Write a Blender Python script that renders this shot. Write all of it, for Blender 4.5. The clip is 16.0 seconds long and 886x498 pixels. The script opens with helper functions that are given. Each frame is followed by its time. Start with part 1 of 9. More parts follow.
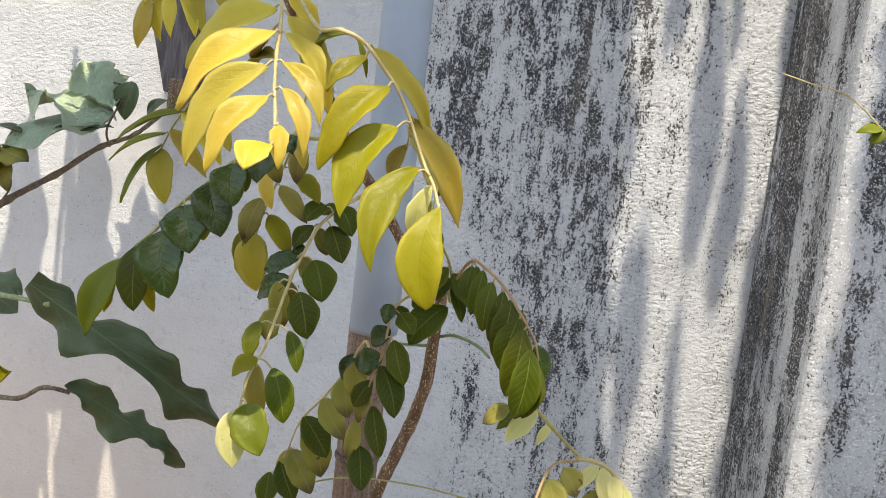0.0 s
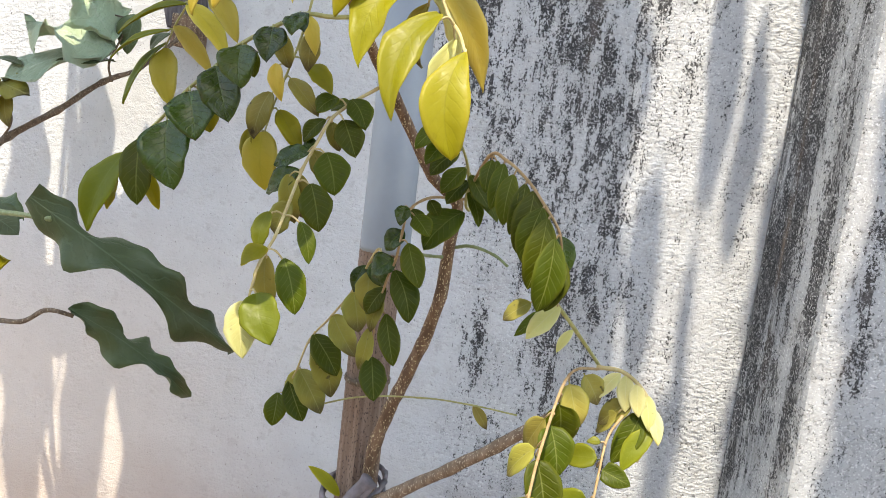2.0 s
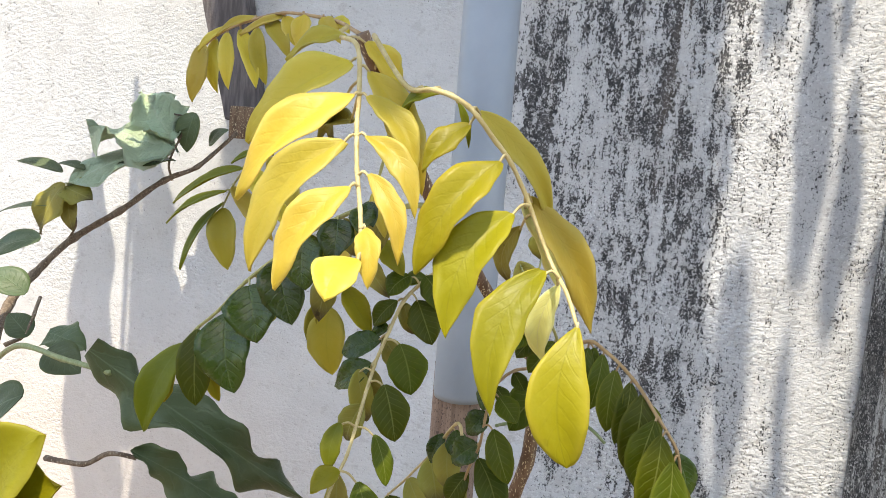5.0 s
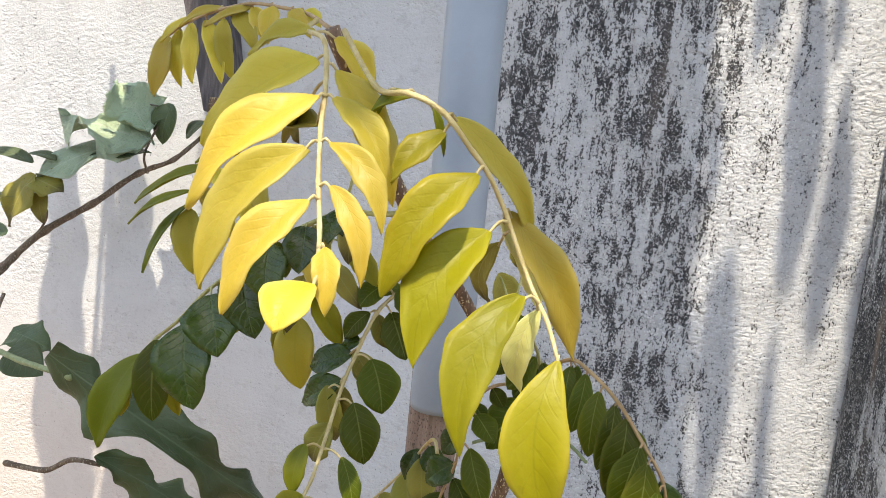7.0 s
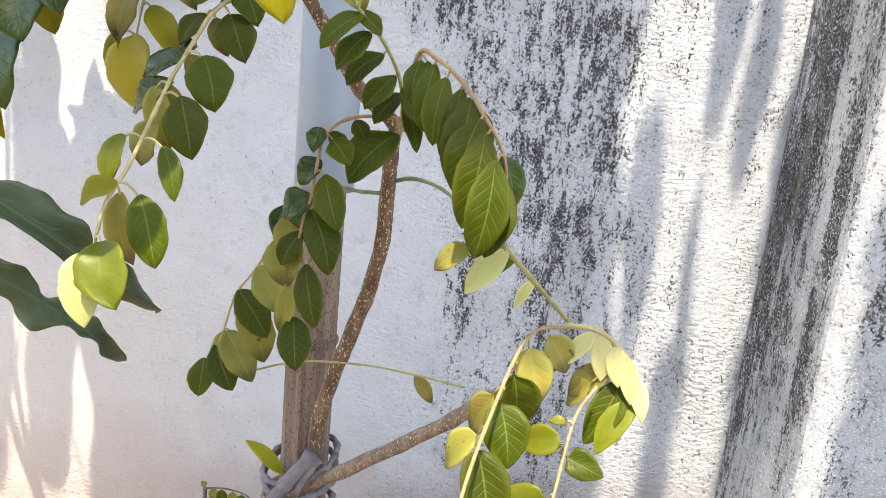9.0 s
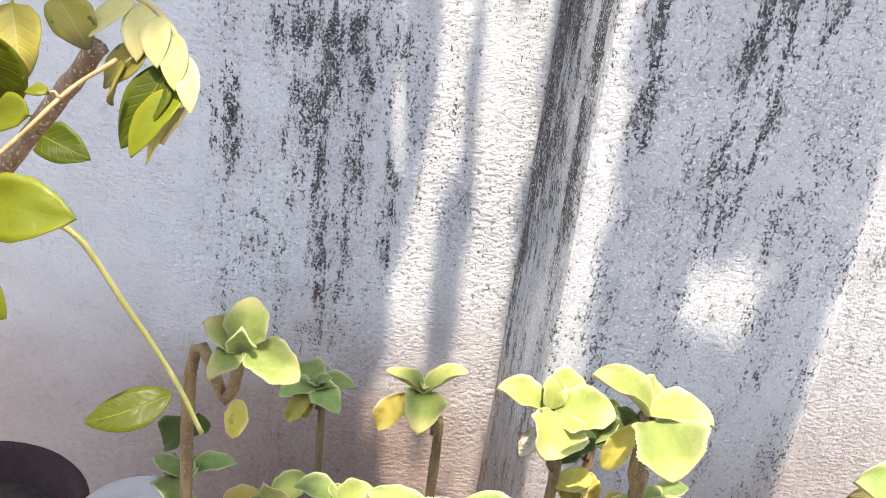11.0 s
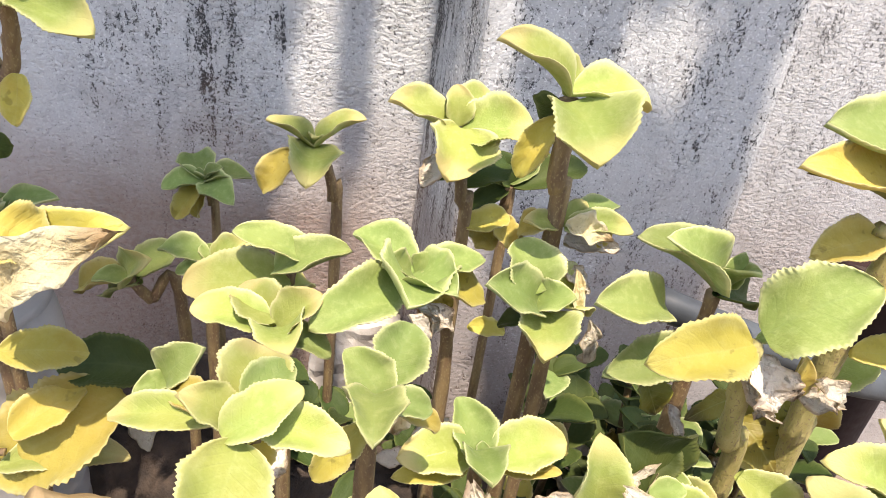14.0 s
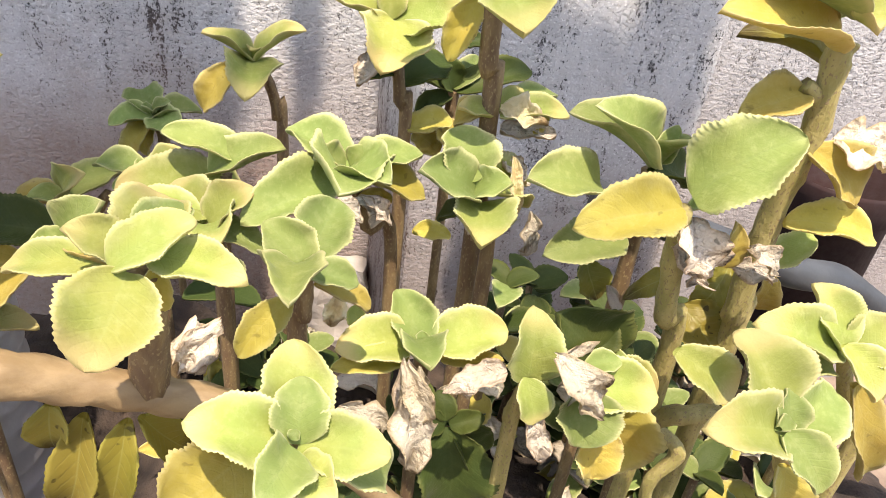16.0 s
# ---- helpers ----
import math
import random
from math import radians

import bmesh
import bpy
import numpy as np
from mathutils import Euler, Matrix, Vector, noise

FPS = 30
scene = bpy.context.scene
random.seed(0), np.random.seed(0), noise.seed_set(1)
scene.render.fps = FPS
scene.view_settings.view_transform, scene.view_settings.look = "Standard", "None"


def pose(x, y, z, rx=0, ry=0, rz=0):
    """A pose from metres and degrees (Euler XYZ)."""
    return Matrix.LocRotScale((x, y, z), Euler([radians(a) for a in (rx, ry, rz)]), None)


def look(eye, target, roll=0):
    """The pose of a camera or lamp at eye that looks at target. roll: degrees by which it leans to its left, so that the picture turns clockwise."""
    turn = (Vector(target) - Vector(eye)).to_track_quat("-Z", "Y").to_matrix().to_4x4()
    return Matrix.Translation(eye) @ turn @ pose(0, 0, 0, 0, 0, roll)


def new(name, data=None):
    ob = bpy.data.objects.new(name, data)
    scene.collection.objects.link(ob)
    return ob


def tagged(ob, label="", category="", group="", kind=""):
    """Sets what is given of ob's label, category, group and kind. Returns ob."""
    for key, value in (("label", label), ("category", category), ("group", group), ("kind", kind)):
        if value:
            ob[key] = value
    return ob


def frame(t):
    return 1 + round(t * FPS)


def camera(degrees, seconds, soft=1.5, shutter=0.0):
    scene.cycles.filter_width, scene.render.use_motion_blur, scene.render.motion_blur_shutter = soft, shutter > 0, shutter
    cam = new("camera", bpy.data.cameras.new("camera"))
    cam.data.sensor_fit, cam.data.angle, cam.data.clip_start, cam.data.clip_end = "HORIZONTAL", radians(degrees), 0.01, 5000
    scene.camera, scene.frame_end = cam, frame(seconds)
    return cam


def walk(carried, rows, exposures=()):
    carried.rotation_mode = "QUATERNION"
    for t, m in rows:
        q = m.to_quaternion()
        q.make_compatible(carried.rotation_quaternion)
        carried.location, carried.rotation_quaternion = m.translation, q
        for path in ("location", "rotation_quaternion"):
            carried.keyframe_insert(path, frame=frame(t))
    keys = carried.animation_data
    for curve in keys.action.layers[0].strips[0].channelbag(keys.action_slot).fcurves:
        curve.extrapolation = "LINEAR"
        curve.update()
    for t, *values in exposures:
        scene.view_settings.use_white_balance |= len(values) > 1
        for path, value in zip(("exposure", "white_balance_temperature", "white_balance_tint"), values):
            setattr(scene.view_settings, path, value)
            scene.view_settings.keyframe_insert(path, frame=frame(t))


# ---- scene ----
cam = camera(63.9, 16.0, 0.7)
PATH = [
    (0, (0.117, -0.009, 1.071), (-0.097, 1.968, 0.856), 6.6),
    (0.5, (0.118, -0.005, 1.058), (-0.079, 1.971, 0.822), 7.3),
    (1, (0.118, -0.002, 1.046), (-0.081, 1.972, 0.794), 7.3),
    (1.5, (0.116, -0.011, 1.034), (-0.098, 1.957, 0.751), 7.2),
    (2, (0.113, 0.004, 1.024), (-0.102, 1.972, 0.736), 7.0),
    (2.5, (0.111, 0.009, 1.022), (-0.117, 1.987, 0.831), 6.6),
    (3, (0.111, 0.008, 1.025), (-0.138, 1.987, 0.882), 6.4),
    (3.5, (0.111, 0.008, 1.03), (-0.145, 1.988, 0.914), 6.3),
    (4, (0.103, 0.019, 1.053), (-0.162, 1.997, 0.915), 5.4),
    (4.5, (0.092, 0.037, 1.081), (-0.244, 1.997, 0.869), 4.4),
    (5, (0.083, 0.056, 1.101), (-0.297, 2.005, 0.864), 4.4),
    (5.2, (0.079, 0.055, 1.113), (-0.317, 2.0, 0.864), 4.4),
    (7.3, (0.0854, 0.0912, 1.1029), (-0.2474, 2.0490, 0.8499), 5.41),
    (7.5, (0.0942, 0.1026, 1.0920), (-0.2305, 2.0595, 0.8221), 5.31),
    (8, (0.1043, 0.1115, 1.0621), (-0.1623, 2.0703, 0.7479), 5.64),
    (8.5, (0.1307, 0.1097, 1.0264), (-0.1247, 2.0543, 0.6292), 4.94),
    (9, (0.1433, 0.0949, 1.0085), (-0.0827, 2.0333, 0.5707), 5.71),
    (9.5, (0.1682, 0.1014, 0.981), (0.0682, 2.0473, 0.53), 6.41),
    (10, (0.2074, 0.1083, 0.9409), (0.2105, 2.045, 0.4416), 8.07),
    (10.2, (0.2215, 0.1151, 0.9209), (0.2889, 2.0474, 0.4091), 9.21),
    (12.3, (0.348, 0.199, 0.918), (0.557, 1.973, 0.019), 5.1),
    (12.5, (0.349, 0.197, 0.906), (0.587, 1.994, 0.06), 5.2),
    (13, (0.34, 0.195, 0.867), (0.607, 1.976, -0.003), 5.6),
    (13.5, (0.333, 0.2, 0.825), (0.639, 1.959, -0.076), 7.0),
    (14, (0.332, 0.197, 0.794), (0.648, 1.92, -0.172), 8.1),
    (14.5, (0.338, 0.19, 0.774), (0.682, 1.89, -0.221), 8.5),
    (15, (0.344, 0.187, 0.761), (0.691, 1.879, -0.249), 8.2),
    (15.5, (0.352, 0.182, 0.761), (0.714, 1.874, -0.241), 7.8),
    (16, (0.358, 0.178, 0.758), (0.724, 1.853, -0.271), 7.1),
]
walk(cam, [(t, look(eye, target, roll)) for t, eye, target, roll in PATH], [(0, 1.66, 7700, 8), (1, 1.68, 7700, 8), (2.5, 2.06, 7700, 8), (5, 1.88, 7650, 8), (7.3, 1.78, 7700, 9), (8.2, 1.98, 7700, 9), (9.2, 2.31, 7600, 10), (10.2, 2.27, 7500, 12), (12.4, 2.2, 7450, 11), (13.2, 2.02, 7450, 12), (14, 1.92, 7600, 14), (16, 1.84, 7850, 16)])


# ---- light ----
world = bpy.data.worlds.new("sky")
scene.world = world
world.use_nodes = True
sky = world.node_tree.nodes.new("ShaderNodeTexSky")
sky.sky_type, sky.sun_disc = "NISHITA", False
sky.sun_elevation, sky.sun_rotation = radians(66), radians(183)
back = world.node_tree.nodes["Background"]
back.inputs["Strength"].default_value = 0.15
world.node_tree.links.new(sky.outputs["Color"], back.inputs["Color"])

SUN_WAY = Vector((0.03, 0.405, -0.914))      # the way the sunlight travels
sun = new("sun", bpy.data.lights.new("sun", "SUN"))
sun.data.energy, sun.data.angle, sun.data.color = 2.02, radians(0.55), (1.0, 0.965, 0.91)
sun.matrix_world = look((0, -2, 6), Vector((0, -2, 6)) + SUN_WAY)


# ---- materials ----
class Nodes:
    """Short hand for building one node material."""

    def __init__(self, name):
        self.mat = bpy.data.materials.new(name)
        self.mat.use_nodes = True
        self.tree = self.mat.node_tree
        self.bsdf = self.tree.nodes["Principled BSDF"]
        self.out = self.tree.nodes["Material Output"]

    def link(self, a, b):
        self.tree.links.new(a, b)

    def put(self, socket, value):
        if hasattr(value, "is_linked"):
            self.link(value, socket)
        else:
            socket.default_value = value

    def math(self, op, a, b=0.0, clamp=False):
        n = self.tree.nodes.new("ShaderNodeMath")
        n.operation, n.use_clamp = op, clamp
        self.put(n.inputs[0], a)
        self.put(n.inputs[1], b)
        return n.outputs[0]

    def step(self, x, lo, hi, a=0.0, b=1.0):
        n = self.tree.nodes.new("ShaderNodeMapRange")
        n.interpolation_type = "SMOOTHSTEP"
        for k, v in zip(range(5), (x, lo, hi, a, b)):
            self.put(n.inputs[k], v)
        return n.outputs[0]

    def position(self):
        return self.tree.nodes.new("ShaderNodeNewGeometry").outputs["Position"]

    def split(self, v):
        n = self.tree.nodes.new("ShaderNodeSeparateXYZ")
        self.link(v, n.inputs[0])
        return n.outputs

    def scaled(self, v, s, shift=(0, 0, 0)):
        n = self.tree.nodes.new("ShaderNodeMapping")
        self.link(v, n.inputs["Vector"])
        n.inputs["Scale"].default_value, n.inputs["Location"].default_value = s, shift
        return n.outputs[0]

    def noise(self, v, scale, detail=4.0, rough=0.55):
        n = self.tree.nodes.new("ShaderNodeTexNoise")
        self.link(v, n.inputs["Vector"])
        n.inputs["Scale"].default_value, n.inputs["Detail"].default_value, n.inputs["Roughness"].default_value = scale, detail, rough
        return n.outputs["Fac"]

    def mix(self, f, a, b):
        n = self.tree.nodes.new("ShaderNodeMix")
        n.data_type = "RGBA"
        self.put(n.inputs["Factor"], f)
        for key, v in (("A", a), ("B", b)):
            sock = [s for s in n.inputs if s.name == key and s.type == "RGBA"][0]
            self.put(sock, (*v, 1) if isinstance(v, tuple) else v)
        return [s for s in n.outputs if s.type == "RGBA"][0]

    def bump(self, height, strength=0.4, distance=0.004):
        n = self.tree.nodes.new("ShaderNodeBump")
        n.inputs["Strength"].default_value, n.inputs["Distance"].default_value = strength, distance
        self.link(height, n.inputs["Height"])
        self.link(n.outputs[0], self.bsdf.inputs["Normal"])
        return n.outputs[0]

    def random(self):
        return self.tree.nodes.new("ShaderNodeObjectInfo").outputs["Random"]

    def leaf_uv(self):
        """Across (-1 to 1) and along (0 to 1) a leaf."""
        uv = self.split(self.tree.nodes.new("ShaderNodeUVMap").outputs[0])
        return self.math("SUBTRACT", self.math("MULTIPLY", uv[0], 2.0), 1.0), uv[1]


def leaf_material(name, inner, rim, vein, other, rough=0.5, glow=0.3, hair=0.0, spots=0.0, veins=0.5, rim_at=0.5, tipped=None, gloss=0.45, ridge=0.6, rugged=0.8):
    m = Nodes(name)
    u, v = m.leaf_uv()
    au = m.math("ABSOLUTE", u)
    p = m.position()
    edge = m.math("ADD", au, m.math("MULTIPLY", m.math("SUBTRACT", m.noise(p, 85, 4, 0.65), 0.5), 0.75 if hair else 0.5))
    ends = m.math("MULTIPLY", m.math("ABSOLUTE", m.math("SUBTRACT", v, 0.42)), 1.45)
    edge = m.math("MAXIMUM", edge, ends) if hair else edge
    col = m.mix(m.step(edge, rim_at * (0.78 if hair else 0.6), 1.1 if hair else 1.05, 0.0, 0.5 if hair else 0.55), inner, rim)
    col = m.mix(m.step(au, 0.88 if hair else 0.82, 0.97 if hair else 0.95, 0.0, 0.75 if hair else 0.6), col, rim)
    col = m.mix(m.step(m.noise(p, 35, 3), 0.45, 0.75, 0.0, 0.6), col, other)
    if hair:
        # felt of pale hairs, and scuffs
        col = m.mix(m.step(m.noise(p, 240, 4, 0.7), 0.45, 0.72, 0.0, 0.14), col, rim)
        col = m.mix(m.step(m.noise(p, 75, 4, 0.7), 0.58, 0.72, 0.0, 0.28), col, tuple(c * 0.66 for c in inner))
    if tipped:
        col = m.mix(m.step(m.math("ADD", v, m.math("MULTIPLY", m.noise(p, 50, 2), 0.3)), 0.75, 1.1, 0.0, 0.9), col, tipped)
    rnd = m.random()
    hsv = m.tree.nodes.new("ShaderNodeHueSaturation")
    m.put(hsv.inputs["Hue"], m.step(rnd, 0.0, 1.0, 0.49, 0.51))
    m.put(hsv.inputs["Value"], m.step(m.math("FRACT", m.math("MULTIPLY", rnd, 7.3)), 0.0, 1.0, 0.82, 1.18))
    m.link(col, hsv.inputs["Color"])
    col = hsv.outputs[0]
    # midrib and side veins
    mid = m.step(au, 0.0, 0.07, 1.0, 0.0)
    wave = m.math("SINE", m.math("MULTIPLY", m.math("SUBTRACT", m.math("MULTIPLY", m.math("ADD", v, m.math("MULTIPLY", m.noise(p, 70, 3), 0.16)), 8.0), m.math("MULTIPLY", au, 2.0)), 6.2832))
    side = m.math("MULTIPLY", m.step(wave, 0.7, 1.0), m.step(au, 0.95, 0.5))
    vf = m.math("MULTIPLY", m.math("MAXIMUM", mid, m.math("MULTIPLY", side, 0.25)), veins, clamp=True)
    col = m.mix(vf, col, vein)
    if spots:
        spot = m.math("MULTIPLY", m.step(m.noise(p, 160, 2), 0.66, 0.72), spots)
        col = m.mix(spot, col, (0.05, 0.035, 0.015))
    m.link(col, m.bsdf.inputs["Base Color"])
    grain = m.noise(p, 900 if hair else 300, 2)
    m.put(m.bsdf.inputs["Roughness"], m.step(grain, 0.2, 0.8, rough - 0.08, rough + 0.1))
    m.bsdf.inputs["Specular IOR Level"].default_value = 0.25 if hair else gloss
    if hair:
        m.bsdf.inputs["Sheen Weight"].default_value = hair
        m.bsdf.inputs["Sheen Roughness"].default_value = 0.4
        m.bsdf.inputs["Sheen Tint"].default_value = (0.9, 1.0, 0.75, 1)
    h = m.math("ADD", m.math("MULTIPLY", grain, 0.35), m.math("MULTIPLY", m.math("ADD", side, mid), -ridge))
    nrm = m.bump(m.math("ADD", h, m.math("MULTIPLY", m.noise(p, 120, 2 if rugged < 1 else 6), rugged)), 0.45 if rugged < 1 else 1.0, 0.0012 if rugged < 1 else 0.003)
    tl = m.tree.nodes.new("ShaderNodeBsdfTranslucent")
    m.link(col, tl.inputs["Color"])
    m.link(nrm, tl.inputs["Normal"])
    mx = m.tree.nodes.new("ShaderNodeMixShader")
    mx.inputs[0].default_value = glow
    m.link(m.bsdf.outputs[0], mx.inputs[1])
    m.link(tl.outputs[0], mx.inputs[2])
    m.link(mx.outputs[0], m.out.inputs["Surface"])
    return m.mat


def bark_material(name, a, b, speck=None, rough=0.8, stretch=(60, 60, 12), relief=0.7):
    m = Nodes(name)
    p = m.position()
    s = m.scaled(p, stretch)
    n = m.noise(s, 3.0, 5)
    col = m.mix(m.step(n, 0.35, 0.68), a, b)
    if speck:
        col = m.mix(m.step(m.noise(m.scaled(p, (520, 520, 280)), 1.6, 1), 0.6, 0.66, 0.0, 0.9), col, speck)
    m.link(col, m.bsdf.inputs["Base Color"])
    m.bsdf.inputs["Roughness"].default_value = rough
    m.bump(m.math("ADD", n, m.math("MULTIPLY", m.noise(p, 400, 3), 0.5)), relief, 0.002)
    return m.mat


SPLAY = 0.145       # slant of the buttress's flank


def wall_material(name, white, pier=False):
    """Weathered limewash on sanded plaster, with black mould runs and earth splashed up from the ground."""
    m = Nodes(name)
    p = m.position()
    x, y, z = m.split(p)
    sand = m.noise(p, 420, 2, 0.5)
    coarse = m.noise(m.scaled(p, (125, 125, 175)), 1.0, 3, 0.55)
    lump = m.noise(p, 22, 4)
    col = m.mix(m.step(lump, 0.35, 0.7), white, tuple(c * 0.93 for c in white))
    # runs that waver and break as they go down
    wob = m.math("ADD", x, m.math("MULTIPLY", m.math("SUBTRACT", m.noise(m.scaled(p, (16, 16, 7)), 1.0, 4), 0.5), 0.06))
    run = m.noise(m.scaled(p, (38, 38, 4.5)), 1.0, 5, 0.6)
    fine = m.noise(m.scaled(p, (140, 140, 38)), 1.0, 4, 0.65)

    def column(c, half, low, high, strength, top=9.0):
        across = m.step(m.math("ABSOLUTE", m.math("SUBTRACT", wob, c)), half * 0.25, half, strength, 0.0)
        up = m.math("MULTIPLY", m.step(z, low, high), m.step(z, top, top + 0.05, 1.0, 0.0))
        return m.math("MULTIPLY", across, up)

    def most(items):
        out = items[0]
        for it in items[1:]:
            out = m.math("MAXIMUM", out, it)
        return out

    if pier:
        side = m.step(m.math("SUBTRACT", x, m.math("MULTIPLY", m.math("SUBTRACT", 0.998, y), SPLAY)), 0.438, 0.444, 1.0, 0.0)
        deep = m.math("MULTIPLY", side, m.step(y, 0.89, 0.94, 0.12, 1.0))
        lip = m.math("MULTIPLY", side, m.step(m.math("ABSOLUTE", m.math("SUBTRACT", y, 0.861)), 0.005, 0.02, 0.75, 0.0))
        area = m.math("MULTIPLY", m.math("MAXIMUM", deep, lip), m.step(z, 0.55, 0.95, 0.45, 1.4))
        cols = most([column(0.497, 0.02, 0.74, 0.95, 0.85), column(0.612, 0.034, 0.67, 0.8, 0.85), column(0.655, 0.022, 0.8, 0.95, 0.5), column(0.55, 0.03, 0.95, 1.1, 0.5)])
    else:
        left = m.step(m.math("ADD", m.math("ADD", wob, m.math("MULTIPLY", z, 0.05)), m.step(z, 1.02, 1.12, 0.0, 0.1)), 0.045, 0.11)
        mid = m.math("MULTIPLY", m.step(wob, 0.22, 0.3, 1.0, 0.5), m.step(x, 0.43, 0.445, 1.0, 0.0))
        right = m.step(x, 0.78, 0.86, 0.0, 0.85)
        area = m.math("MULTIPLY", m.math("ADD", m.math("MULTIPLY", left, mid), right), m.step(z, 0.4, 0.8, 0.34, 0.78))
        patch = m.step(m.noise(m.scaled(p, (7, 7, 2.6), (1.7, 0, 0.4)), 1.0, 3), 0.34, 0.62, 0.5, 1.25)
        area = m.math("MULTIPLY", m.math("MULTIPLY", area, patch), 0.54)
        area = m.math("ADD", area, m.math("MULTIPLY", m.step(x, -0.35, -0.5), m.step(z, 1.0, 1.2, 0.0, 0.25)))
        cols = most([column(0.145, 0.045, 0.72, 0.95, 0.95), column(0.195, 0.04, 0.5, 0.72, 0.9), column(0.193, 0.02, 0.42, 0.55, 0.8), column(0.272, 0.022, 0.55, 0.6, 0.95, 0.7), column(0.062, 0.03, 0.68, 0.73, 0.75, 0.77), column(0.245, 0.025, 0.85, 1.0, 0.75), column(0.35, 0.02, 0.57, 0.62, 0.5, 0.66), column(0.1, 0.04, 0.95, 1.15, 0.6), column(0.31, 0.03, 1.05, 1.2, 0.6), column(0.02, 0.07, 1.04, 1.13, 0.9), column(0.165, 0.022, 1.08, 1.16, 1.6), column(0.225, 0.018, 1.05, 1.14, 1.3), column(0.155, 0.03, 0.78, 0.86, 0.9, 1.12)])
    dens = m.math("ADD", area, m.math("MULTIPLY", cols, 0.6 if pier else 0.42))
    dens = m.math("ADD", dens, m.step(x, -0.05, 0.1, 0.04, 0.44 if pier else 0.24))
    streak = m.math("ADD", m.math("MULTIPLY", m.step(run, 0.34, 0.62), 0.75), m.math("MULTIPLY", m.step(fine, 0.36, 0.66), 0.4))
    clot = m.step(m.noise(m.scaled(p, (62, 62, 26), (0.3, 0, 2.1)), 1.0, 5, 0.75), 0.36, 0.64, 0.5, 1.5)
    dens = m.math("MULTIPLY", m.math("MULTIPLY", dens, clot), m.math("ADD", streak, 0.2))
    # the mould sits in the pits of the plaster first
    speck = m.math("ADD", m.math("MULTIPLY", m.noise(m.scaled(p, (380, 380, 270)), 1.0, 3, 0.75), 0.8), m.math("MULTIPLY", m.math("SUBTRACT", 1.0, coarse), 0.2))
    thresh = m.step(dens, 0.0, 1.4, 0.645, 0.41)
    mould = m.step(m.math("SUBTRACT", speck, thresh), -0.035, 0.05)
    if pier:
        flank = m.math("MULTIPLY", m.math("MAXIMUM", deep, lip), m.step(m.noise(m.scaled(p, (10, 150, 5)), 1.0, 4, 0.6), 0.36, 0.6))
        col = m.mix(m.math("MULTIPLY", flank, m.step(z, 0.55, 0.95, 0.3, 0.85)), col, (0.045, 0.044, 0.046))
    smudge = m.math("MULTIPLY", m.math("MULTIPLY", dens, 0.24, clamp=True), m.step(lump, 0.3, 0.7, 0.4, 1.3))
    col = m.mix(m.math("MINIMUM", smudge, 0.6), col, (0.2, 0.2, 0.205))
    tone = m.mix(m.step(m.noise(m.scaled(p, (75, 75, 40)), 1.0, 4, 0.7), 0.4, 0.68), (0.008, 0.008, 0.01), (0.055, 0.054, 0.056))
    col = m.mix(m.math("MULTIPLY", mould, 0.94), col, tone)
    # soft grey blotches on the cleaner plaster
    col = m.mix(m.math("MULTIPLY", m.math("MAXIMUM", m.step(m.noise(p, 48, 2), 0.6, 0.68), m.step(m.noise(p, 95, 3), 0.62, 0.68)), 0.26), col, (0.3, 0.29, 0.28))
    # shade of the pits put into the colour, stronger in rough patches
    worn = m.math("MULTIPLY", m.step(m.noise(p, 9, 3), 0.35, 0.65, 0.3, 1.0), m.step(x, -0.05, 0.12, 0.2, 1.0))
    col = m.mix(m.math("MULTIPLY", m.step(coarse, 0.3, 0.45, 0.7, 0.0), worn), col, (0.2, 0.195, 0.195))
    # pale and dark specks: the light and shade of the grit put into the colour
    pale_specks = m.math("MULTIPLY", m.step(m.noise(m.scaled(p, (300, 300, 340), (2, 0, 5)), 1.0, 2, 0.6), 0.57, 0.64), worn)
    dark_specks = m.math("MULTIPLY", m.step(m.noise(m.scaled(p, (240, 240, 330), (7, 0, 1)), 1.0, 3, 0.65), 0.37, 0.31), worn)
    col = m.mix(m.math("MULTIPLY", pale_specks, 0.6), col, (0.78, 0.78, 0.77))
    col = m.mix(m.math("MULTIPLY", dark_specks, 0.75), col, (0.13, 0.13, 0.135))
    # a few rusty runs
    rust = m.math("MULTIPLY", m.step(m.noise(m.scaled(p, (14, 14, 0.9), (3, 0, 7)), 1.0, 3), 0.55, 0.75), m.math("MULTIPLY", dens, 0.35 if pier else 0.12, clamp=True))
    col = m.mix(rust, col, (0.36, 0.26, 0.18))
    # earth splashed up at the foot
    splash = m.math("ADD", z, m.math("MULTIPLY", m.math("SUBTRACT", m.noise(p, 9, 4), 0.5), 0.2))
    foot = m.math("MULTIPLY", m.step(splash, 0.32, 0.58, 0.88, 0.0), m.step(x, -0.15, 0.12, 0.7, 1.0))
    col = m.mix(m.math("MULTIPLY", foot, m.math("MULTIPLY", m.step(coarse, 0.2, 0.8, 0.75, 1.0), m.step(x, 0.5, 0.3, 0.6, 1.0))), col, (0.22, 0.122, 0.08))
    warm = m.math("MULTIPLY", m.step(x, -0.1, -0.5), m.step(z, 0.95, 0.6))
    col = m.mix(m.math("MULTIPLY", warm, 0.45), col, (0.62, 0.5, 0.4))
    # the far bay is greyer
    col = m.mix(m.step(x, 0.76, 0.84, 0.0, 0.4), col, (0.24, 0.24, 0.245))
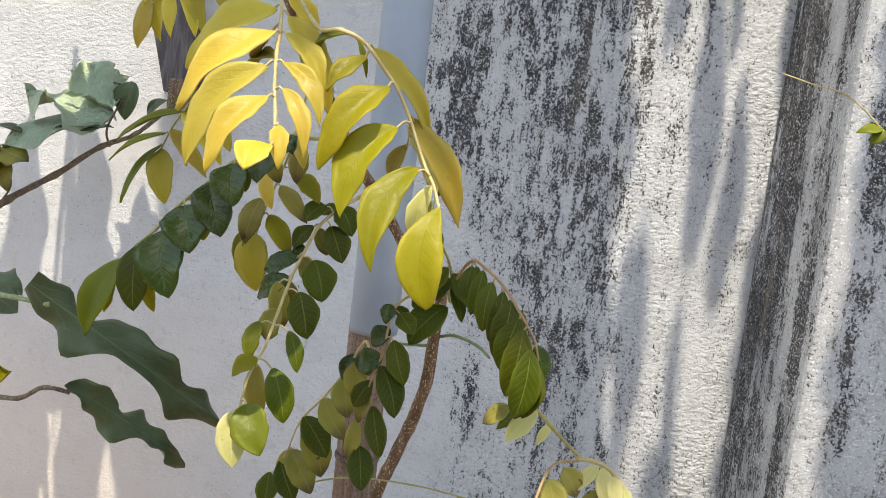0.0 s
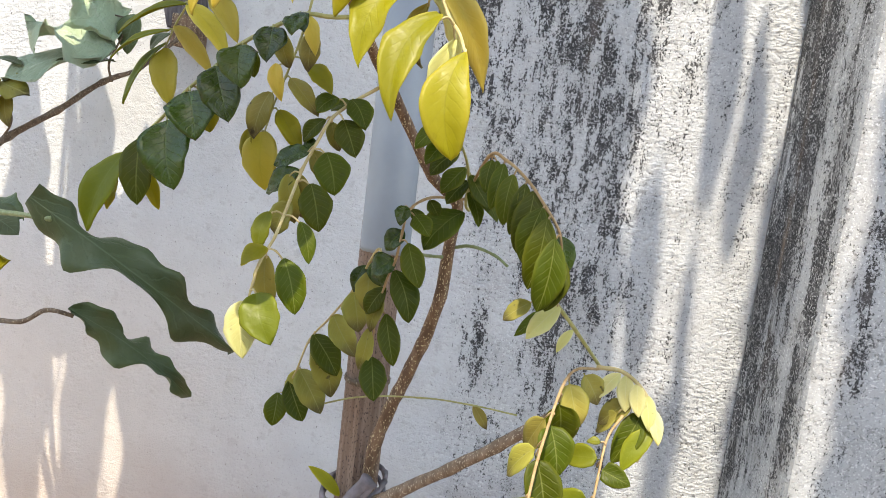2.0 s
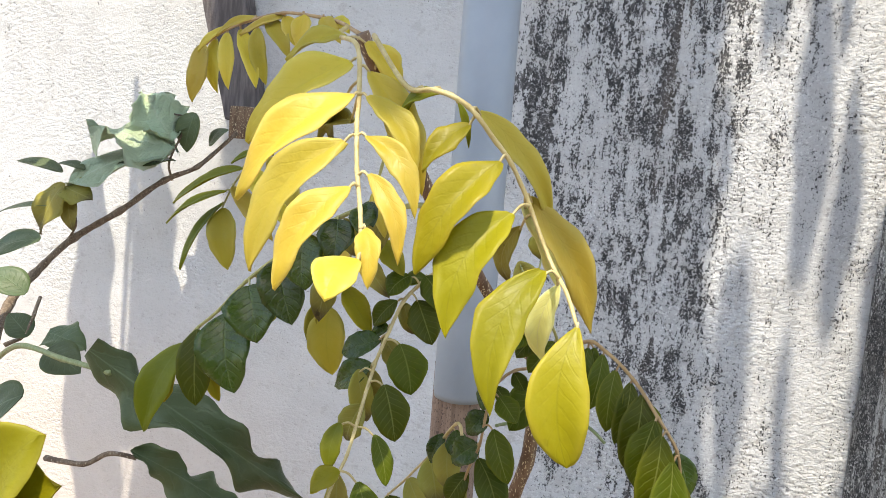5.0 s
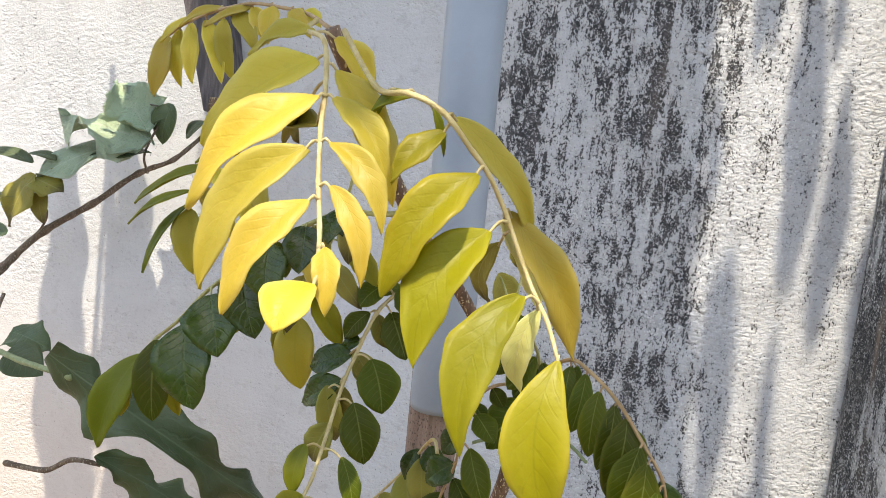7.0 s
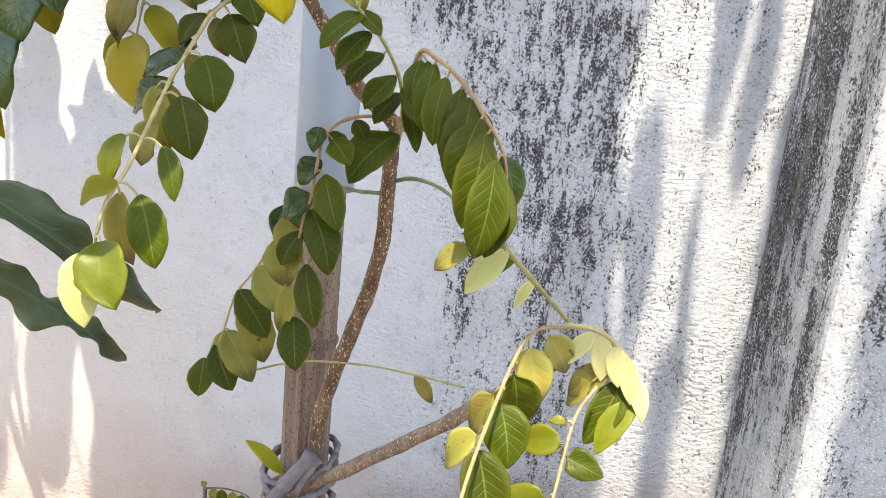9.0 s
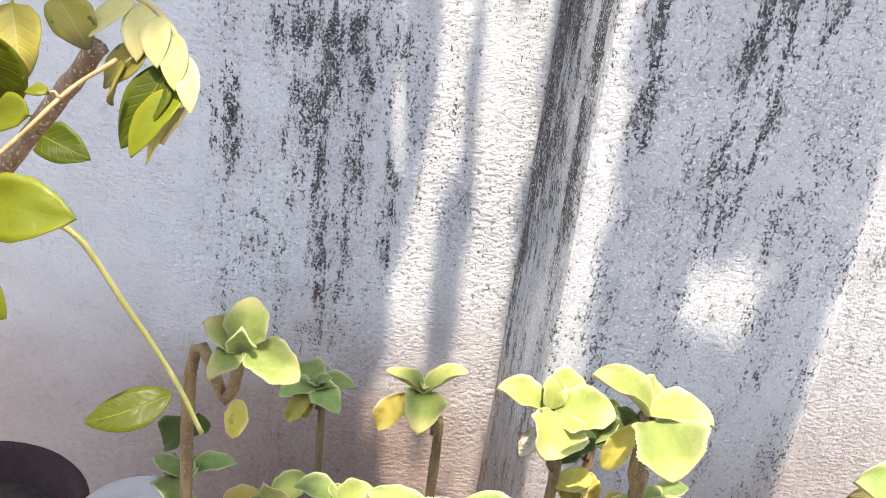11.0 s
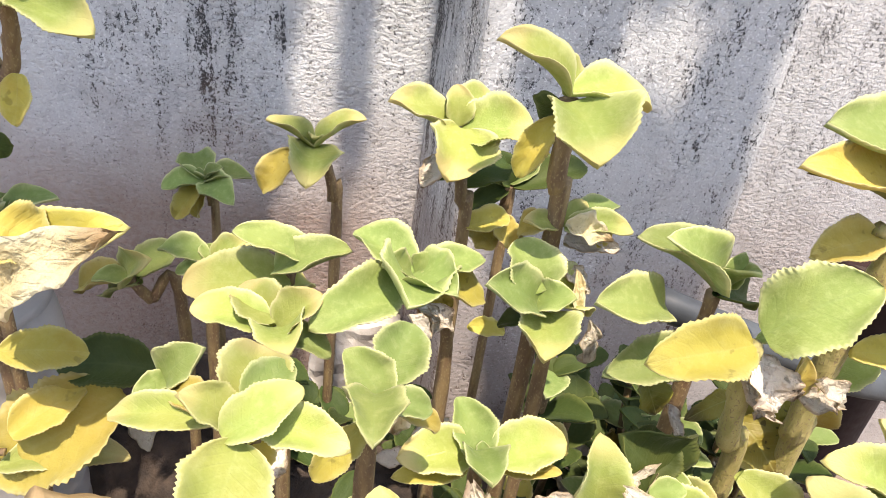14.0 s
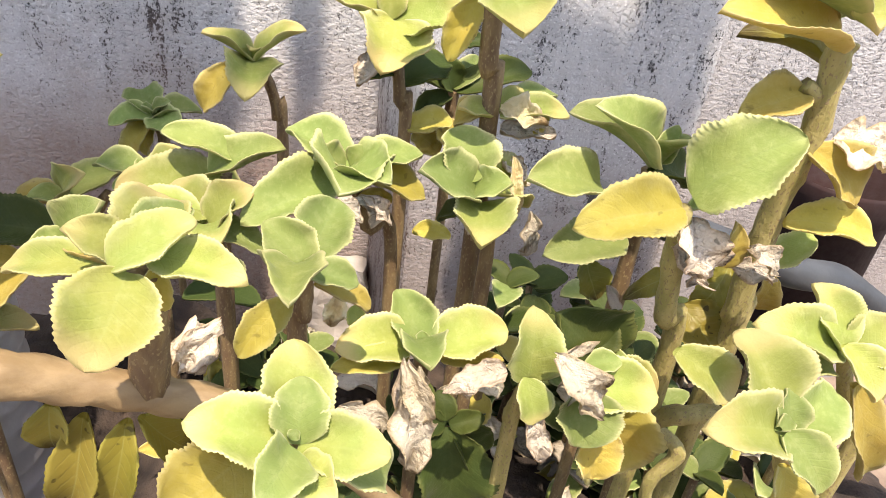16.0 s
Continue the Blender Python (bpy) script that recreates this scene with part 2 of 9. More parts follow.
    # hairline flakes
    def hairs(scale, width, patch, shift):
        line = m.step(m.math("ABSOLUTE", m.math("SUBTRACT", m.noise(m.scaled(p, (1, 1, 1.3), shift), scale, 2, 0.45), 0.5)), 0.0, width, 1.0, 0.0)
        return m.math("MULTIPLY", line, m.math("MULTIPLY", m.step(m.noise(m.scaled(p, (1, 1, 1), shift), patch, 3), 0.5, 0.6), m.step(x, 0.0, 0.2)))

    flake = m.math("MAXIMUM", hairs(46, 0.008, 12, (0, 0, 0)), hairs(110, 0.012, 17, (3, 1, 2)))
    col = m.mix(m.math("MULTIPLY", flake, 0.1 if pier else 0.32), col, (0.12, 0.115, 0.115))
    m.link(col, m.bsdf.inputs["Base Color"])
    m.bsdf.inputs["Roughness"].default_value = 0.92
    rugged = m.math("MULTIPLY", m.step(x, -0.3, 0.15, 0.6, 0.4 if pier else 1.0), m.step(m.noise(p, 7, 2), 0.35, 0.65, 0.45, 1.1))
    h = m.math("ADD", m.math("MULTIPLY", m.math("MULTIPLY", coarse, 1.0), rugged), m.math("MULTIPLY", sand, 0.22))
    h = m.math("SUBTRACT", m.math("ADD", h, m.math("MULTIPLY", lump, 0.5)), m.math("ADD", m.math("MULTIPLY", mould, 0.12), m.math("MULTIPLY", flake, 0.25)))
    m.bump(h, 1.0, 0.0042)
    return m.mat


def plain_material(name, a, b, rough=0.6, scale=30.0, bump=0.3, metal=0.0):
    m = Nodes(name)
    p = m.position()
    n = m.noise(p, scale, 5)
    m.link(m.mix(m.step(n, 0.35, 0.7), a, b), m.bsdf.inputs["Base Color"])
    m.put(m.bsdf.inputs["Roughness"], m.step(m.noise(p, scale * 4, 3), 0.2, 0.8, rough - 0.1, min(1.0, rough + 0.1)))
    m.bsdf.inputs["Metallic"].default_value = metal
    m.bump(m.math("ADD", n, m.math("MULTIPLY", m.noise(p, scale * 9, 3), 0.5)), bump, 0.003)
    return m.mat


MATS = {
    "g": leaf_material("mint_green", (0.2, 0.264, 0.074), (0.6, 0.595, 0.31), (0.26, 0.34, 0.15), (0.26, 0.31, 0.09), 0.68, 0.22, 0.12, 0.0, 0.1, 0.75, None, 0.25, 0.1, 0.7),
    "l": leaf_material("mint_lime", (0.295, 0.348, 0.088), (0.68, 0.655, 0.345), (0.38, 0.42, 0.17), (0.39, 0.38, 0.1), 0.68, 0.24, 0.12, 0.04, 0.12, 0.65, (0.56, 0.48, 0.2), 0.25, 0.1, 0.7),
    # darker mint green for leaves deep in the bed; their shade is put into the colour
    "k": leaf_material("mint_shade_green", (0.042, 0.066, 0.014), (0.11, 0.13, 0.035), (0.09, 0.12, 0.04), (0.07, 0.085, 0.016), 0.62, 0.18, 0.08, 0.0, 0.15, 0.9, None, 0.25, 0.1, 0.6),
    "y": leaf_material("mint_yellow", (0.46, 0.38, 0.08), (0.62, 0.54, 0.25), (0.5, 0.45, 0.2), (0.46, 0.31, 0.06), 0.68, 0.26, 0.12, 0.3, 0.12, 0.7, None, 0.25, 0.1, 0.7),
    "d": leaf_material("dry_leaf", (0.66, 0.59, 0.47), (0.42, 0.31, 0.19), (0.6, 0.53, 0.42), (0.44, 0.35, 0.24), 0.9, 0.15, 0.0, 0.55, 0.06, 0.9, None, 0.2, 0.06, 2.2),
    "c": leaf_material("mint_cream", (0.7, 0.63, 0.38), (0.72, 0.68, 0.5), (0.66, 0.58, 0.34), (0.66, 0.5, 0.2), 0.8, 0.25, 0.0, 0.25, 0.08, 0.8, (0.4, 0.28, 0.14), 0.2, 0.06, 1.6),
    "Y": leaf_material("curry_yellow", (0.56, 0.44, 0.05), (0.64, 0.54, 0.13), (0.44, 0.4, 0.04), (0.6, 0.46, 0.07), 0.46, 0.42, 0.0, 0.06, 0.2, 0.6, None, 0.35, 0.06, 0.95),
    "L": leaf_material("curry_lemon", (0.34, 0.31, 0.01), (0.46, 0.4, 0.04), (0.2, 0.21, 0.02), (0.25, 0.245, 0.008), 0.45, 0.52, 0.0, 0.1, 0.2, 0.75, None, 0.35, 0.06, 0.95),
    "O": leaf_material("curry_olive", (0.33, 0.28, 0.05), (0.4, 0.36, 0.08), (0.42, 0.4, 0.14), (0.2, 0.2, 0.03), 0.45, 0.35, 0.0, 0.7, 0.4, 0.6, (0.12, 0.09, 0.03), 0.3, 0.15),
    "G": leaf_material("curry_green", (0.075, 0.096, 0.003), (0.135, 0.15, 0.012), (0.3, 0.32, 0.08), (0.085, 0.1, 0.004), 0.42, 0.4, 0.0, 0.2, 0.5, 1.1, None, 0.22, 0.25),
    "D": leaf_material("curry_dark_green", (0.042, 0.07, 0.005), (0.044, 0.072, 0.009), (0.14, 0.18, 0.05), (0.05, 0.075, 0.008), 0.27, 0.22, 0.0, 0.0, 0.38, 0.7, None, 0.42, 0.4, 0.98),
    "P": leaf_material("curry_pale", (0.62, 0.58, 0.22), (0.72, 0.68, 0.34), (0.66, 0.62, 0.34), (0.5, 0.5, 0.16), 0.5, 0.35, 0.0, 0.3, 0.5, 0.6, None, 0.3, 0.15),
    "B": leaf_material("curry_bright_green", (0.17, 0.19, 0.01), (0.25, 0.26, 0.02), (0.24, 0.26, 0.05), (0.21, 0.22, 0.01), 0.42, 0.36, 0.0, 0.1, 0.16, 0.6, None, 0.25, 0.04),
    "W": leaf_material("wavy_dark", (0.072, 0.1, 0.042), (0.1, 0.13, 0.052), (0.17, 0.22, 0.13), (0.11, 0.15, 0.095), 0.45, 0.12, 0.08, 0.0, 0.35, 0.75),
    "S": leaf_material("lobed_pale", (0.4, 0.49, 0.33), (0.5, 0.58, 0.42), (0.56, 0.62, 0.47), (0.27, 0.36, 0.22), 0.5, 0.2, 0.15, 0.0, 0.5, 0.6, None, 0.3, 0.15, 1.4),
}
WOOD = bark_material("weathered_stake", (0.18, 0.12, 0.088), (0.27, 0.19, 0.145), (0.07, 0.045, 0.035), 0.85, (90, 90, 5))
BARK = bark_material("speckled_bark", (0.1, 0.055, 0.03), (0.2, 0.12, 0.07), (0.55, 0.45, 0.28), 0.75)
RACHIS_TAN = bark_material("tan_rachis", (0.3, 0.19, 0.08), (0.4, 0.27, 0.13), None, 0.55)
BARK_LIGHT = bark_material("brown_bark", (0.15, 0.1, 0.065), (0.26, 0.185, 0.13), (0.5, 0.42, 0.3), 0.8)
RACHIS = bark_material("pale_rachis", (0.4, 0.31, 0.12), (0.52, 0.42, 0.2), None, 0.5)
RACHIS_GREEN = bark_material("green_rachis", (0.26, 0.26, 0.08), (0.36, 0.34, 0.13), None, 0.5)
MINT_STEM = bark_material("mint_stem", (0.14, 0.085, 0.045), (0.24, 0.165, 0.075), (0.27, 0.2, 0.1), 0.7)
MINT_STEM_PALE = bark_material("mint_stem_pale", (0.25, 0.22, 0.07), (0.36, 0.3, 0.12), (0.22, 0.16, 0.08), 0.65)
BIG_STEM = bark_material("tan_branch", (0.25, 0.17, 0.085), (0.33, 0.235, 0.125), None, 0.55, (10, 60, 60), 0.22)
TWIG = bark_material("dark_twig", (0.095, 0.065, 0.042), (0.17, 0.125, 0.085), (0.3, 0.25, 0.18), 0.8)
PETIOLE = bark_material("green_petiole", (0.16, 0.2, 0.08), (0.22, 0.26, 0.12), None, 0.55)
PVC = plain_material("grey_plastic_pipe", (0.22, 0.255, 0.295), (0.27, 0.305, 0.345), 0.42, 14, 0.08)
CLOTH = plain_material("blue_grey_cloth", (0.13, 0.115, 0.12), (0.23, 0.2, 0.21), 0.9, 90, 0.5)
CLOTH_BLUE = plain_material("slate_cloth", (0.17, 0.18, 0.22), (0.25, 0.25, 0.29), 0.9, 90, 0.5)
CLOTH_PINK = plain_material("pink_cloth", (0.5, 0.22, 0.26), (0.42, 0.2, 0.24), 0.9, 90, 0.5)
WALL = wall_material("stained_limewash", (0.54, 0.545, 0.548))
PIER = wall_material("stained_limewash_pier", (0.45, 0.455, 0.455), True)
GROUND = plain_material("dusty_red_earth", (0.18, 0.13, 0.1), (0.3, 0.235, 0.18), 0.95, 18, 0.8)
SOIL = plain_material("dark_soil", (0.022, 0.015, 0.011), (0.07, 0.048, 0.035), 0.95, 40, 1.0)
CONCRETE = plain_material("worn_cement", (0.38, 0.34, 0.3), (0.55, 0.51, 0.47), 0.9, 25, 0.5)
RUBBER = plain_material("black_brown_plastic", (0.019, 0.006, 0.006), (0.028, 0.01, 0.009), 0.88, 30, 0.2)
SLATE_PIPE = plain_material("blue_grey_plastic", (0.04, 0.046, 0.054), (0.075, 0.085, 0.095), 0.6, 22, 0.15)
WHITE_POT = plain_material("chalky_white_plastic", (0.3, 0.285, 0.27), (0.42, 0.4, 0.39), 0.6, 20, 0.2)
BOARD = bark_material("dark_weathered_board", (0.07, 0.06, 0.06), (0.15, 0.13, 0.13), None, 0.85, (60, 60, 8))


# ---- mesh helpers ----
def mesh_of(name, verts, faces, uvs=None, smooth=True):
    me = bpy.data.meshes.new(name)
    me.from_pydata([tuple(v) for v in verts], [], faces)
    if uvs is not None:
        layer = me.uv_layers.new(name="UVMap")
        loops = np.empty(len(me.loops), dtype=np.int32)
        me.loops.foreach_get("vertex_index", loops)
        layer.data.foreach_set("uv", np.asarray(uvs, dtype=np.float32)[loops].ravel())
    if smooth:
        me.polygons.foreach_set("use_smooth", [True] * len(me.polygons))
    me.update()
    return me


def place(name, me, mat, parent=None, at=(0, 0, 0), label=""):
    ob = new(name, me)
    me.materials.append(mat)
    at = Vector(at)
    if parent:
        ob.parent = parent
        o = parent
        while o:
            at = at - o.location
            o = o.parent
    ob.location = at
    return tagged(ob, label) if label else ob


def part(name, bm, mat, parent=None, at=(0, 0, 0), label=""):
    me = bpy.data.meshes.new(name)
    bmesh.ops.recalc_face_normals(bm, faces=bm.faces)
    bm.to_mesh(me)
    bm.free()
    return place(name, me, mat, parent, at, label)


def thing(name, at, label, category, group=""):
    ob = new(name)
    ob.empty_display_size = 0.02
    ob.location = at
    return tagged(ob, label, category, group)


CAMERA_SIDE = Vector((0.05, -1.0, 0.35)).normalized()
UP = Vector((0, 0, 1))


def leaf(parent, base, tip, width, kind, face=0.3, cup=0.18, arch=0.08, teeth=0.0, wave=0.0, thick=0.0012, blunt=0.75, full=0.8, stem=0.0, roll=0.0, bend=0.0, fold=0.0, crumple=0.0, rows=14, cols=8, name="leaf", label=""):
    """One leaf blade with thickness, from its base to its tip. width: of its length. face: 0 looks up, 1 looks out from the wall."""
    base, tip = Vector(base), Vector(tip)
    a = tip - base
    size = a.length
    a.normalize()
    n = UP * (1 - face) + CAMERA_SIDE * face
    n = n - a * n.dot(a)
    if n.length < 1e-3:
        n = CAMERA_SIDE - a * CAMERA_SIDE.dot(a)
    n.normalize()
    if roll:
        n = Matrix.Rotation(radians(roll), 3, a) @ n
    s = a.cross(n)
    rnd = random.Random(int(abs(base.x * 7919 + base.z * 104729 + tip.x * 1299709) * 1000))
    ph, twist, lean = rnd.uniform(0, 6.28), rnd.uniform(-0.25, 0.25), rnd.uniform(-0.06, 0.06) + bend
    half = size * width / 2
    top, under, uvs = [], [], []
    for i in range(rows + 1):
        v = i / rows
        w = half * max(0.0, math.sin(math.pi * min(1.0, v * 0.985 + 0.015) ** blunt)) ** full
        if v < stem:
            w = min(w, size * 0.012)
        mid = a * (size * v) + n * (size * arch * 4 * v * (1 - v)) + s * (size * lean * 4 * v * (1 - v))
        for j in range(cols + 1):
            u = 2 * j / cols - 1
            k = 1 + (teeth * math.sin(v * rows * math.pi) if abs(u) > 0.99 and i % 2 else 0) - (teeth if abs(u) > 0.99 and i % 2 == 0 and 0 < i < rows else 0)
            rise = cup * w * (u * u) + twist * w * u * (v - 0.4) + wave * half * math.sin(v * 9 + ph + (1.5 if u > 0 else 0)) * abs(u) ** 1.5
            side = 2.1 if u > 0 else 0
            k *= 1 + 0.4 * wave * (math.sin(v * 13 + ph + side) + 0.6 * math.sin(v * 27 + 2 * ph + side)) * abs(u)
            if wave > 0.8:
                k *= 1 + 0.1 * math.sin(v * 38 + ph + side) * abs(u)
                rise += 0.22 * half * math.sin(v * 38 + 1.3 + ph + side) * abs(u) ** 3
            rise += 0.05 * w * math.sin(5 * v + 4 * u + ph) + fold * w * abs(u)
            if thick > 0.003:
                rise += 0.1 * w * abs(u) ** 7
            if crumple:
                q = Vector((u * 1.6, v * 3.2, ph))
                rise += crumple * half * noise.noise(q * 1.3) + crumple * 0.5 * half * noise.noise(q * 3.1)
                k *= 1 + 0.5 * crumple * noise.noise(Vector((v * 6, ph, u)))
            pt = mid + s * (w * u * k) + n * rise
            t = n * (thick * 0.5 * (1 - abs(u) ** 3 * 0.8))
            top.append(pt + t)
            under.append(pt - t)
            uvs.append((j / cols, v))
    m, c = len(top), cols + 1
    faces = []
    for i in range(rows):
        for j in range(cols):
            q = i * c + j
            faces.append((q, q + 1, q + c + 1, q + c))
            faces.append((m + q, m + q + c, m + q + c + 1, m + q + 1))
        for j in (0, cols):
            q = i * c + j
            f = (q, q + c, m + q + c, m + q)
            faces.append(f if j == 0 else f[::-1])
    me = mesh_of(name, top + under, faces, uvs + uvs)
    return place(name, me, MATS[kind], parent, base, label)


def smooth_path(points, per=6):
    """A soft curve through points of (x, y, z)."""
    p = [Vector(q) for q in points]
    if len(p) == 2:
        return [p[0].lerp(p[1], i / per) for i in range(per + 1)]
    p = [p[0] * 2 - p[1]] + p + [p[-1] * 2 - p[-2]]
    out = []
    for i in range(1, len(p) - 2):
        a, b, c, d = p[i - 1], p[i], p[i + 1], p[i + 2]
        for k in range(per):
            t = k / per
            out.append(0.5 * (2 * b + (c - a) * t + (2 * a - 5 * b + 4 * c - d) * t * t + (3 * b - a - 3 * c + d) * t ** 3))
    return out + [p[-2]]


def tube(parent, points, r0, r1, mat, name="stem", label="", sides=9, knots=0.06, per=7):
    """A tapered stem through the points, with slight knots."""
    way = smooth_path(points, per)
    base = way[0].copy()
    verts, faces = [], []
    ref = Vector((0.3, 0.9, 0.1)).normalized()
    rnd = random.Random(len(points) * 31 + int(abs(base.x) * 9000))
    for i, p in enumerate(way):
        d = (way[min(i + 1, len(way) - 1)] - way[max(i - 1, 0)]).normalized()
        x = (ref - d * ref.dot(d)).normalized()
        y = d.cross(x)
        r = (r0 + (r1 - r0) * i / (len(way) - 1)) * (1 + knots * (1.8 if i % per == 0 else 0) + rnd.uniform(-knots, knots) * 0.6)
        for k in range(sides):
            w = 2 * math.pi * k / sides
            verts.append(p - base + (x * math.cos(w) + y * math.sin(w)) * r * (1 + 0.08 * math.sin(3 * w + i)))
    for i in range(len(way) - 1):
        for k in range(sides):
            q, e = i * sides + k, i * sides + (k + 1) % sides
            faces.append((q, e, e + sides, q + sides))
    faces.append(tuple(range(sides))[::-1])
    faces.append(tuple(range(len(verts) - sides, len(verts))))
    return place(name, mesh_of(name, verts, faces), mat, parent, base, label)


def lathe(profile, sides=40):
    """A turned body from (radius, height) pairs."""
    bm = bmesh.new()
    rings = [[bm.verts.new((r * math.cos(2 * math.pi * k / sides), r * math.sin(2 * math.pi * k / sides), z)) for k in range(sides)] for r, z in profile]
    for a, b in zip(rings, rings[1:]):
        for k in range(sides):
            bm.faces.new((a[k], a[(k + 1) % sides], b[(k + 1) % sides], b[k]))
    for f in bm.faces:
        f.smooth = True
    return bm


def slab(x0, y0, z0, x1, y1, z1, bevel=0.004, cut=0.0, rough=0.0, seed=1):
    """A box with softened edges; cut: length of the facets its faces are split into, to make them uneven."""
    bm = bmesh.new()
    bmesh.ops.create_cube(bm, size=1)
    bmesh.ops.transform(bm, matrix=Matrix.LocRotScale(((x0 + x1) / 2, (y0 + y1) / 2, (z0 + z1) / 2), None, (x1 - x0, y1 - y0, z1 - z0)), verts=bm.verts)
    if bevel:
        bmesh.ops.bevel(bm, geom=bm.edges[:], offset=bevel, segments=2, affect="EDGES", profile=0.6)
    if cut:
        for axis, lo, hi in ((0, x0, x1), (1, y0, y1), (2, z0, z1)):
            for i in range(1, int((hi - lo) / cut)):
                at = [0, 0, 0]
                at[axis] = lo + i * cut
                no = [0, 0, 0]
                no[axis] = 1
                bmesh.ops.bisect_plane(bm, geom=bm.verts[:] + bm.edges[:] + bm.faces[:], plane_co=at, plane_no=no)
        for v in bm.verts:
            v.co += Vector(noise.noise_vector(v.co * 6 + Vector((seed, 0, 0)))) * rough
    return bm


# ---- ground, walls ----
def ground_sheet():
    n, verts, faces = 90, [], []
    steps = [math.copysign(abs(k / 45) ** 4 * 400 + abs(k / 45) * 2.2, k) for k in range(-45, 46)]
    for yy in steps:
        for xx in steps:
            h = noise.noise(Vector((xx * 3, yy * 3, 0))) * 0.012 + noise.noise(Vector((xx * 11, yy * 11, 4))) * 0.005
            verts.append((xx, yy + 0.5, h))
    for i in range(n):
        for j in range(n):
            q = i * (n + 1) + j
            faces.append((q, q + 1, q + n + 2, q + n + 1))
    ob = place("ground", mesh_of("ground", verts, faces), GROUND)
    return tagged(ob, "dusty reddish earth of the planted strip at the wall", "ground", kind="structure")


ground_sheet()
wall = part("wall_north", slab(-3.0, 1.0, -0.15, 3.0, 1.2, 1.95, 0.004, 0.1, 0.0025), WALL)
tagged(wall, "white limewashed garden wall streaked with black mould", "wall", kind="structure")
part("wall_coping", slab(-3.0, 0.97, 1.953, 3.0, 1.23, 2.01, 0.006, 0.12, 0.003), CONCRETE, wall)
buttress = slab(0.433, 0.83, -0.15, 0.757, 0.998, 1.95, 0.007, 0.06, 0.002, 5)
for v in buttress.verts:
    if v.co.x < 0.45:
        v.co.x += SPLAY * (0.998 - v.co.y)      # its flank runs out at a slant
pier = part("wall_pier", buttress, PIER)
tagged(pier, "stained plaster buttress with black mould on its flank", "buttress", kind="structure")
# unseen wall, added behind the camera to close the yard and bounce light
house = part("wall_south", slab(-3.0, -3.2, -0.15, 3.0, -3.0, 2.6, 0.004), WALL)
tagged(house, "plain limewashed wall, unseen, added to close the yard", "wall", kind="structure")
ledge = slab(0.315, 0.95, -0.1, 0.434, 0.996, 0.25, 0.01, 0.011, 0.012, 9)
for v in ledge.verts:
    v.co += Vector(noise.noise_vector(v.co * 38)) * 0.009
kerb = part("plinth", ledge, CONCRETE)
tagged(kerb, "low broken cement plinth along the foot of the wall", "plinth", kind="structure")


# ---- unseen tree, added overhead to cast the shade on the wall ----
LEFT = -0.44


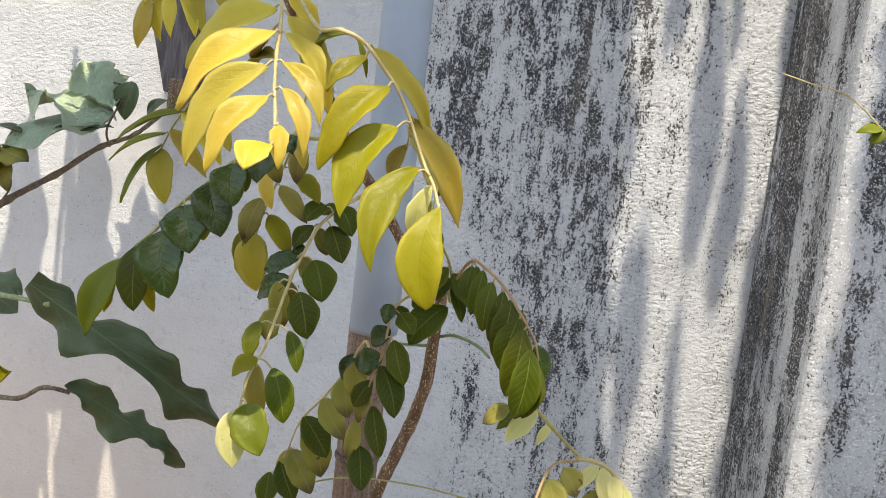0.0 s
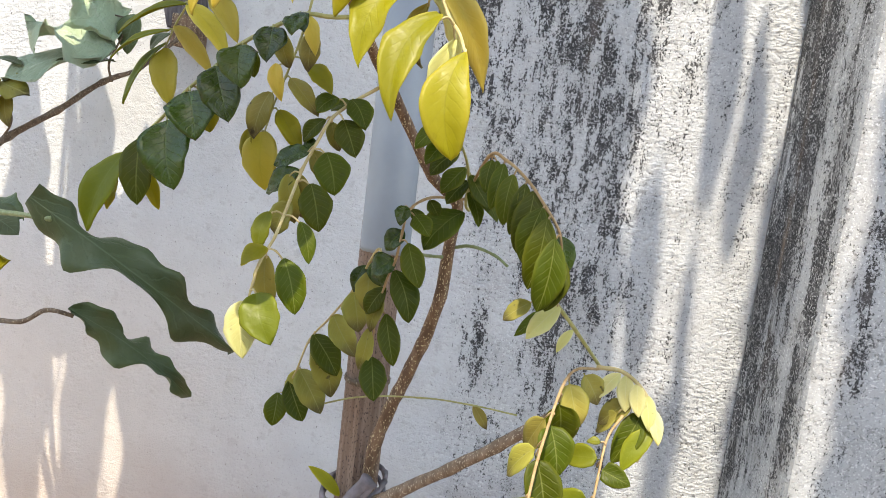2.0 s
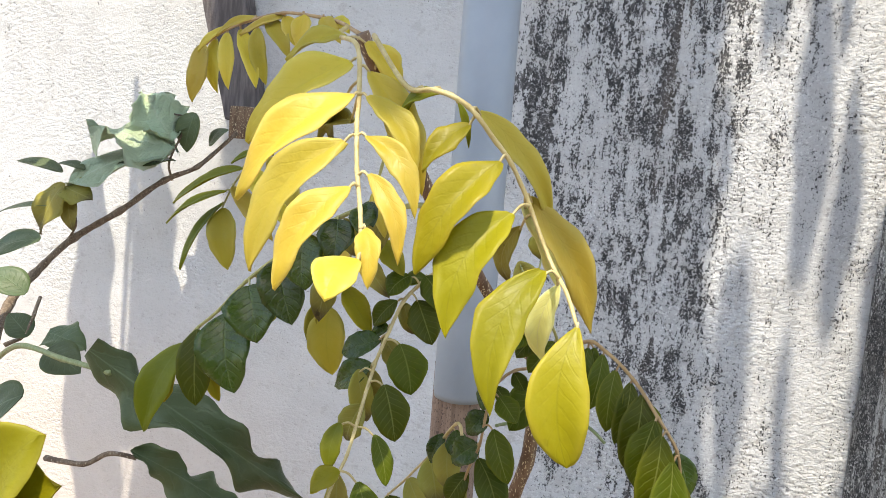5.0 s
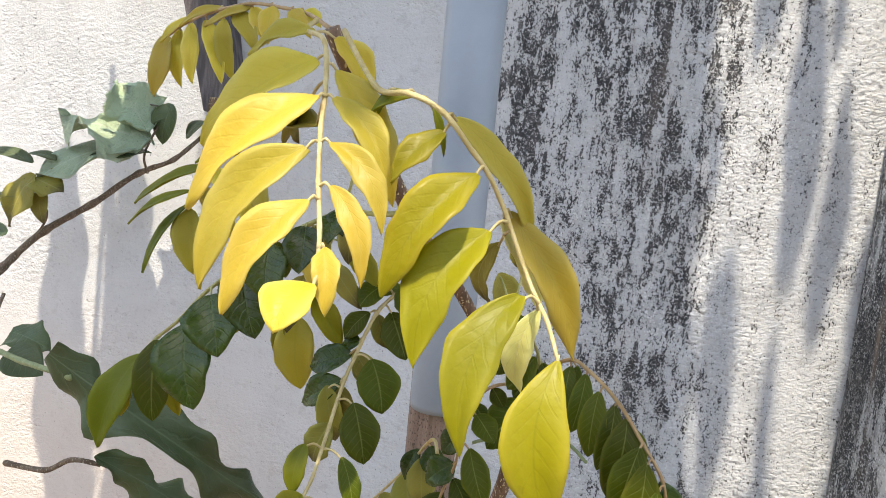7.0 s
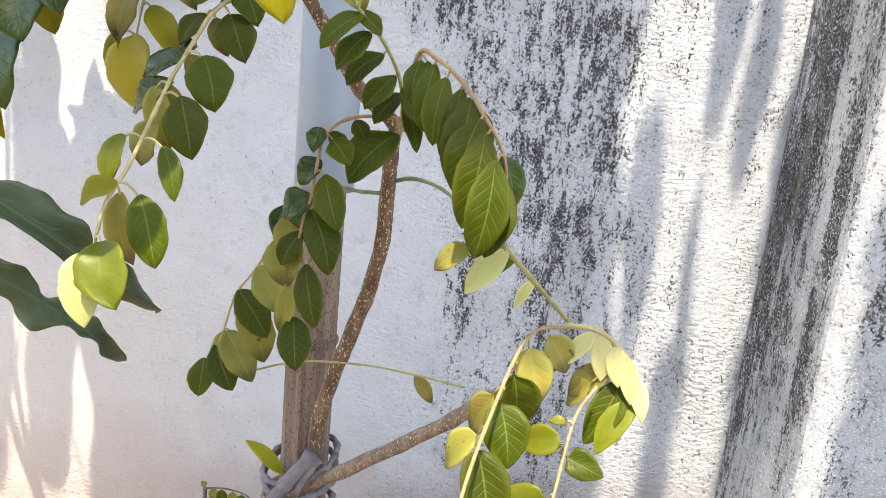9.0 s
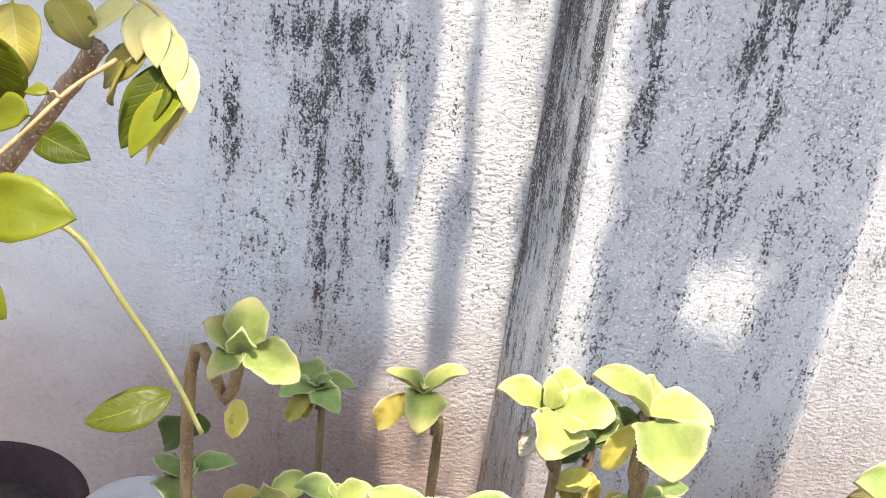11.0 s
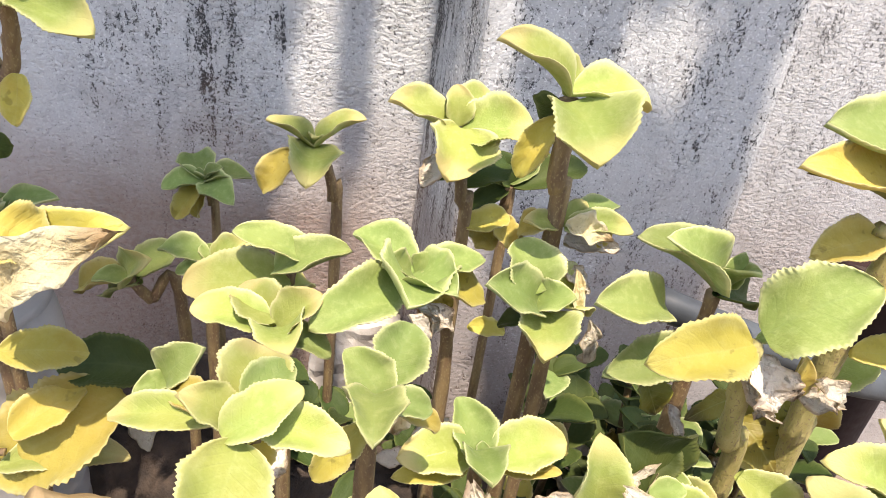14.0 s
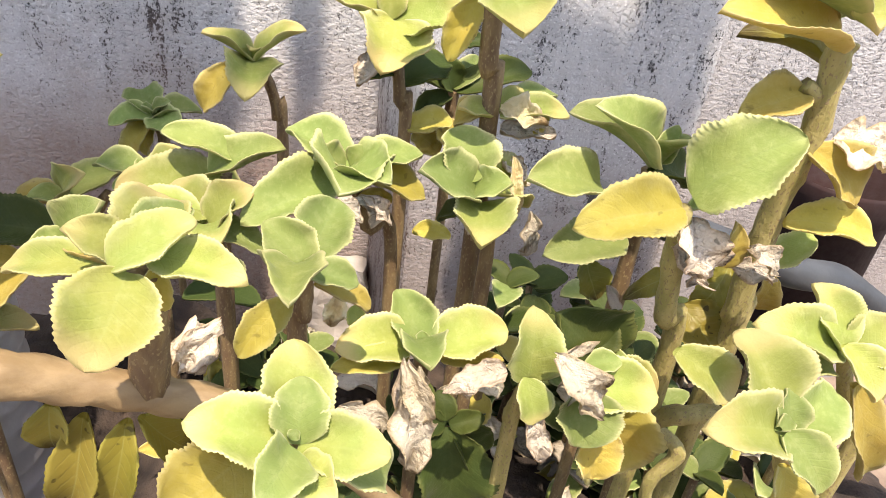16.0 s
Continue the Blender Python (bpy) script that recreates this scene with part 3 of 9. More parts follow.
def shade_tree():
    tree = thing("tree", (0.35, 1.75, 0.0), "unseen leafy tree added behind the wall to shade it", "tree")
    trunk = tube(tree, [(0.35, 1.75, -0.05), (0.36, 1.72, 0.9), (0.3, 1.6, 1.7), (0.28, 1.35, 2.35)], 0.085, 0.055, BARK_LIGHT, "trunk", sides=14)
    limbs = [
        [(0.28, 1.35, 2.35), (0.2, 1.0, 2.62), (0.1, 0.6, 2.66), (0.05, 0.1, 2.6)],
        [(0.28, 1.35, 2.35), (0.45, 1.0, 2.6), (0.58, 0.6, 2.64), (0.62, 0.05, 2.58)],
        [(0.2, 1.0, 2.62), (0.0, 0.75, 2.7), (-0.12, 0.45, 2.66)],
    ]
    for w in limbs:
        tube(tree, w, 0.035, 0.012, BARK_LIGHT, "limb", sides=8)
    rnd = random.Random(11)
    verts, faces, uvs = [], [], []

    def blade(c, size, yaw, tilt, slim=1.0):
        m = Matrix.Translation(c) @ pose(0, 0, 0, math.degrees(tilt), 0, math.degrees(yaw))
        b = len(verts)
        prof = ((0, 0.02), (0.25, 0.3), (0.5, 0.36), (0.8, 0.2), (1, 0.01))
        for v, w in prof:
            for u in (-1, 0, 1):
                verts.append(m @ Vector((u * w * slim * size, (v - 0.5) * size, 0.08 * size * (abs(u) - v * v))))
                uvs.append((u * 0.5 + 0.5, v))
        for i in range(4):
            for j in range(2):
                q = b + i * 3 + j
                faces.append((q, q + 1, q + 4, q + 3))

    # lines on the wall that the added leaves leave sunlit
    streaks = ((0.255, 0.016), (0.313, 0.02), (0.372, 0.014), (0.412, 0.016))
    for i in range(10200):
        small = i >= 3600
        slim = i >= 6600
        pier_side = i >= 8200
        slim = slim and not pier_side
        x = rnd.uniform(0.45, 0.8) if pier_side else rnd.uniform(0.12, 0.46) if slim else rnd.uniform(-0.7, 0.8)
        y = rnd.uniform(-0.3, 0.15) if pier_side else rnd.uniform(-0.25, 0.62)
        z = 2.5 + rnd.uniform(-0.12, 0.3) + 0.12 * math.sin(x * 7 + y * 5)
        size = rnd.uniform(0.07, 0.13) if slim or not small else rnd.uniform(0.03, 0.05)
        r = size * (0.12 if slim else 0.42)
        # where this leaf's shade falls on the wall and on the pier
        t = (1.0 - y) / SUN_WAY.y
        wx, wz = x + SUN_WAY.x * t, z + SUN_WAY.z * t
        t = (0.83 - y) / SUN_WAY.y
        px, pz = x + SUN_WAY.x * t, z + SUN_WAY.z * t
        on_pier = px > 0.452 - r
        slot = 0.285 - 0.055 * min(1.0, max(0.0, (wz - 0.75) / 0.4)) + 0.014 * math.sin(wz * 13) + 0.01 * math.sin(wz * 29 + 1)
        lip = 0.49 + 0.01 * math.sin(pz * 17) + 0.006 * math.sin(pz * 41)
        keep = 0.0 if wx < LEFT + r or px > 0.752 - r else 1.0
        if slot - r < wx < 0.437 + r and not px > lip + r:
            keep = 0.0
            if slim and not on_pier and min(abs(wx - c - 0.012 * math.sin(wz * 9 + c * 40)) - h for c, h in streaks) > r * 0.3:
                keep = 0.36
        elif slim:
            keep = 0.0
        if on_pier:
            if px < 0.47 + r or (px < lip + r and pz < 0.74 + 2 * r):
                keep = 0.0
            # leaves left out so that sun patches fall on the pier
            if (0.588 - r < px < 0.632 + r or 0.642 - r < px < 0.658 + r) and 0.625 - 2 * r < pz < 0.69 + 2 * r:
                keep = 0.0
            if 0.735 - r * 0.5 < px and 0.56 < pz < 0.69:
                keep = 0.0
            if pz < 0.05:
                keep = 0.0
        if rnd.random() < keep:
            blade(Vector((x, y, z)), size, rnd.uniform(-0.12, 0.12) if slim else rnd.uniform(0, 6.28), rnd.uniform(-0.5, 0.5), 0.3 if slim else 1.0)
    # the rest of the crown, back over the wall to the trunk
    for i in range(1300):
        q = Vector((rnd.gauss(0, 0.42), rnd.gauss(0, 0.36), rnd.gauss(0, 0.22)))
        c = Vector((0.3, 1.35, 2.62)) + q
        if c.y > 0.72 and c.z > 2.05:
            blade(c, rnd.uniform(0.07, 0.13), rnd.uniform(0, 6.28), rnd.uniform(-0.7, 0.7))
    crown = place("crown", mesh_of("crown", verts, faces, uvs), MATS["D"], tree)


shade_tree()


# ---- stake with its pipe, and the board on the wall ----
def plant_stake():
    st = thing("plant_stake", (0.006, 0.545, 0.0), "weathered grey-brown wooden stake under a pale grey plastic pipe", "stake")
    bm = bmesh.new()
    rings, sides = [], 16
    rnd = random.Random(5)
    hs = [-0.06 + 0.03 * i for i in range(35)]
    for i, h in enumerate(hs):
        ring = []
        for k in range(sides):
            w = 2 * math.pi * k / sides
            r = 0.0168 * (1 + 0.05 * math.cos(4 * w) + 0.03 * noise.noise(Vector((math.cos(w) * 2, math.sin(w) * 2, h * 5))))
            if k in (11, 13):
                r *= 0.9 if 0.2 < h < 0.97 else 1.0
            ring.append(bm.verts.new((r * math.cos(w), r * math.sin(w), h)))
        rings.append(ring)
    for a, b in zip(rings, rings[1:]):
        for k in range(sides):
            bm.faces.new((a[k], a[(k + 1) % sides], b[(k + 1) % sides], b[k]))
    bm.faces.new(rings[-1])
    part("wooden_post", bm, WOOD, st, st.location, "weathered split wooden post")
    pipe = lathe([(0.0178, 0.0), (0.0190, 0.0), (0.0195, 0.004), (0.0195, 0.9), (0.0178, 0.9), (0.0178, 0.0)], 40)
    part("plastic_pipe", pipe, PVC, st, (0.0085, 0.545, 0.937), "pale grey plastic pipe")
    ring = lathe([(0.0174, 0), (0.0186, 0.001), (0.0186, 0.004), (0.0174, 0.005)], 24)
    part("wire", ring, TWIG, st, (0.006, 0.545, 0.83), "thin dark binding wire")
    return st


plant_stake()


# ---- plants ----
WAYS = {}


def frond(points, r, mat):
    """The stalk of one feathered leaf; its leaflets are hung on it by leaflet()."""
    fs = tube(curry, points, r, r * 0.6, mat, "frond_stalk")
    WAYS[fs.name] = (smooth_path(points, 7), mat)
    return fs


def leaflet(fs, base, tip, width, kind, face, form="oval", bend=0.0):
    """One leaflet, with the short stalk that joins it to its frond."""
    if form == "yellow":
        leaf(fs, base, tip, width, kind, face, cup=0.12, arch=0.1, blunt=0.8, full=0.82, fold=0.24, bend=bend, wave=0.16, crumple=0.05, rows=24, name="leaflet")
    elif form == "tip":
        leaf(fs, base, tip, width, kind, face, cup=0.14, arch=0.12, blunt=1.25, full=0.62, fold=0.16, bend=bend, wave=0.05, crumple=0.02, rows=26, cols=10, name="leaflet")
    elif form == "round":
        leaf(fs, base, tip, width, kind, face, cup=0.14, arch=0.09, blunt=0.98, full=0.7, fold=0.1, wave=0.06, crumple=0.07, rows=16, name="leaflet")
    else:
        leaf(fs, base, tip, width, kind, face, cup=0.14, arch=0.1, blunt=0.85, full=0.72, fold=0.14, wave=0.08, crumple=0.07, rows=18, name="leaflet")
    way, mat = WAYS[fs.name]
    b = Vector(base)
    near = min(way, key=lambda q: (q - b).length + max(0.0, b.z - q.z) * 0.5)
    if 0.001 < (near - b).length < 0.05:
        mid = near.lerp(b, 0.5) + Vector((0, 0, 0.0012))
        tube(fs, [near, mid, b + (Vector(tip) - b) * 0.06], 0.0006, 0.00045, mat, "leaf_stalk", sides=5, per=3)


curry = thing("curry_tree", (-0.0710, 0.5600, 0.0000), "young curry leaf tree with yellowing crown tied to the stake", "sapling")
tube(curry, [(-0.0774, 0.5600, 0.5919), (-0.0646, 0.5600, 0.6222), (-0.0277, 0.5450, 0.6724), (0.0116, 0.5300, 0.7273), (0.0235, 0.5200, 0.7937), (0.0369, 0.5100, 0.8368), (0.0518, 0.5000, 0.8796), (0.0626, 0.4850, 0.9210), (0.0665, 0.4700, 0.9715), (0.0676, 0.4650, 0.9887), (0.0516, 0.4550, 1.0036), (0.0278, 0.4300, 1.0471), (0.0162, 0.3700, 1.0826), (-0.0095, 0.3300, 1.1492)], 0.0062, 0.0028, BARK, "trunk")
tube(curry, [(-0.0029, 0.5350, 0.7171), (0.0447, 0.5050, 0.7605), (0.0847, 0.4800, 0.7988), (0.1164, 0.4550, 0.8326), (0.1509, 0.4350, 0.8694), (0.1662, 0.4250, 0.8860)], 0.0048, 0.0035, BARK_LIGHT, "branch")
tube(curry, [(0.0695, 0.4750, 0.9573), (0.0809, 0.4700, 0.9602), (0.0965, 0.4600, 0.9580), (0.1064, 0.4500, 0.9535)], 0.0012, 0.0009, PETIOLE, "twig")
tube(curry, [(0.0646, 0.4750, 0.9498), (0.0520, 0.4700, 0.9499), (0.0453, 0.4500, 0.9544)], 0.0012, 0.0009, PETIOLE, "twig")
tube(curry, [(0.1335, 0.3700, 0.9520), (0.1488, 0.3900, 0.9330), (0.1704, 0.4300, 0.9032)], 0.0012, 0.001, RACHIS_GREEN, "twig", label="pale green twig")
tube(curry, [(-0.0310, 0.5300, 0.8086), (0.0120, 0.5000, 0.8335), (0.0621, 0.4500, 0.8586), (0.0952, 0.4200, 0.8703), (0.1239, 0.4000, 0.8760)], 0.0007, 0.0005, RACHIS_GREEN, "tendril", label="thin pale green tendril")
tube(curry, [(0.1620, 0.3530, 0.8472), (0.1731, 0.3580, 0.8430), (0.1842, 0.3630, 0.8363), (0.1946, 0.3700, 0.8125), (0.2071, 0.3800, 0.7804), (0.2164, 0.3850, 0.7536)], 0.0011, 0.0009, RACHIS_GREEN, "twig")
fs = frond([(-0.0180, 0.3370, 1.1530), (-0.0190, 0.3300, 1.1480), (-0.0050, 0.3120, 1.1420), (0.0010, 0.3000, 1.1260), (0.0060, 0.2850, 1.1120), (0.0120, 0.2700, 1.0970), (0.0180, 0.2570, 1.0860), (0.0220, 0.2470, 1.0770), (0.0230, 0.2430, 1.0730)], 0.001, RACHIS)
leaflet(fs, (-0.0150, 0.3280, 1.1480), (-0.0390, 0.3260, 1.1370), 0.373, "Y", 0.65, "yellow", bend=0.07)
leaflet(fs, (-0.0050, 0.3070, 1.1350), (-0.0400, 0.2990, 1.1030), 0.431, "Y", 0.65, "yellow", bend=0.07)
leaflet(fs, (0.0020, 0.2920, 1.1220), (-0.0330, 0.2780, 1.0840), 0.331, "Y", 0.65, "yellow", bend=0.07)
leaflet(fs, (0.0040, 0.2790, 1.1060), (-0.0230, 0.2710, 1.0610), 0.331, "Y", 0.65, "yellow", bend=0.07)
leaflet(fs, (0.0130, 0.2600, 1.0920), (-0.0030, 0.2460, 1.0610), 0.342, "Y", 0.65, "yellow", bend=0.07)
leaflet(fs, (0.0240, 0.2400, 1.0730), (0.0200, 0.2260, 1.0640), 0.743, "Y", 0.80, "tip", bend=0.07)
leaflet(fs, (0.0220, 0.2510, 1.0810), (0.0260, 0.2430, 1.0650), 0.405, "Y", 0.65, "yellow", bend=-0.07)
leaflet(fs, (-0.0070, 0.3290, 1.1460), (0.0060, 0.3390, 1.1270), 0.468, "Y", 0.65, "yellow", bend=-0.07)
leaflet(fs, (0.0020, 0.3080, 1.1320), (0.0250, 0.3060, 1.0890), 0.268, "Y", 0.65, "yellow", bend=-0.07)
leaflet(fs, (0.0060, 0.2950, 1.1220), (0.0260, 0.2870, 1.0930), 0.283, "Y", 0.65, "yellow", bend=-0.07)
leaflet(fs, (0.0110, 0.2810, 1.1080), (0.0310, 0.2730, 1.0830), 0.268, "Y", 0.65, "yellow", bend=-0.07)
leaflet(fs, (0.0170, 0.2670, 1.0960), (0.0300, 0.2590, 1.0700), 0.252, "Y", 0.65, "yellow", bend=-0.07)
leaflet(fs, (-0.0080, 0.3090, 1.1210), (-0.0170, 0.3250, 1.1070), 0.504, "O", 0.65, "yellow", bend=0.07)
leaflet(fs, (-0.0030, 0.3070, 1.1140), (-0.0250, 0.3290, 1.1040), 0.315, "O", 0.65, "yellow", bend=0.07)
fs = frond([(-0.0030, 0.3260, 1.1480), (0.0180, 0.3000, 1.1270), (0.0310, 0.2900, 1.1250), (0.0430, 0.2850, 1.1200), (0.0530, 0.2870, 1.1090), (0.0580, 0.2880, 1.1030), (0.0640, 0.2900, 1.0920), (0.0730, 0.2850, 1.0740), (0.0800, 0.2720, 1.0650), (0.0840, 0.2640, 1.0570)], 0.001, RACHIS)
leaflet(fs, (0.0440, 0.2860, 1.1140), (0.0310, 0.2780, 1.0980), 0.436, "L", 0.65, "yellow", bend=0.07)
leaflet(fs, (0.0550, 0.2840, 1.1030), (0.0330, 0.2700, 1.0660), 0.355, "L", 0.65, "yellow", bend=0.07)
leaflet(fs, (0.0600, 0.2830, 1.0870), (0.0450, 0.2660, 1.0480), 0.38, "L", 0.65, "yellow", bend=0.07)
leaflet(fs, (0.0720, 0.2730, 1.0710), (0.0620, 0.2530, 1.0300), 0.32, "L", 0.65, "yellow", bend=0.07)
leaflet(fs, (0.0840, 0.2620, 1.0570), (0.0850, 0.2510, 1.0190), 0.445, "L", 0.90, "tip", bend=0.07)
leaflet(fs, (0.0450, 0.2940, 1.1190), (0.0720, 0.3000, 1.0830), 0.215, "Y", 0.65, "yellow", bend=-0.07)
leaflet(fs, (0.0640, 0.2980, 1.0920), (0.0890, 0.3020, 1.0470), 0.255, "Y", 0.65, "yellow", bend=-0.07)
leaflet(fs, (0.0620, 0.3020, 1.0890), (0.0760, 0.3120, 1.0590), 0.318, "P", 0.65, "yellow", bend=-0.07)
leaflet(fs, (0.0770, 0.2870, 1.0650), (0.0740, 0.2970, 1.0360), 0.288, "P", 0.65, "yellow", bend=0.07)
leaflet(fs, (0.0610, 0.3080, 1.0810), (0.0580, 0.3300, 1.0570), 0.299, "O", 0.65, "yellow", bend=0.07)
leaflet(fs, (0.0330, 0.2960, 1.1250), (0.0150, 0.3000, 1.1150), 0.259, "B", 0.65, "yellow", bend=0.07)
leaflet(fs, (0.0380, 0.2940, 1.1220), (0.0420, 0.2980, 1.1070), 0.178, "B", 0.65, "yellow", bend=-0.07)
leaflet(fs, (0.0260, 0.3000, 1.1260), (0.0180, 0.3040, 1.1190), 0.375, "B", 0.65, "yellow", bend=0.07)
fs = frond([(-0.0111, 0.3350, 1.1496), (-0.0320, 0.3650, 1.1600), (-0.0450, 0.3700, 1.1630), (-0.0660, 0.3800, 1.1660), (-0.0890, 0.3920, 1.1640), (-0.1100, 0.4020, 1.1590), (-0.1240, 0.4080, 1.1520)], 0.0009, RACHIS_TAN)
leaflet(fs, (-0.1220, 0.4070, 1.1540), (-0.1230, 0.3990, 1.1230), 0.360, "Y", 0.65)
leaflet(fs, (-0.1150, 0.4070, 1.1570), (-0.1120, 0.4050, 1.1290), 0.287, "Y", 0.65)
leaflet(fs, (-0.1050, 0.4000, 1.1590), (-0.0990, 0.3920, 1.1300), 0.276, "Y", 0.65)
leaflet(fs, (-0.0960, 0.3960, 1.1600), (-0.0820, 0.3880, 1.1310), 0.268, "Y", 0.65)
leaflet(fs, (-0.0850, 0.3930, 1.1610), (-0.0780, 0.3910, 1.1330), 0.305, "Y", 0.65)
leaflet(fs, (-0.0760, 0.3850, 1.1640), (-0.0600, 0.3770, 1.1450), 0.348, "Y", 0.65)
leaflet(fs, (-0.0660, 0.3830, 1.1650), (-0.0590, 0.3810, 1.1510), 0.498, "Y", 0.65)
leaflet(fs, (-0.0520, 0.3730, 1.1640), (-0.0500, 0.3650, 1.1470), 0.489, "Y", 0.65)
leaflet(fs, (-0.0410, 0.3680, 1.1620), (-0.0290, 0.3600, 1.1500), 0.417, "Y", 0.65)
leaflet(fs, (-0.0370, 0.3700, 1.1620), (-0.0280, 0.3680, 1.1560), 0.721, "Y", 0.65)
leaflet(fs, (-0.0850, 0.3930, 1.1660), (-0.1060, 0.3910, 1.1560), 0.248, "Y", 0.65)
leaflet(fs, (-0.0660, 0.3830, 1.1650), (-0.0880, 0.3810, 1.1550), 0.254, "Y", 0.65)
leaflet(fs, (-0.1040, 0.4020, 1.1620), (-0.1210, 0.4000, 1.1490), 0.280, "Y", 0.65)
fs = frond([(-0.0501, 0.3700, 1.1139), (-0.0710, 0.4000, 1.1130), (-0.0910, 0.4150, 1.1020), (-0.1070, 0.4300, 1.0900), (-0.1220, 0.4450, 1.0790), (-0.1340, 0.4550, 1.0640)], 0.0009, RACHIS_GREEN)
leaflet(fs, (-0.1090, 0.4310, 1.0900), (-0.1470, 0.4230, 1.0670), 0.252, "B", 0.40)
leaflet(fs, (-0.1280, 0.4480, 1.0750), (-0.1620, 0.4400, 1.0530), 0.205, "B", 0.40)
leaflet(fs, (-0.1330, 0.4530, 1.0670), (-0.1550, 0.4450, 1.0250), 0.177, "B", 0.40)
leaflet(fs, (-0.1080, 0.4310, 1.0890), (-0.0760, 0.4230, 1.0590), 0.316, "Y", 0.65)
leaflet(fs, (-0.1230, 0.4460, 1.0780), (-0.0920, 0.4380, 1.0490), 0.264, "Y", 0.65)
leaflet(fs, (-0.1330, 0.4540, 1.0640), (-0.1240, 0.4460, 1.0280), 0.488, "Y", 0.80)
leaflet(fs, (-0.0880, 0.4200, 1.0970), (-0.0660, 0.4120, 1.0680), 0.365, "Y", 0.65)
leaflet(fs, (-0.0810, 0.4100, 1.0990), (-0.1010, 0.4020, 1.0930), 0.338, "B", 0.40)
fs = frond([(0.0164, 0.3700, 1.0812), (0.0280, 0.3700, 1.0840), (0.0050, 0.3660, 1.0810), (-0.0090, 0.3650, 1.0810), (-0.0150, 0.3650, 1.0790), (-0.0270, 0.3660, 1.0730), (-0.0460, 0.3680, 1.0620), (-0.0590, 0.3720, 1.0510), (-0.0770, 0.3760, 1.0360), (-0.0930, 0.3800, 1.0190), (-0.1060, 0.3840, 1.0080), (-0.1160, 0.3860, 0.9970)], 0.0013, RACHIS_GREEN)
leaflet(fs, (-0.0150, 0.3630, 1.0780), (-0.0120, 0.3510, 1.0680), 0.746, "D", 0.65)
leaflet(fs, (-0.0140, 0.3650, 1.0810), (-0.0080, 0.3570, 1.0710), 0.668, "D", 0.65)
leaflet(fs, (-0.0270, 0.3640, 1.0720), (-0.0240, 0.3520, 1.0540), 0.780, "D", 0.65)
leaflet(fs, (-0.0270, 0.3740, 1.0720), (-0.0210, 0.3780, 1.0540), 0.543, "O", 0.65)
leaflet(fs, (-0.0430, 0.3660, 1.0620), (-0.0370, 0.3540, 1.0400), 0.797, "D", 0.65)
leaflet(fs, (-0.0440, 0.3740, 1.0630), (-0.0390, 0.3750, 1.0470), 0.555, "G", 0.65, "round")
leaflet(fs, (-0.0580, 0.3690, 1.0500), (-0.0440, 0.3580, 1.0220), 0.670, "D", 0.65)
leaflet(fs, (-0.0730, 0.3720, 1.0350), (-0.0620, 0.3600, 1.0110), 0.923, "D", 0.65)
leaflet(fs, (-0.0720, 0.3830, 1.0370), (-0.0670, 0.3870, 1.0150), 0.641, "L", 0.65)
leaflet(fs, (-0.0870, 0.3780, 1.0190), (-0.0750, 0.3650, 0.9830), 0.688, "D", 0.65)
leaflet(fs, (-0.1060, 0.3830, 1.0070), (-0.0990, 0.3720, 0.9710), 0.487, "G", 0.65, "round")
leaflet(fs, (-0.1040, 0.3910, 0.9890), (-0.0970, 0.3920, 0.9670), 0.351, "L", 0.65)
leaflet(fs, (-0.1140, 0.3840, 0.9980), (-0.1290, 0.3740, 0.9520), 0.403, "B", 0.65)
leaflet(fs, (-0.1220, 0.3890, 0.9830), (-0.1260, 0.3870, 0.9640), 0.386, "L", 0.65)
fs = frond([(-0.0126, 0.3900, 1.1167), (-0.0160, 0.3920, 1.0970), (-0.0240, 0.4000, 1.0730), (-0.0340, 0.4080, 1.0510), (-0.0410, 0.4120, 1.0350), (-0.0470, 0.4150, 1.0160)], 0.0008, RACHIS_GREEN)
leaflet(fs, (-0.0390, 0.4050, 1.0580), (-0.0310, 0.3970, 1.0370), 0.383, "Y", 0.65)
leaflet(fs, (-0.0430, 0.4110, 1.0420), (-0.0480, 0.4030, 1.0140), 0.510, "O", 0.65)
leaflet(fs, (-0.0550, 0.4140, 1.0200), (-0.0510, 0.4060, 0.9970), 0.295, "L", 0.65)
leaflet(fs, (-0.0470, 0.4150, 1.0190), (-0.0400, 0.4070, 0.9850), 0.589, "Y", 0.65)
leaflet(fs, (-0.0310, 0.4090, 1.0510), (-0.0100, 0.4010, 1.0310), 0.372, "O", 0.65)
leaflet(fs, (-0.0380, 0.4130, 1.0320), (-0.0200, 0.4050, 1.0100), 0.433, "L", 0.65)
leaflet(fs, (-0.0200, 0.3960, 1.0850), (-0.0110, 0.3880, 1.0630), 0.353, "Y", 0.65)
leaflet(fs, (-0.0170, 0.3980, 1.0760), (-0.0150, 0.3900, 1.0540), 0.523, "O", 0.65)
leaflet(fs, (-0.0190, 0.4040, 1.0590), (-0.0020, 0.3960, 1.0440), 0.486, "L", 0.65)
fs = frond([(0.0236, 0.4200, 1.0573), (0.0210, 0.4200, 1.0540), (0.0070, 0.4100, 1.0420), (-0.0020, 0.4000, 1.0310), (-0.0060, 0.3900, 1.0170), (-0.0090, 0.3780, 1.0020), (-0.0100, 0.3650, 0.9860), (-0.0110, 0.3500, 0.9680), (-0.0150, 0.3420, 0.9550), (-0.0160, 0.3380, 0.9450), (-0.0180, 0.3360, 0.9310)], 0.0011, RACHIS)
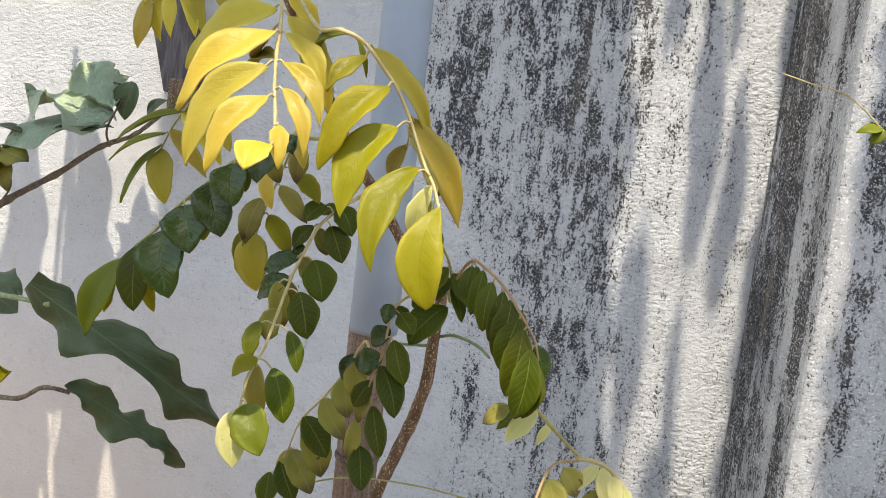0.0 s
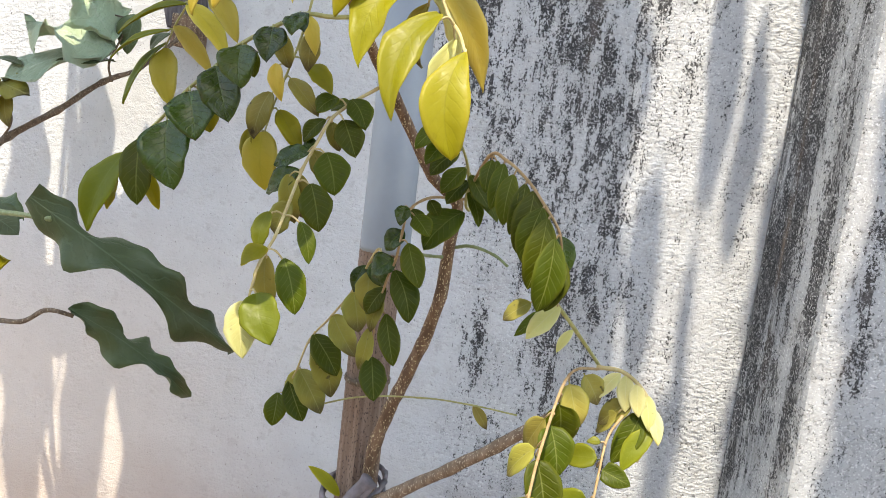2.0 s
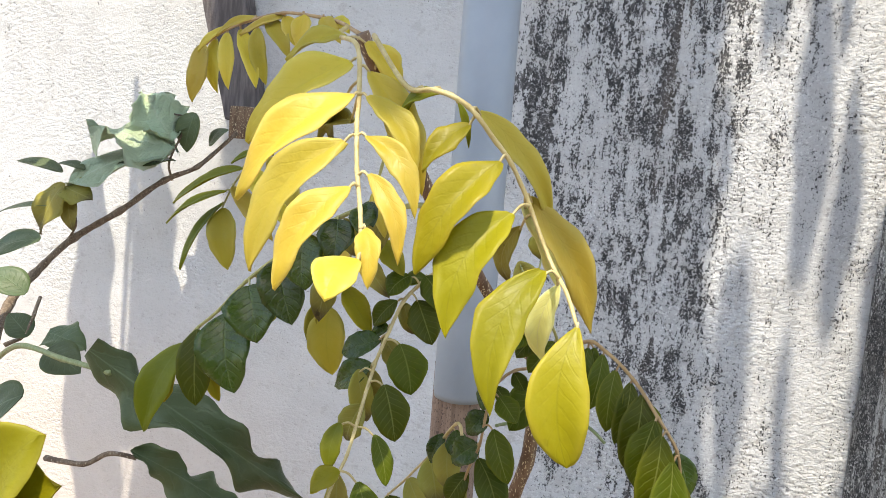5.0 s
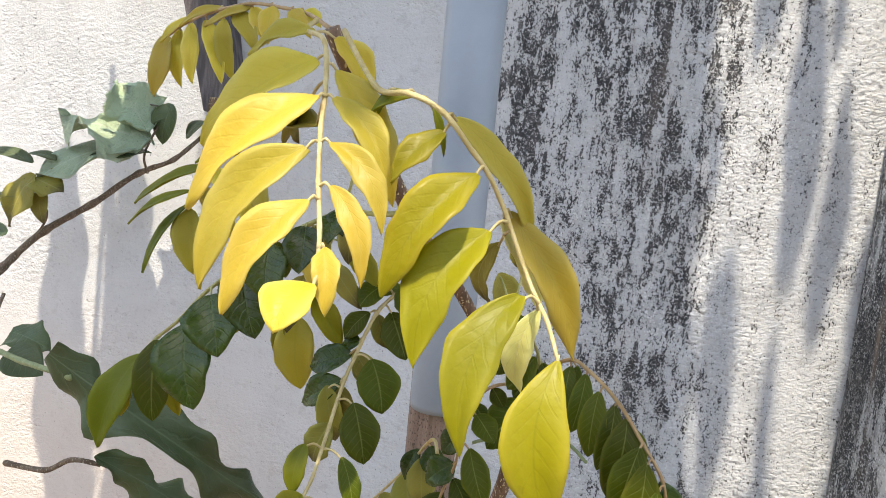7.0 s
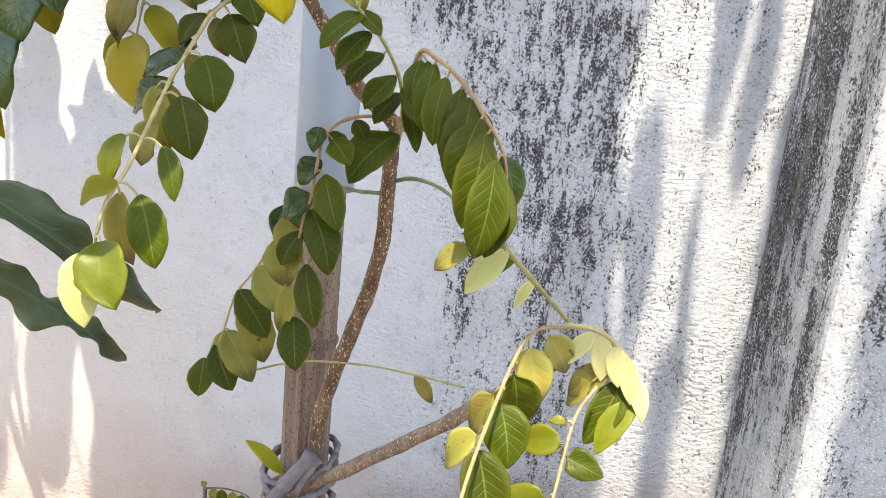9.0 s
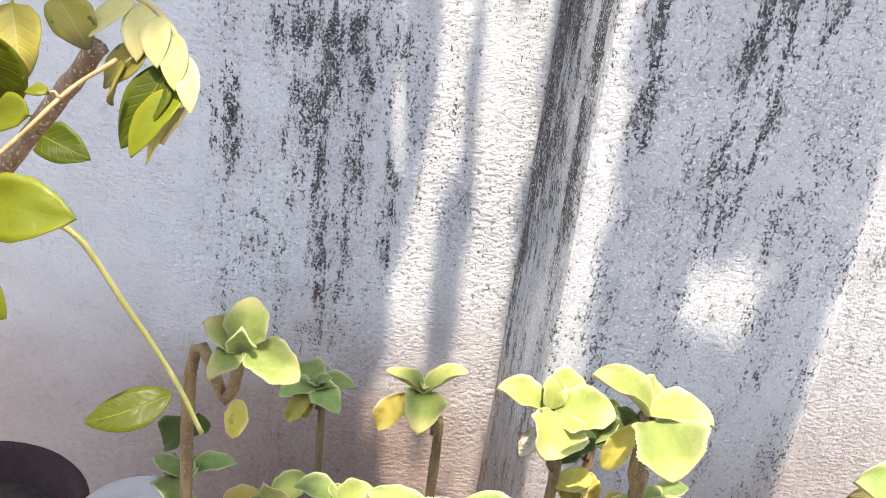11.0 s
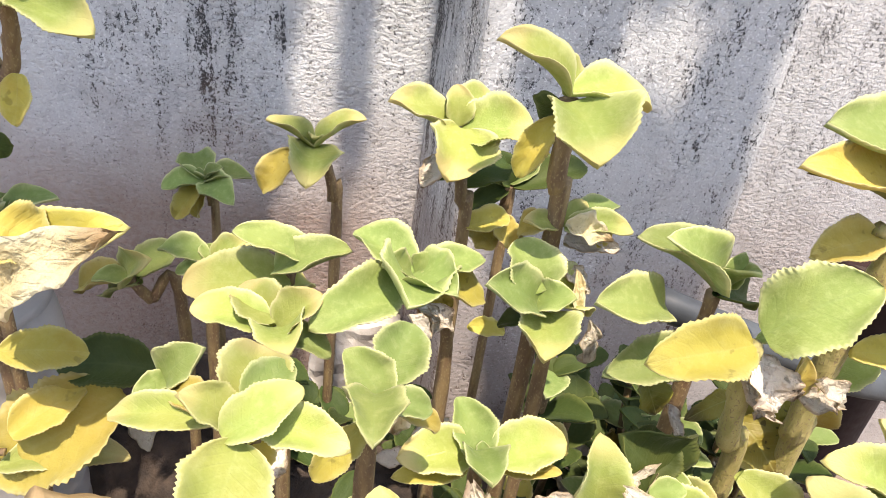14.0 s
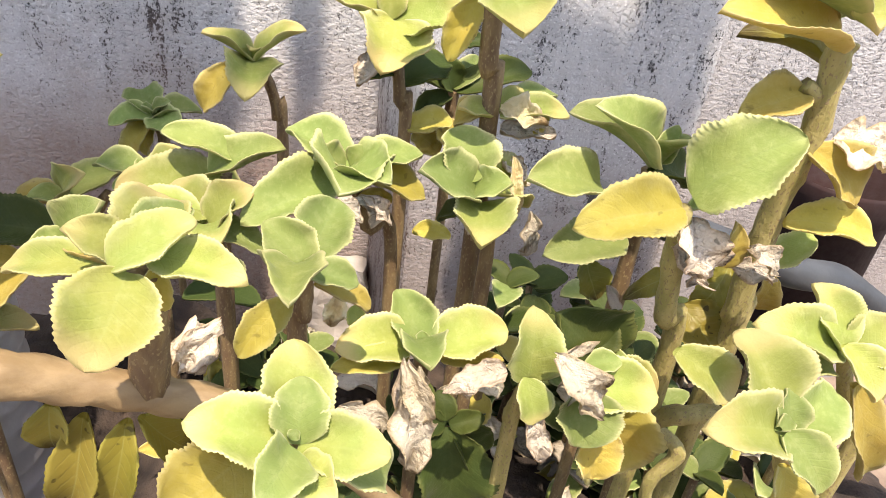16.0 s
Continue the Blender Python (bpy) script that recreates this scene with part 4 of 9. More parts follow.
leaflet(fs, (-0.0010, 0.4060, 1.0430), (-0.0100, 0.3980, 1.0330), 0.879, "G", 0.65, "round")
leaflet(fs, (0.0060, 0.4090, 1.0430), (0.0180, 0.4010, 1.0270), 0.699, "G", 0.65, "round")
leaflet(fs, (0.0040, 0.4040, 1.0310), (0.0150, 0.3960, 1.0110), 0.700, "G", 0.65, "round")
leaflet(fs, (0.0010, 0.3860, 1.0120), (0.0100, 0.3780, 0.9900), 0.780, "G", 0.65, "round")
leaflet(fs, (-0.0020, 0.3730, 0.9950), (0.0070, 0.3650, 0.9710), 0.663, "G", 0.65, "round")
leaflet(fs, (-0.0010, 0.3580, 0.9760), (0.0080, 0.3500, 0.9560), 0.396, "G", 0.65, "round")
leaflet(fs, (-0.0040, 0.3460, 0.9580), (0.0070, 0.3380, 0.9320), 0.516, "G", 0.65, "round")
leaflet(fs, (-0.0120, 0.3340, 0.9410), (0.0020, 0.3210, 0.9200), 0.689, "B", 0.75)
leaflet(fs, (-0.0060, 0.4020, 1.0300), (-0.0170, 0.4000, 1.0160), 0.654, "G", 0.65, "round")
leaflet(fs, (-0.0110, 0.3930, 1.0110), (-0.0320, 0.3970, 1.0010), 0.668, "D", 0.65)
leaflet(fs, (-0.0120, 0.3850, 1.0000), (-0.0320, 0.3890, 0.9850), 0.587, "D", 0.65)
leaflet(fs, (-0.0120, 0.3720, 0.9840), (-0.0190, 0.3730, 0.9650), 0.740, "O", 0.65)
leaflet(fs, (-0.0180, 0.3580, 0.9790), (-0.0190, 0.3500, 0.9590), 0.465, "B", 0.65)
leaflet(fs, (-0.0130, 0.3460, 0.9620), (-0.0230, 0.3380, 0.9530), 0.664, "L", 0.65)
leaflet(fs, (-0.0150, 0.3510, 0.9570), (-0.0100, 0.3520, 0.9280), 0.405, "O", 0.65)
leaflet(fs, (-0.0190, 0.3350, 0.9360), (-0.0130, 0.3250, 0.9100), 0.574, "P", 0.65)
leaflet(fs, (-0.0100, 0.3940, 1.0120), (-0.0010, 0.3980, 0.9930), 0.571, "O", 0.65)
leaflet(fs, (-0.0130, 0.3840, 0.9990), (-0.0090, 0.3880, 0.9740), 0.548, "O", 0.65)
leaflet(fs, (-0.0180, 0.3810, 0.9980), (-0.0130, 0.3850, 0.9710), 0.456, "O", 0.65)
leaflet(fs, (-0.0030, 0.4040, 1.0290), (0.0030, 0.4050, 1.0130), 0.564, "O", 0.65)
leaflet(fs, (0.0060, 0.4170, 1.0400), (-0.0090, 0.4210, 1.0360), 0.578, "G", 0.65, "round")
leaflet(fs, (-0.0090, 0.3990, 1.0160), (-0.0190, 0.4030, 1.0110), 0.872, "D", 0.65)
fs = frond([(0.0745, 0.4550, 0.9938), (0.0740, 0.4500, 0.9920), (0.0540, 0.4400, 0.9910), (0.0440, 0.4250, 0.9830), (0.0420, 0.4200, 0.9690), (0.0400, 0.4200, 0.9530), (0.0340, 0.4250, 0.9350), (0.0290, 0.4350, 0.9100), (0.0260, 0.4450, 0.8840)], 0.001, RACHIS_TAN)
leaflet(fs, (0.0750, 0.4450, 0.9840), (0.0540, 0.4330, 0.9590), 0.631, "G", 0.65, "round")
leaflet(fs, (0.0480, 0.4230, 0.9800), (0.0590, 0.4150, 0.9700), 0.788, "G", 0.65, "round")
leaflet(fs, (0.0470, 0.4180, 0.9640), (0.0580, 0.4070, 0.9400), 0.511, "G", 0.65, "round")
leaflet(fs, (0.0400, 0.4200, 0.9460), (0.0540, 0.4090, 0.9180), 0.512, "G", 0.65, "round")
leaflet(fs, (0.0360, 0.4300, 0.9160), (0.0460, 0.4190, 0.8870), 0.431, "G", 0.65, "round")
leaflet(fs, (0.0280, 0.4400, 0.8840), (0.0350, 0.4260, 0.8600), 0.618, "G", 0.65, "round")
leaflet(fs, (0.0400, 0.4240, 0.9850), (0.0410, 0.4160, 0.9740), 0.723, "D", 0.65)
leaflet(fs, (0.0420, 0.4250, 0.9700), (0.0330, 0.4230, 0.9570), 0.853, "D", 0.65)
leaflet(fs, (0.0390, 0.4240, 0.9520), (0.0260, 0.4220, 0.9400), 0.931, "D", 0.65)
leaflet(fs, (0.0340, 0.4290, 0.9330), (0.0240, 0.4270, 0.9150), 0.642, "G", 0.65, "round")
leaflet(fs, (0.0320, 0.4330, 0.9250), (0.0270, 0.4310, 0.9030), 0.462, "O", 0.65)
leaflet(fs, (0.0240, 0.4420, 0.9020), (0.0200, 0.4400, 0.8740), 0.384, "O", 0.65)
leaflet(fs, (0.0530, 0.4420, 0.9890), (0.0600, 0.4400, 0.9800), 0.824, "G", 0.65, "round")
leaflet(fs, (0.0440, 0.4310, 0.9830), (0.0520, 0.4290, 0.9740), 0.707, "G", 0.65, "round")
fs = frond([(0.0279, 0.4400, 0.9480), (0.0220, 0.4500, 0.9520), (0.0030, 0.4800, 0.9190), (-0.0150, 0.4950, 0.8930), (-0.0330, 0.5050, 0.8690), (-0.0420, 0.5100, 0.8430), (-0.0500, 0.5130, 0.8230), (-0.0550, 0.5150, 0.7970)], 0.001, RACHIS)
leaflet(fs, (0.0160, 0.4650, 0.9350), (0.0200, 0.4570, 0.9070), 0.568, "O", 0.65)
leaflet(fs, (0.0020, 0.4820, 0.9150), (0.0100, 0.4740, 0.8890), 0.706, "O", 0.65)
leaflet(fs, (-0.0140, 0.4950, 0.8930), (0.0070, 0.4870, 0.8670), 0.530, "O", 0.65)
leaflet(fs, (-0.0300, 0.5030, 0.8740), (-0.0070, 0.4950, 0.8480), 0.578, "G", 0.65, "round")
leaflet(fs, (-0.0290, 0.5100, 0.8650), (-0.0130, 0.5080, 0.8260), 0.545, "O", 0.65)
leaflet(fs, (-0.0400, 0.5100, 0.8430), (-0.0180, 0.5020, 0.8140), 0.573, "O", 0.65)
leaflet(fs, (-0.0480, 0.5120, 0.8320), (-0.0320, 0.5040, 0.8050), 0.611, "G", 0.65, "round")
leaflet(fs, (-0.0560, 0.5130, 0.8210), (-0.0560, 0.5050, 0.7970), 0.682, "G", 0.65, "round")
leaflet(fs, (0.0120, 0.4670, 0.9380), (0.0060, 0.4650, 0.9190), 0.521, "D", 0.65)
leaflet(fs, (0.0200, 0.4600, 0.9440), (0.0260, 0.4580, 0.9270), 0.779, "D", 0.65)
leaflet(fs, (-0.0390, 0.5150, 0.8420), (-0.0470, 0.5130, 0.8150), 0.570, "O", 0.65)
fs = frond([(0.0745, 0.4550, 0.9938), (0.0890, 0.4000, 1.0210), (0.0990, 0.3900, 1.0200), (0.1120, 0.3800, 1.0110), (0.1230, 0.3660, 0.9990), (0.1310, 0.3600, 0.9880), (0.1340, 0.3620, 0.9730), (0.1330, 0.3660, 0.9570)], 0.001, RACHIS_TAN)
leaflet(fs, (0.0910, 0.3970, 1.0190), (0.0900, 0.3890, 1.0010), 0.459, "G", 0.65, "round")
leaflet(fs, (0.0980, 0.3920, 1.0180), (0.0940, 0.3840, 0.9930), 0.384, "G", 0.65, "round")
leaflet(fs, (0.1040, 0.3850, 1.0130), (0.1020, 0.3770, 0.9860), 0.422, "G", 0.65, "round")
leaflet(fs, (0.1110, 0.3820, 1.0090), (0.1060, 0.3740, 0.9820), 0.391, "G", 0.65, "round")
leaflet(fs, (0.1160, 0.3750, 1.0060), (0.1110, 0.3670, 0.9740), 0.495, "G", 0.65, "round")
leaflet(fs, (0.1210, 0.3630, 0.9990), (0.1150, 0.3590, 0.9700), 0.503, "G", 0.65, "round")
leaflet(fs, (0.1240, 0.3600, 0.9940), (0.1190, 0.3560, 0.9580), 0.447, "G", 0.65, "round")
leaflet(fs, (0.1290, 0.3550, 0.9850), (0.1250, 0.3520, 0.9480), 0.433, "G", 0.65, "round")
leaflet(fs, (0.1310, 0.3640, 0.9860), (0.1370, 0.3620, 0.9670), 0.541, "D", 0.65)
leaflet(fs, (0.1320, 0.3610, 0.9770), (0.1290, 0.3520, 0.9490), 0.554, "G", 0.65, "round")
leaflet(fs, (0.1220, 0.3690, 0.9490), (0.1090, 0.3670, 0.9380), 0.578, "O", 0.65)
leaflet(fs, (0.1370, 0.3690, 0.9490), (0.1220, 0.3670, 0.9300), 0.461, "P", 0.65)
leaflet(fs, (0.0940, 0.3990, 1.0190), (0.0940, 0.3970, 1.0050), 0.555, "G", 0.65, "round")
leaflet(fs, (0.1160, 0.3770, 1.0030), (0.1250, 0.3750, 0.9850), 0.459, "G", 0.65, "round")
fs = frond([(0.0769, 0.4600, 0.9847), (0.0750, 0.4520, 0.9890), (0.0760, 0.4350, 1.0080), (0.0720, 0.4150, 1.0240), (0.0620, 0.4000, 1.0380)], 0.0011, RACHIS_GREEN)
leaflet(fs, (0.0640, 0.4030, 1.0360), (0.0480, 0.3950, 1.0200), 0.495, "G", 0.65, "round")
leaflet(fs, (0.0660, 0.4090, 1.0290), (0.0540, 0.4010, 1.0120), 0.571, "G", 0.65, "round")
leaflet(fs, (0.0700, 0.4190, 1.0210), (0.0560, 0.4110, 1.0060), 0.592, "G", 0.65, "round")
leaflet(fs, (0.0740, 0.4300, 1.0120), (0.0620, 0.4220, 0.9960), 0.621, "G", 0.65, "round")
leaflet(fs, (0.0760, 0.4390, 1.0040), (0.0650, 0.4310, 0.9890), 0.569, "G", 0.65, "round")
leaflet(fs, (0.0770, 0.4360, 1.0080), (0.0920, 0.4280, 0.9890), 0.447, "G", 0.65, "round")
leaflet(fs, (0.0780, 0.4400, 1.0030), (0.0970, 0.4320, 0.9820), 0.342, "G", 0.65, "round")
leaflet(fs, (0.0760, 0.4450, 0.9970), (0.0860, 0.4370, 0.9770), 0.369, "G", 0.65, "round")
leaflet(fs, (0.0610, 0.4050, 1.0370), (0.0720, 0.4030, 1.0280), 0.604, "G", 0.65, "round")
leaflet(fs, (0.0530, 0.4130, 1.0550), (0.0600, 0.4170, 1.0380), 0.731, "O", 0.65)
leaflet(fs, (0.0660, 0.4140, 1.0720), (0.0640, 0.4180, 1.0560), 0.830, "O", 0.65)
frond_stalk = tube(curry, [(0.1703, 0.4250, 0.9038), (0.1501, 0.4000, 0.9047), (0.1370, 0.3450, 0.8839), (0.1314, 0.3050, 0.8671), (0.1316, 0.2750, 0.8503), (0.1276, 0.2620, 0.8281)], 0.0009, 0.00054, RACHIS_TAN, "frond_stalk")
leaf(frond_stalk, (0.1590, 0.4100, 0.9037), (0.1693, 0.4100, 0.8862), 0.75, "O", 0.6, cup=0.12, arch=0.06, blunt=0.85, full=0.75, stem=0.09, fold=0.14, wave=0.04, crumple=0.06, rows=18, name="leaflet")
leaf(frond_stalk, (0.1504, 0.4000, 0.9007), (0.1575, 0.3900, 0.8767), 0.62, "O", 0.65, cup=0.12, arch=0.06, blunt=0.85, full=0.75, stem=0.09, fold=0.14, wave=0.04, crumple=0.06, rows=18, name="leaflet")
leaf(frond_stalk, (0.1453, 0.3850, 0.8932), (0.1489, 0.3950, 0.8636), 0.7, "G", 0.6, cup=0.12, arch=0.06, blunt=0.85, full=0.75, stem=0.09, fold=0.14, wave=0.04, crumple=0.06, rows=18, name="leaflet")
leaf(frond_stalk, (0.1409, 0.3700, 0.8860), (0.1476, 0.3600, 0.8609), 0.7, "G", 0.65, cup=0.12, arch=0.06, blunt=0.85, full=0.75, stem=0.09, fold=0.14, wave=0.04, crumple=0.06, rows=18, name="leaflet")
leaf(frond_stalk, (0.1345, 0.3450, 0.8775), (0.1427, 0.3350, 0.8453), 0.55, "G", 0.7, cup=0.12, arch=0.06, blunt=0.85, full=0.75, stem=0.09, fold=0.14, wave=0.04, crumple=0.06, rows=18, name="leaflet")
leaf(frond_stalk, (0.1336, 0.3150, 0.8652), (0.1450, 0.3050, 0.8344), 0.5, "G", 0.7, cup=0.12, arch=0.06, blunt=0.85, full=0.75, stem=0.09, fold=0.14, wave=0.04, crumple=0.06, rows=18, name="leaflet")
leaf(frond_stalk, (0.1329, 0.2800, 0.8539), (0.1497, 0.2700, 0.8364), 0.55, "G", 0.7, cup=0.12, arch=0.06, blunt=0.85, full=0.75, stem=0.09, fold=0.14, wave=0.04, crumple=0.06, rows=18, name="leaflet")
leaf(frond_stalk, (0.1312, 0.2700, 0.8440), (0.1444, 0.2600, 0.8289), 0.5, "G", 0.7, cup=0.12, arch=0.06, blunt=0.85, full=0.75, stem=0.09, fold=0.14, wave=0.04, crumple=0.06, rows=18, name="leaflet")
leaf(frond_stalk, (0.1348, 0.3500, 0.8795), (0.1224, 0.3600, 0.8572), 0.5, "O", 0.5, cup=0.12, arch=0.06, blunt=0.85, full=0.75, stem=0.09, fold=0.14, wave=0.04, crumple=0.06, rows=18, name="leaflet")
leaf(frond_stalk, (0.1308, 0.3150, 0.8693), (0.1281, 0.3350, 0.8448), 0.6, "L", 0.4, cup=0.12, arch=0.06, blunt=0.85, full=0.75, name="leaflet")
leaf(frond_stalk, (0.1316, 0.2950, 0.8619), (0.1271, 0.3150, 0.8287), 0.5, "O", 0.5, cup=0.12, arch=0.06, blunt=0.85, full=0.75, stem=0.09, fold=0.14, wave=0.04, crumple=0.06, rows=18, name="leaflet")
leaf(frond_stalk, (0.1302, 0.2780, 0.8487), (0.1238, 0.2880, 0.8217), 0.5, "B", 0.5, cup=0.12, arch=0.06, blunt=0.85, full=0.75, stem=0.09, fold=0.14, wave=0.04, crumple=0.06, rows=18, name="leaflet")
leaf(frond_stalk, (0.1288, 0.2650, 0.8360), (0.1348, 0.2650, 0.8207), 0.6, "B", 0.6, cup=0.12, arch=0.06, blunt=0.85, full=0.75, stem=0.09, fold=0.14, wave=0.04, crumple=0.06, rows=18, name="leaflet")
leaf(frond_stalk, (0.1385, 0.3700, 0.8889), (0.1308, 0.3800, 0.8645), 0.5, "O", 0.5, cup=0.12, arch=0.06, blunt=0.85, full=0.75, stem=0.09, fold=0.14, wave=0.04, crumple=0.06, rows=18, name="leaflet")
tube(frond_stalk, [(0.1498, 0.3988, 0.9042), (0.1501, 0.3994, 0.9037), (0.1504, 0.4000, 0.9007)], 0.0006, 0.00045, RACHIS_TAN, "leaf_stalk", sides=5, per=3)
tube(frond_stalk, [(0.1460, 0.3829, 0.8982), (0.1456, 0.3840, 0.8969), (0.1453, 0.3850, 0.8932)], 0.0006, 0.00045, RACHIS_TAN, "leaf_stalk", sides=5, per=3)
tube(frond_stalk, [(0.1423, 0.3673, 0.8923), (0.1416, 0.3686, 0.8904), (0.1409, 0.3700, 0.8860)], 0.0006, 0.00045, RACHIS_TAN, "leaf_stalk", sides=5, per=3)
tube(frond_stalk, [(0.1367, 0.3425, 0.8828), (0.1356, 0.3437, 0.8814), (0.1345, 0.3450, 0.8775)], 0.0006, 0.00045, RACHIS_TAN, "leaf_stalk", sides=5, per=3)
tube(frond_stalk, [(0.1325, 0.3129, 0.8704), (0.1330, 0.3140, 0.8690), (0.1336, 0.3150, 0.8652)], 0.0006, 0.00045, RACHIS_TAN, "leaf_stalk", sides=5, per=3)
tube(frond_stalk, [(0.1376, 0.3473, 0.8848), (0.1362, 0.3487, 0.8833), (0.1348, 0.3500, 0.8795)], 0.0006, 0.00045, RACHIS_TAN, "leaf_stalk", sides=5, per=3)
tube(frond_stalk, [(0.1327, 0.3141, 0.8709), (0.1317, 0.3145, 0.8713), (0.1308, 0.3150, 0.8693)], 0.0006, 0.00045, RACHIS_TAN, "leaf_stalk", sides=5, per=3)
tube(frond_stalk, [(0.1316, 0.2766, 0.8512), (0.1309, 0.2773, 0.8512), (0.1302, 0.2780, 0.8487)], 0.0006, 0.00045, RACHIS_TAN, "leaf_stalk", sides=5, per=3)
tube(frond_stalk, [(0.1424, 0.3677, 0.8925), (0.1405, 0.3689, 0.8919), (0.1385, 0.3700, 0.8889)], 0.0006, 0.00045, RACHIS_TAN, "leaf_stalk", sides=5, per=3)
frond_stalk = tube(curry, [(0.1828, 0.4000, 0.8856), (0.1740, 0.3850, 0.8766), (0.1685, 0.3600, 0.8639), (0.1611, 0.3200, 0.8465), (0.1561, 0.2900, 0.8310), (0.1528, 0.2720, 0.8187)], 0.0008, 0.00048, RACHIS_TAN, "frond_stalk")
leaf(frond_stalk, (0.1689, 0.3730, 0.8649), (0.1871, 0.3680, 0.8594), 0.62, "G", 0.8, cup=0.12, arch=0.06, blunt=0.85, full=0.75, stem=0.2, fold=0.14, wave=0.04, crumple=0.06, rows=18, name="leaflet")
leaf(frond_stalk, (0.1616, 0.3520, 0.8475), (0.1919, 0.3470, 0.8477), 0.64, "B", 0.85, cup=0.12, arch=0.06, blunt=0.85, full=0.75, stem=0.22, fold=0.14, wave=0.04, crumple=0.06, rows=18, name="leaflet")
leaf(frond_stalk, (0.1599, 0.3300, 0.8437), (0.1829, 0.3250, 0.8262), 0.66, "B", 0.85, cup=0.12, arch=0.06, blunt=0.85, full=0.75, stem=0.18, fold=0.14, wave=0.04, crumple=0.06, rows=18, name="leaflet")
leaf(frond_stalk, (0.1554, 0.3060, 0.8301), (0.1840, 0.3010, 0.8166), 0.7, "B", 0.85, cup=0.12, arch=0.06, blunt=0.85, full=0.75, stem=0.15, fold=0.14, wave=0.04, crumple=0.06, rows=18, name="leaflet")
leaf(frond_stalk, (0.1693, 0.3700, 0.8703), (0.1501, 0.3800, 0.8638), 0.6, "B", 0.7, cup=0.12, arch=0.06, blunt=0.85, full=0.75, stem=0.09, fold=0.14, wave=0.04, crumple=0.06, rows=18, name="leaflet")
leaf(frond_stalk, (0.1649, 0.3500, 0.8567), (0.1433, 0.3550, 0.8463), 0.66, "B", 0.7, cup=0.12, arch=0.06, blunt=0.85, full=0.75, stem=0.09, fold=0.14, wave=0.04, crumple=0.06, rows=18, name="leaflet")
leaf(frond_stalk, (0.1604, 0.3300, 0.8474), (0.1469, 0.3400, 0.8285), 0.55, "B", 0.6, cup=0.12, arch=0.06, blunt=0.85, full=0.75, stem=0.09, fold=0.14, wave=0.04, crumple=0.06, rows=18, name="leaflet")
leaf(frond_stalk, (0.1551, 0.3150, 0.8350), (0.1418, 0.3250, 0.8188), 0.5, "B", 0.6, cup=0.12, arch=0.06, blunt=0.85, full=0.75, stem=0.09, fold=0.14, wave=0.04, crumple=0.06, rows=18, name="leaflet")
leaf(frond_stalk, (0.1515, 0.2850, 0.8278), (0.1450, 0.2850, 0.8122), 0.7, "B", 0.7, cup=0.12, arch=0.06, blunt=0.85, full=0.75, stem=0.09, fold=0.14, wave=0.04, crumple=0.06, rows=18, name="leaflet")
leaf(frond_stalk, (0.1703, 0.3800, 0.8760), (0.1626, 0.3800, 0.8749), 0.6, "B", 0.6, cup=0.12, arch=0.06, blunt=0.85, full=0.75, stem=0.09, fold=0.14, wave=0.04, crumple=0.06, rows=18, name="leaflet")
tube(frond_stalk, [(0.1708, 0.3704, 0.8692), (0.1698, 0.3717, 0.8683), (0.1689, 0.3730, 0.8649)], 0.0006, 0.00045, RACHIS_TAN, "leaf_stalk", sides=5, per=3)
tube(frond_stalk, [(0.1660, 0.3466, 0.8581), (0.1638, 0.3493, 0.8540), (0.1616, 0.3520, 0.8475)], 0.0006, 0.00045, RACHIS_TAN, "leaf_stalk", sides=5, per=3)
tube(frond_stalk, [(0.1624, 0.3270, 0.8496), (0.1611, 0.3285, 0.8478), (0.1599, 0.3300, 0.8437)], 0.0006, 0.00045, RACHIS_TAN, "leaf_stalk", sides=5, per=3)
tube(frond_stalk, [(0.1581, 0.3019, 0.8372), (0.1567, 0.3040, 0.8349), (0.1554, 0.3060, 0.8301)], 0.0006, 0.00045, RACHIS_TAN, "leaf_stalk", sides=5, per=3)
tube(frond_stalk, [(0.1664, 0.3487, 0.8590), (0.1656, 0.3493, 0.8590), (0.1649, 0.3500, 0.8567)], 0.0006, 0.00045, RACHIS_TAN, "leaf_stalk", sides=5, per=3)
tube(frond_stalk, [(0.1626, 0.3284, 0.8502), (0.1615, 0.3292, 0.8500), (0.1604, 0.3300, 0.8474)], 0.0006, 0.00045, RACHIS_TAN, "leaf_stalk", sides=5, per=3)
tube(frond_stalk, [(0.1595, 0.3108, 0.8418), (0.1573, 0.3129, 0.8396), (0.1551, 0.3150, 0.8350)], 0.0006, 0.00045, RACHIS_TAN, "leaf_stalk", sides=5, per=3)
tube(frond_stalk, [(0.1551, 0.2846, 0.8274), (0.1533, 0.2848, 0.8288), (0.1515, 0.2850, 0.8278)], 0.0006, 0.00045, RACHIS_TAN, "leaf_stalk", sides=5, per=3)
tube(frond_stalk, [(0.1730, 0.3803, 0.8743), (0.1717, 0.3802, 0.8763), (0.1703, 0.3800, 0.8760)], 0.0006, 0.00045, RACHIS_TAN, "leaf_stalk", sides=5, per=3)
frond_stalk = tube(curry, [(0.1677, 0.4250, 0.9047), (0.1846, 0.4200, 0.9044), (0.1991, 0.4150, 0.8916), (0.2031, 0.4100, 0.8729), (0.1954, 0.4050, 0.8577)], 0.0014, 0.0008399999999999999, RACHIS, "frond_stalk")
leaf(frond_stalk, (0.1810, 0.4200, 0.9038), (0.1689, 0.4100, 0.8901), 0.42, "P", 0.6, cup=0.12, arch=0.06, blunt=0.85, full=0.75, name="leaflet")
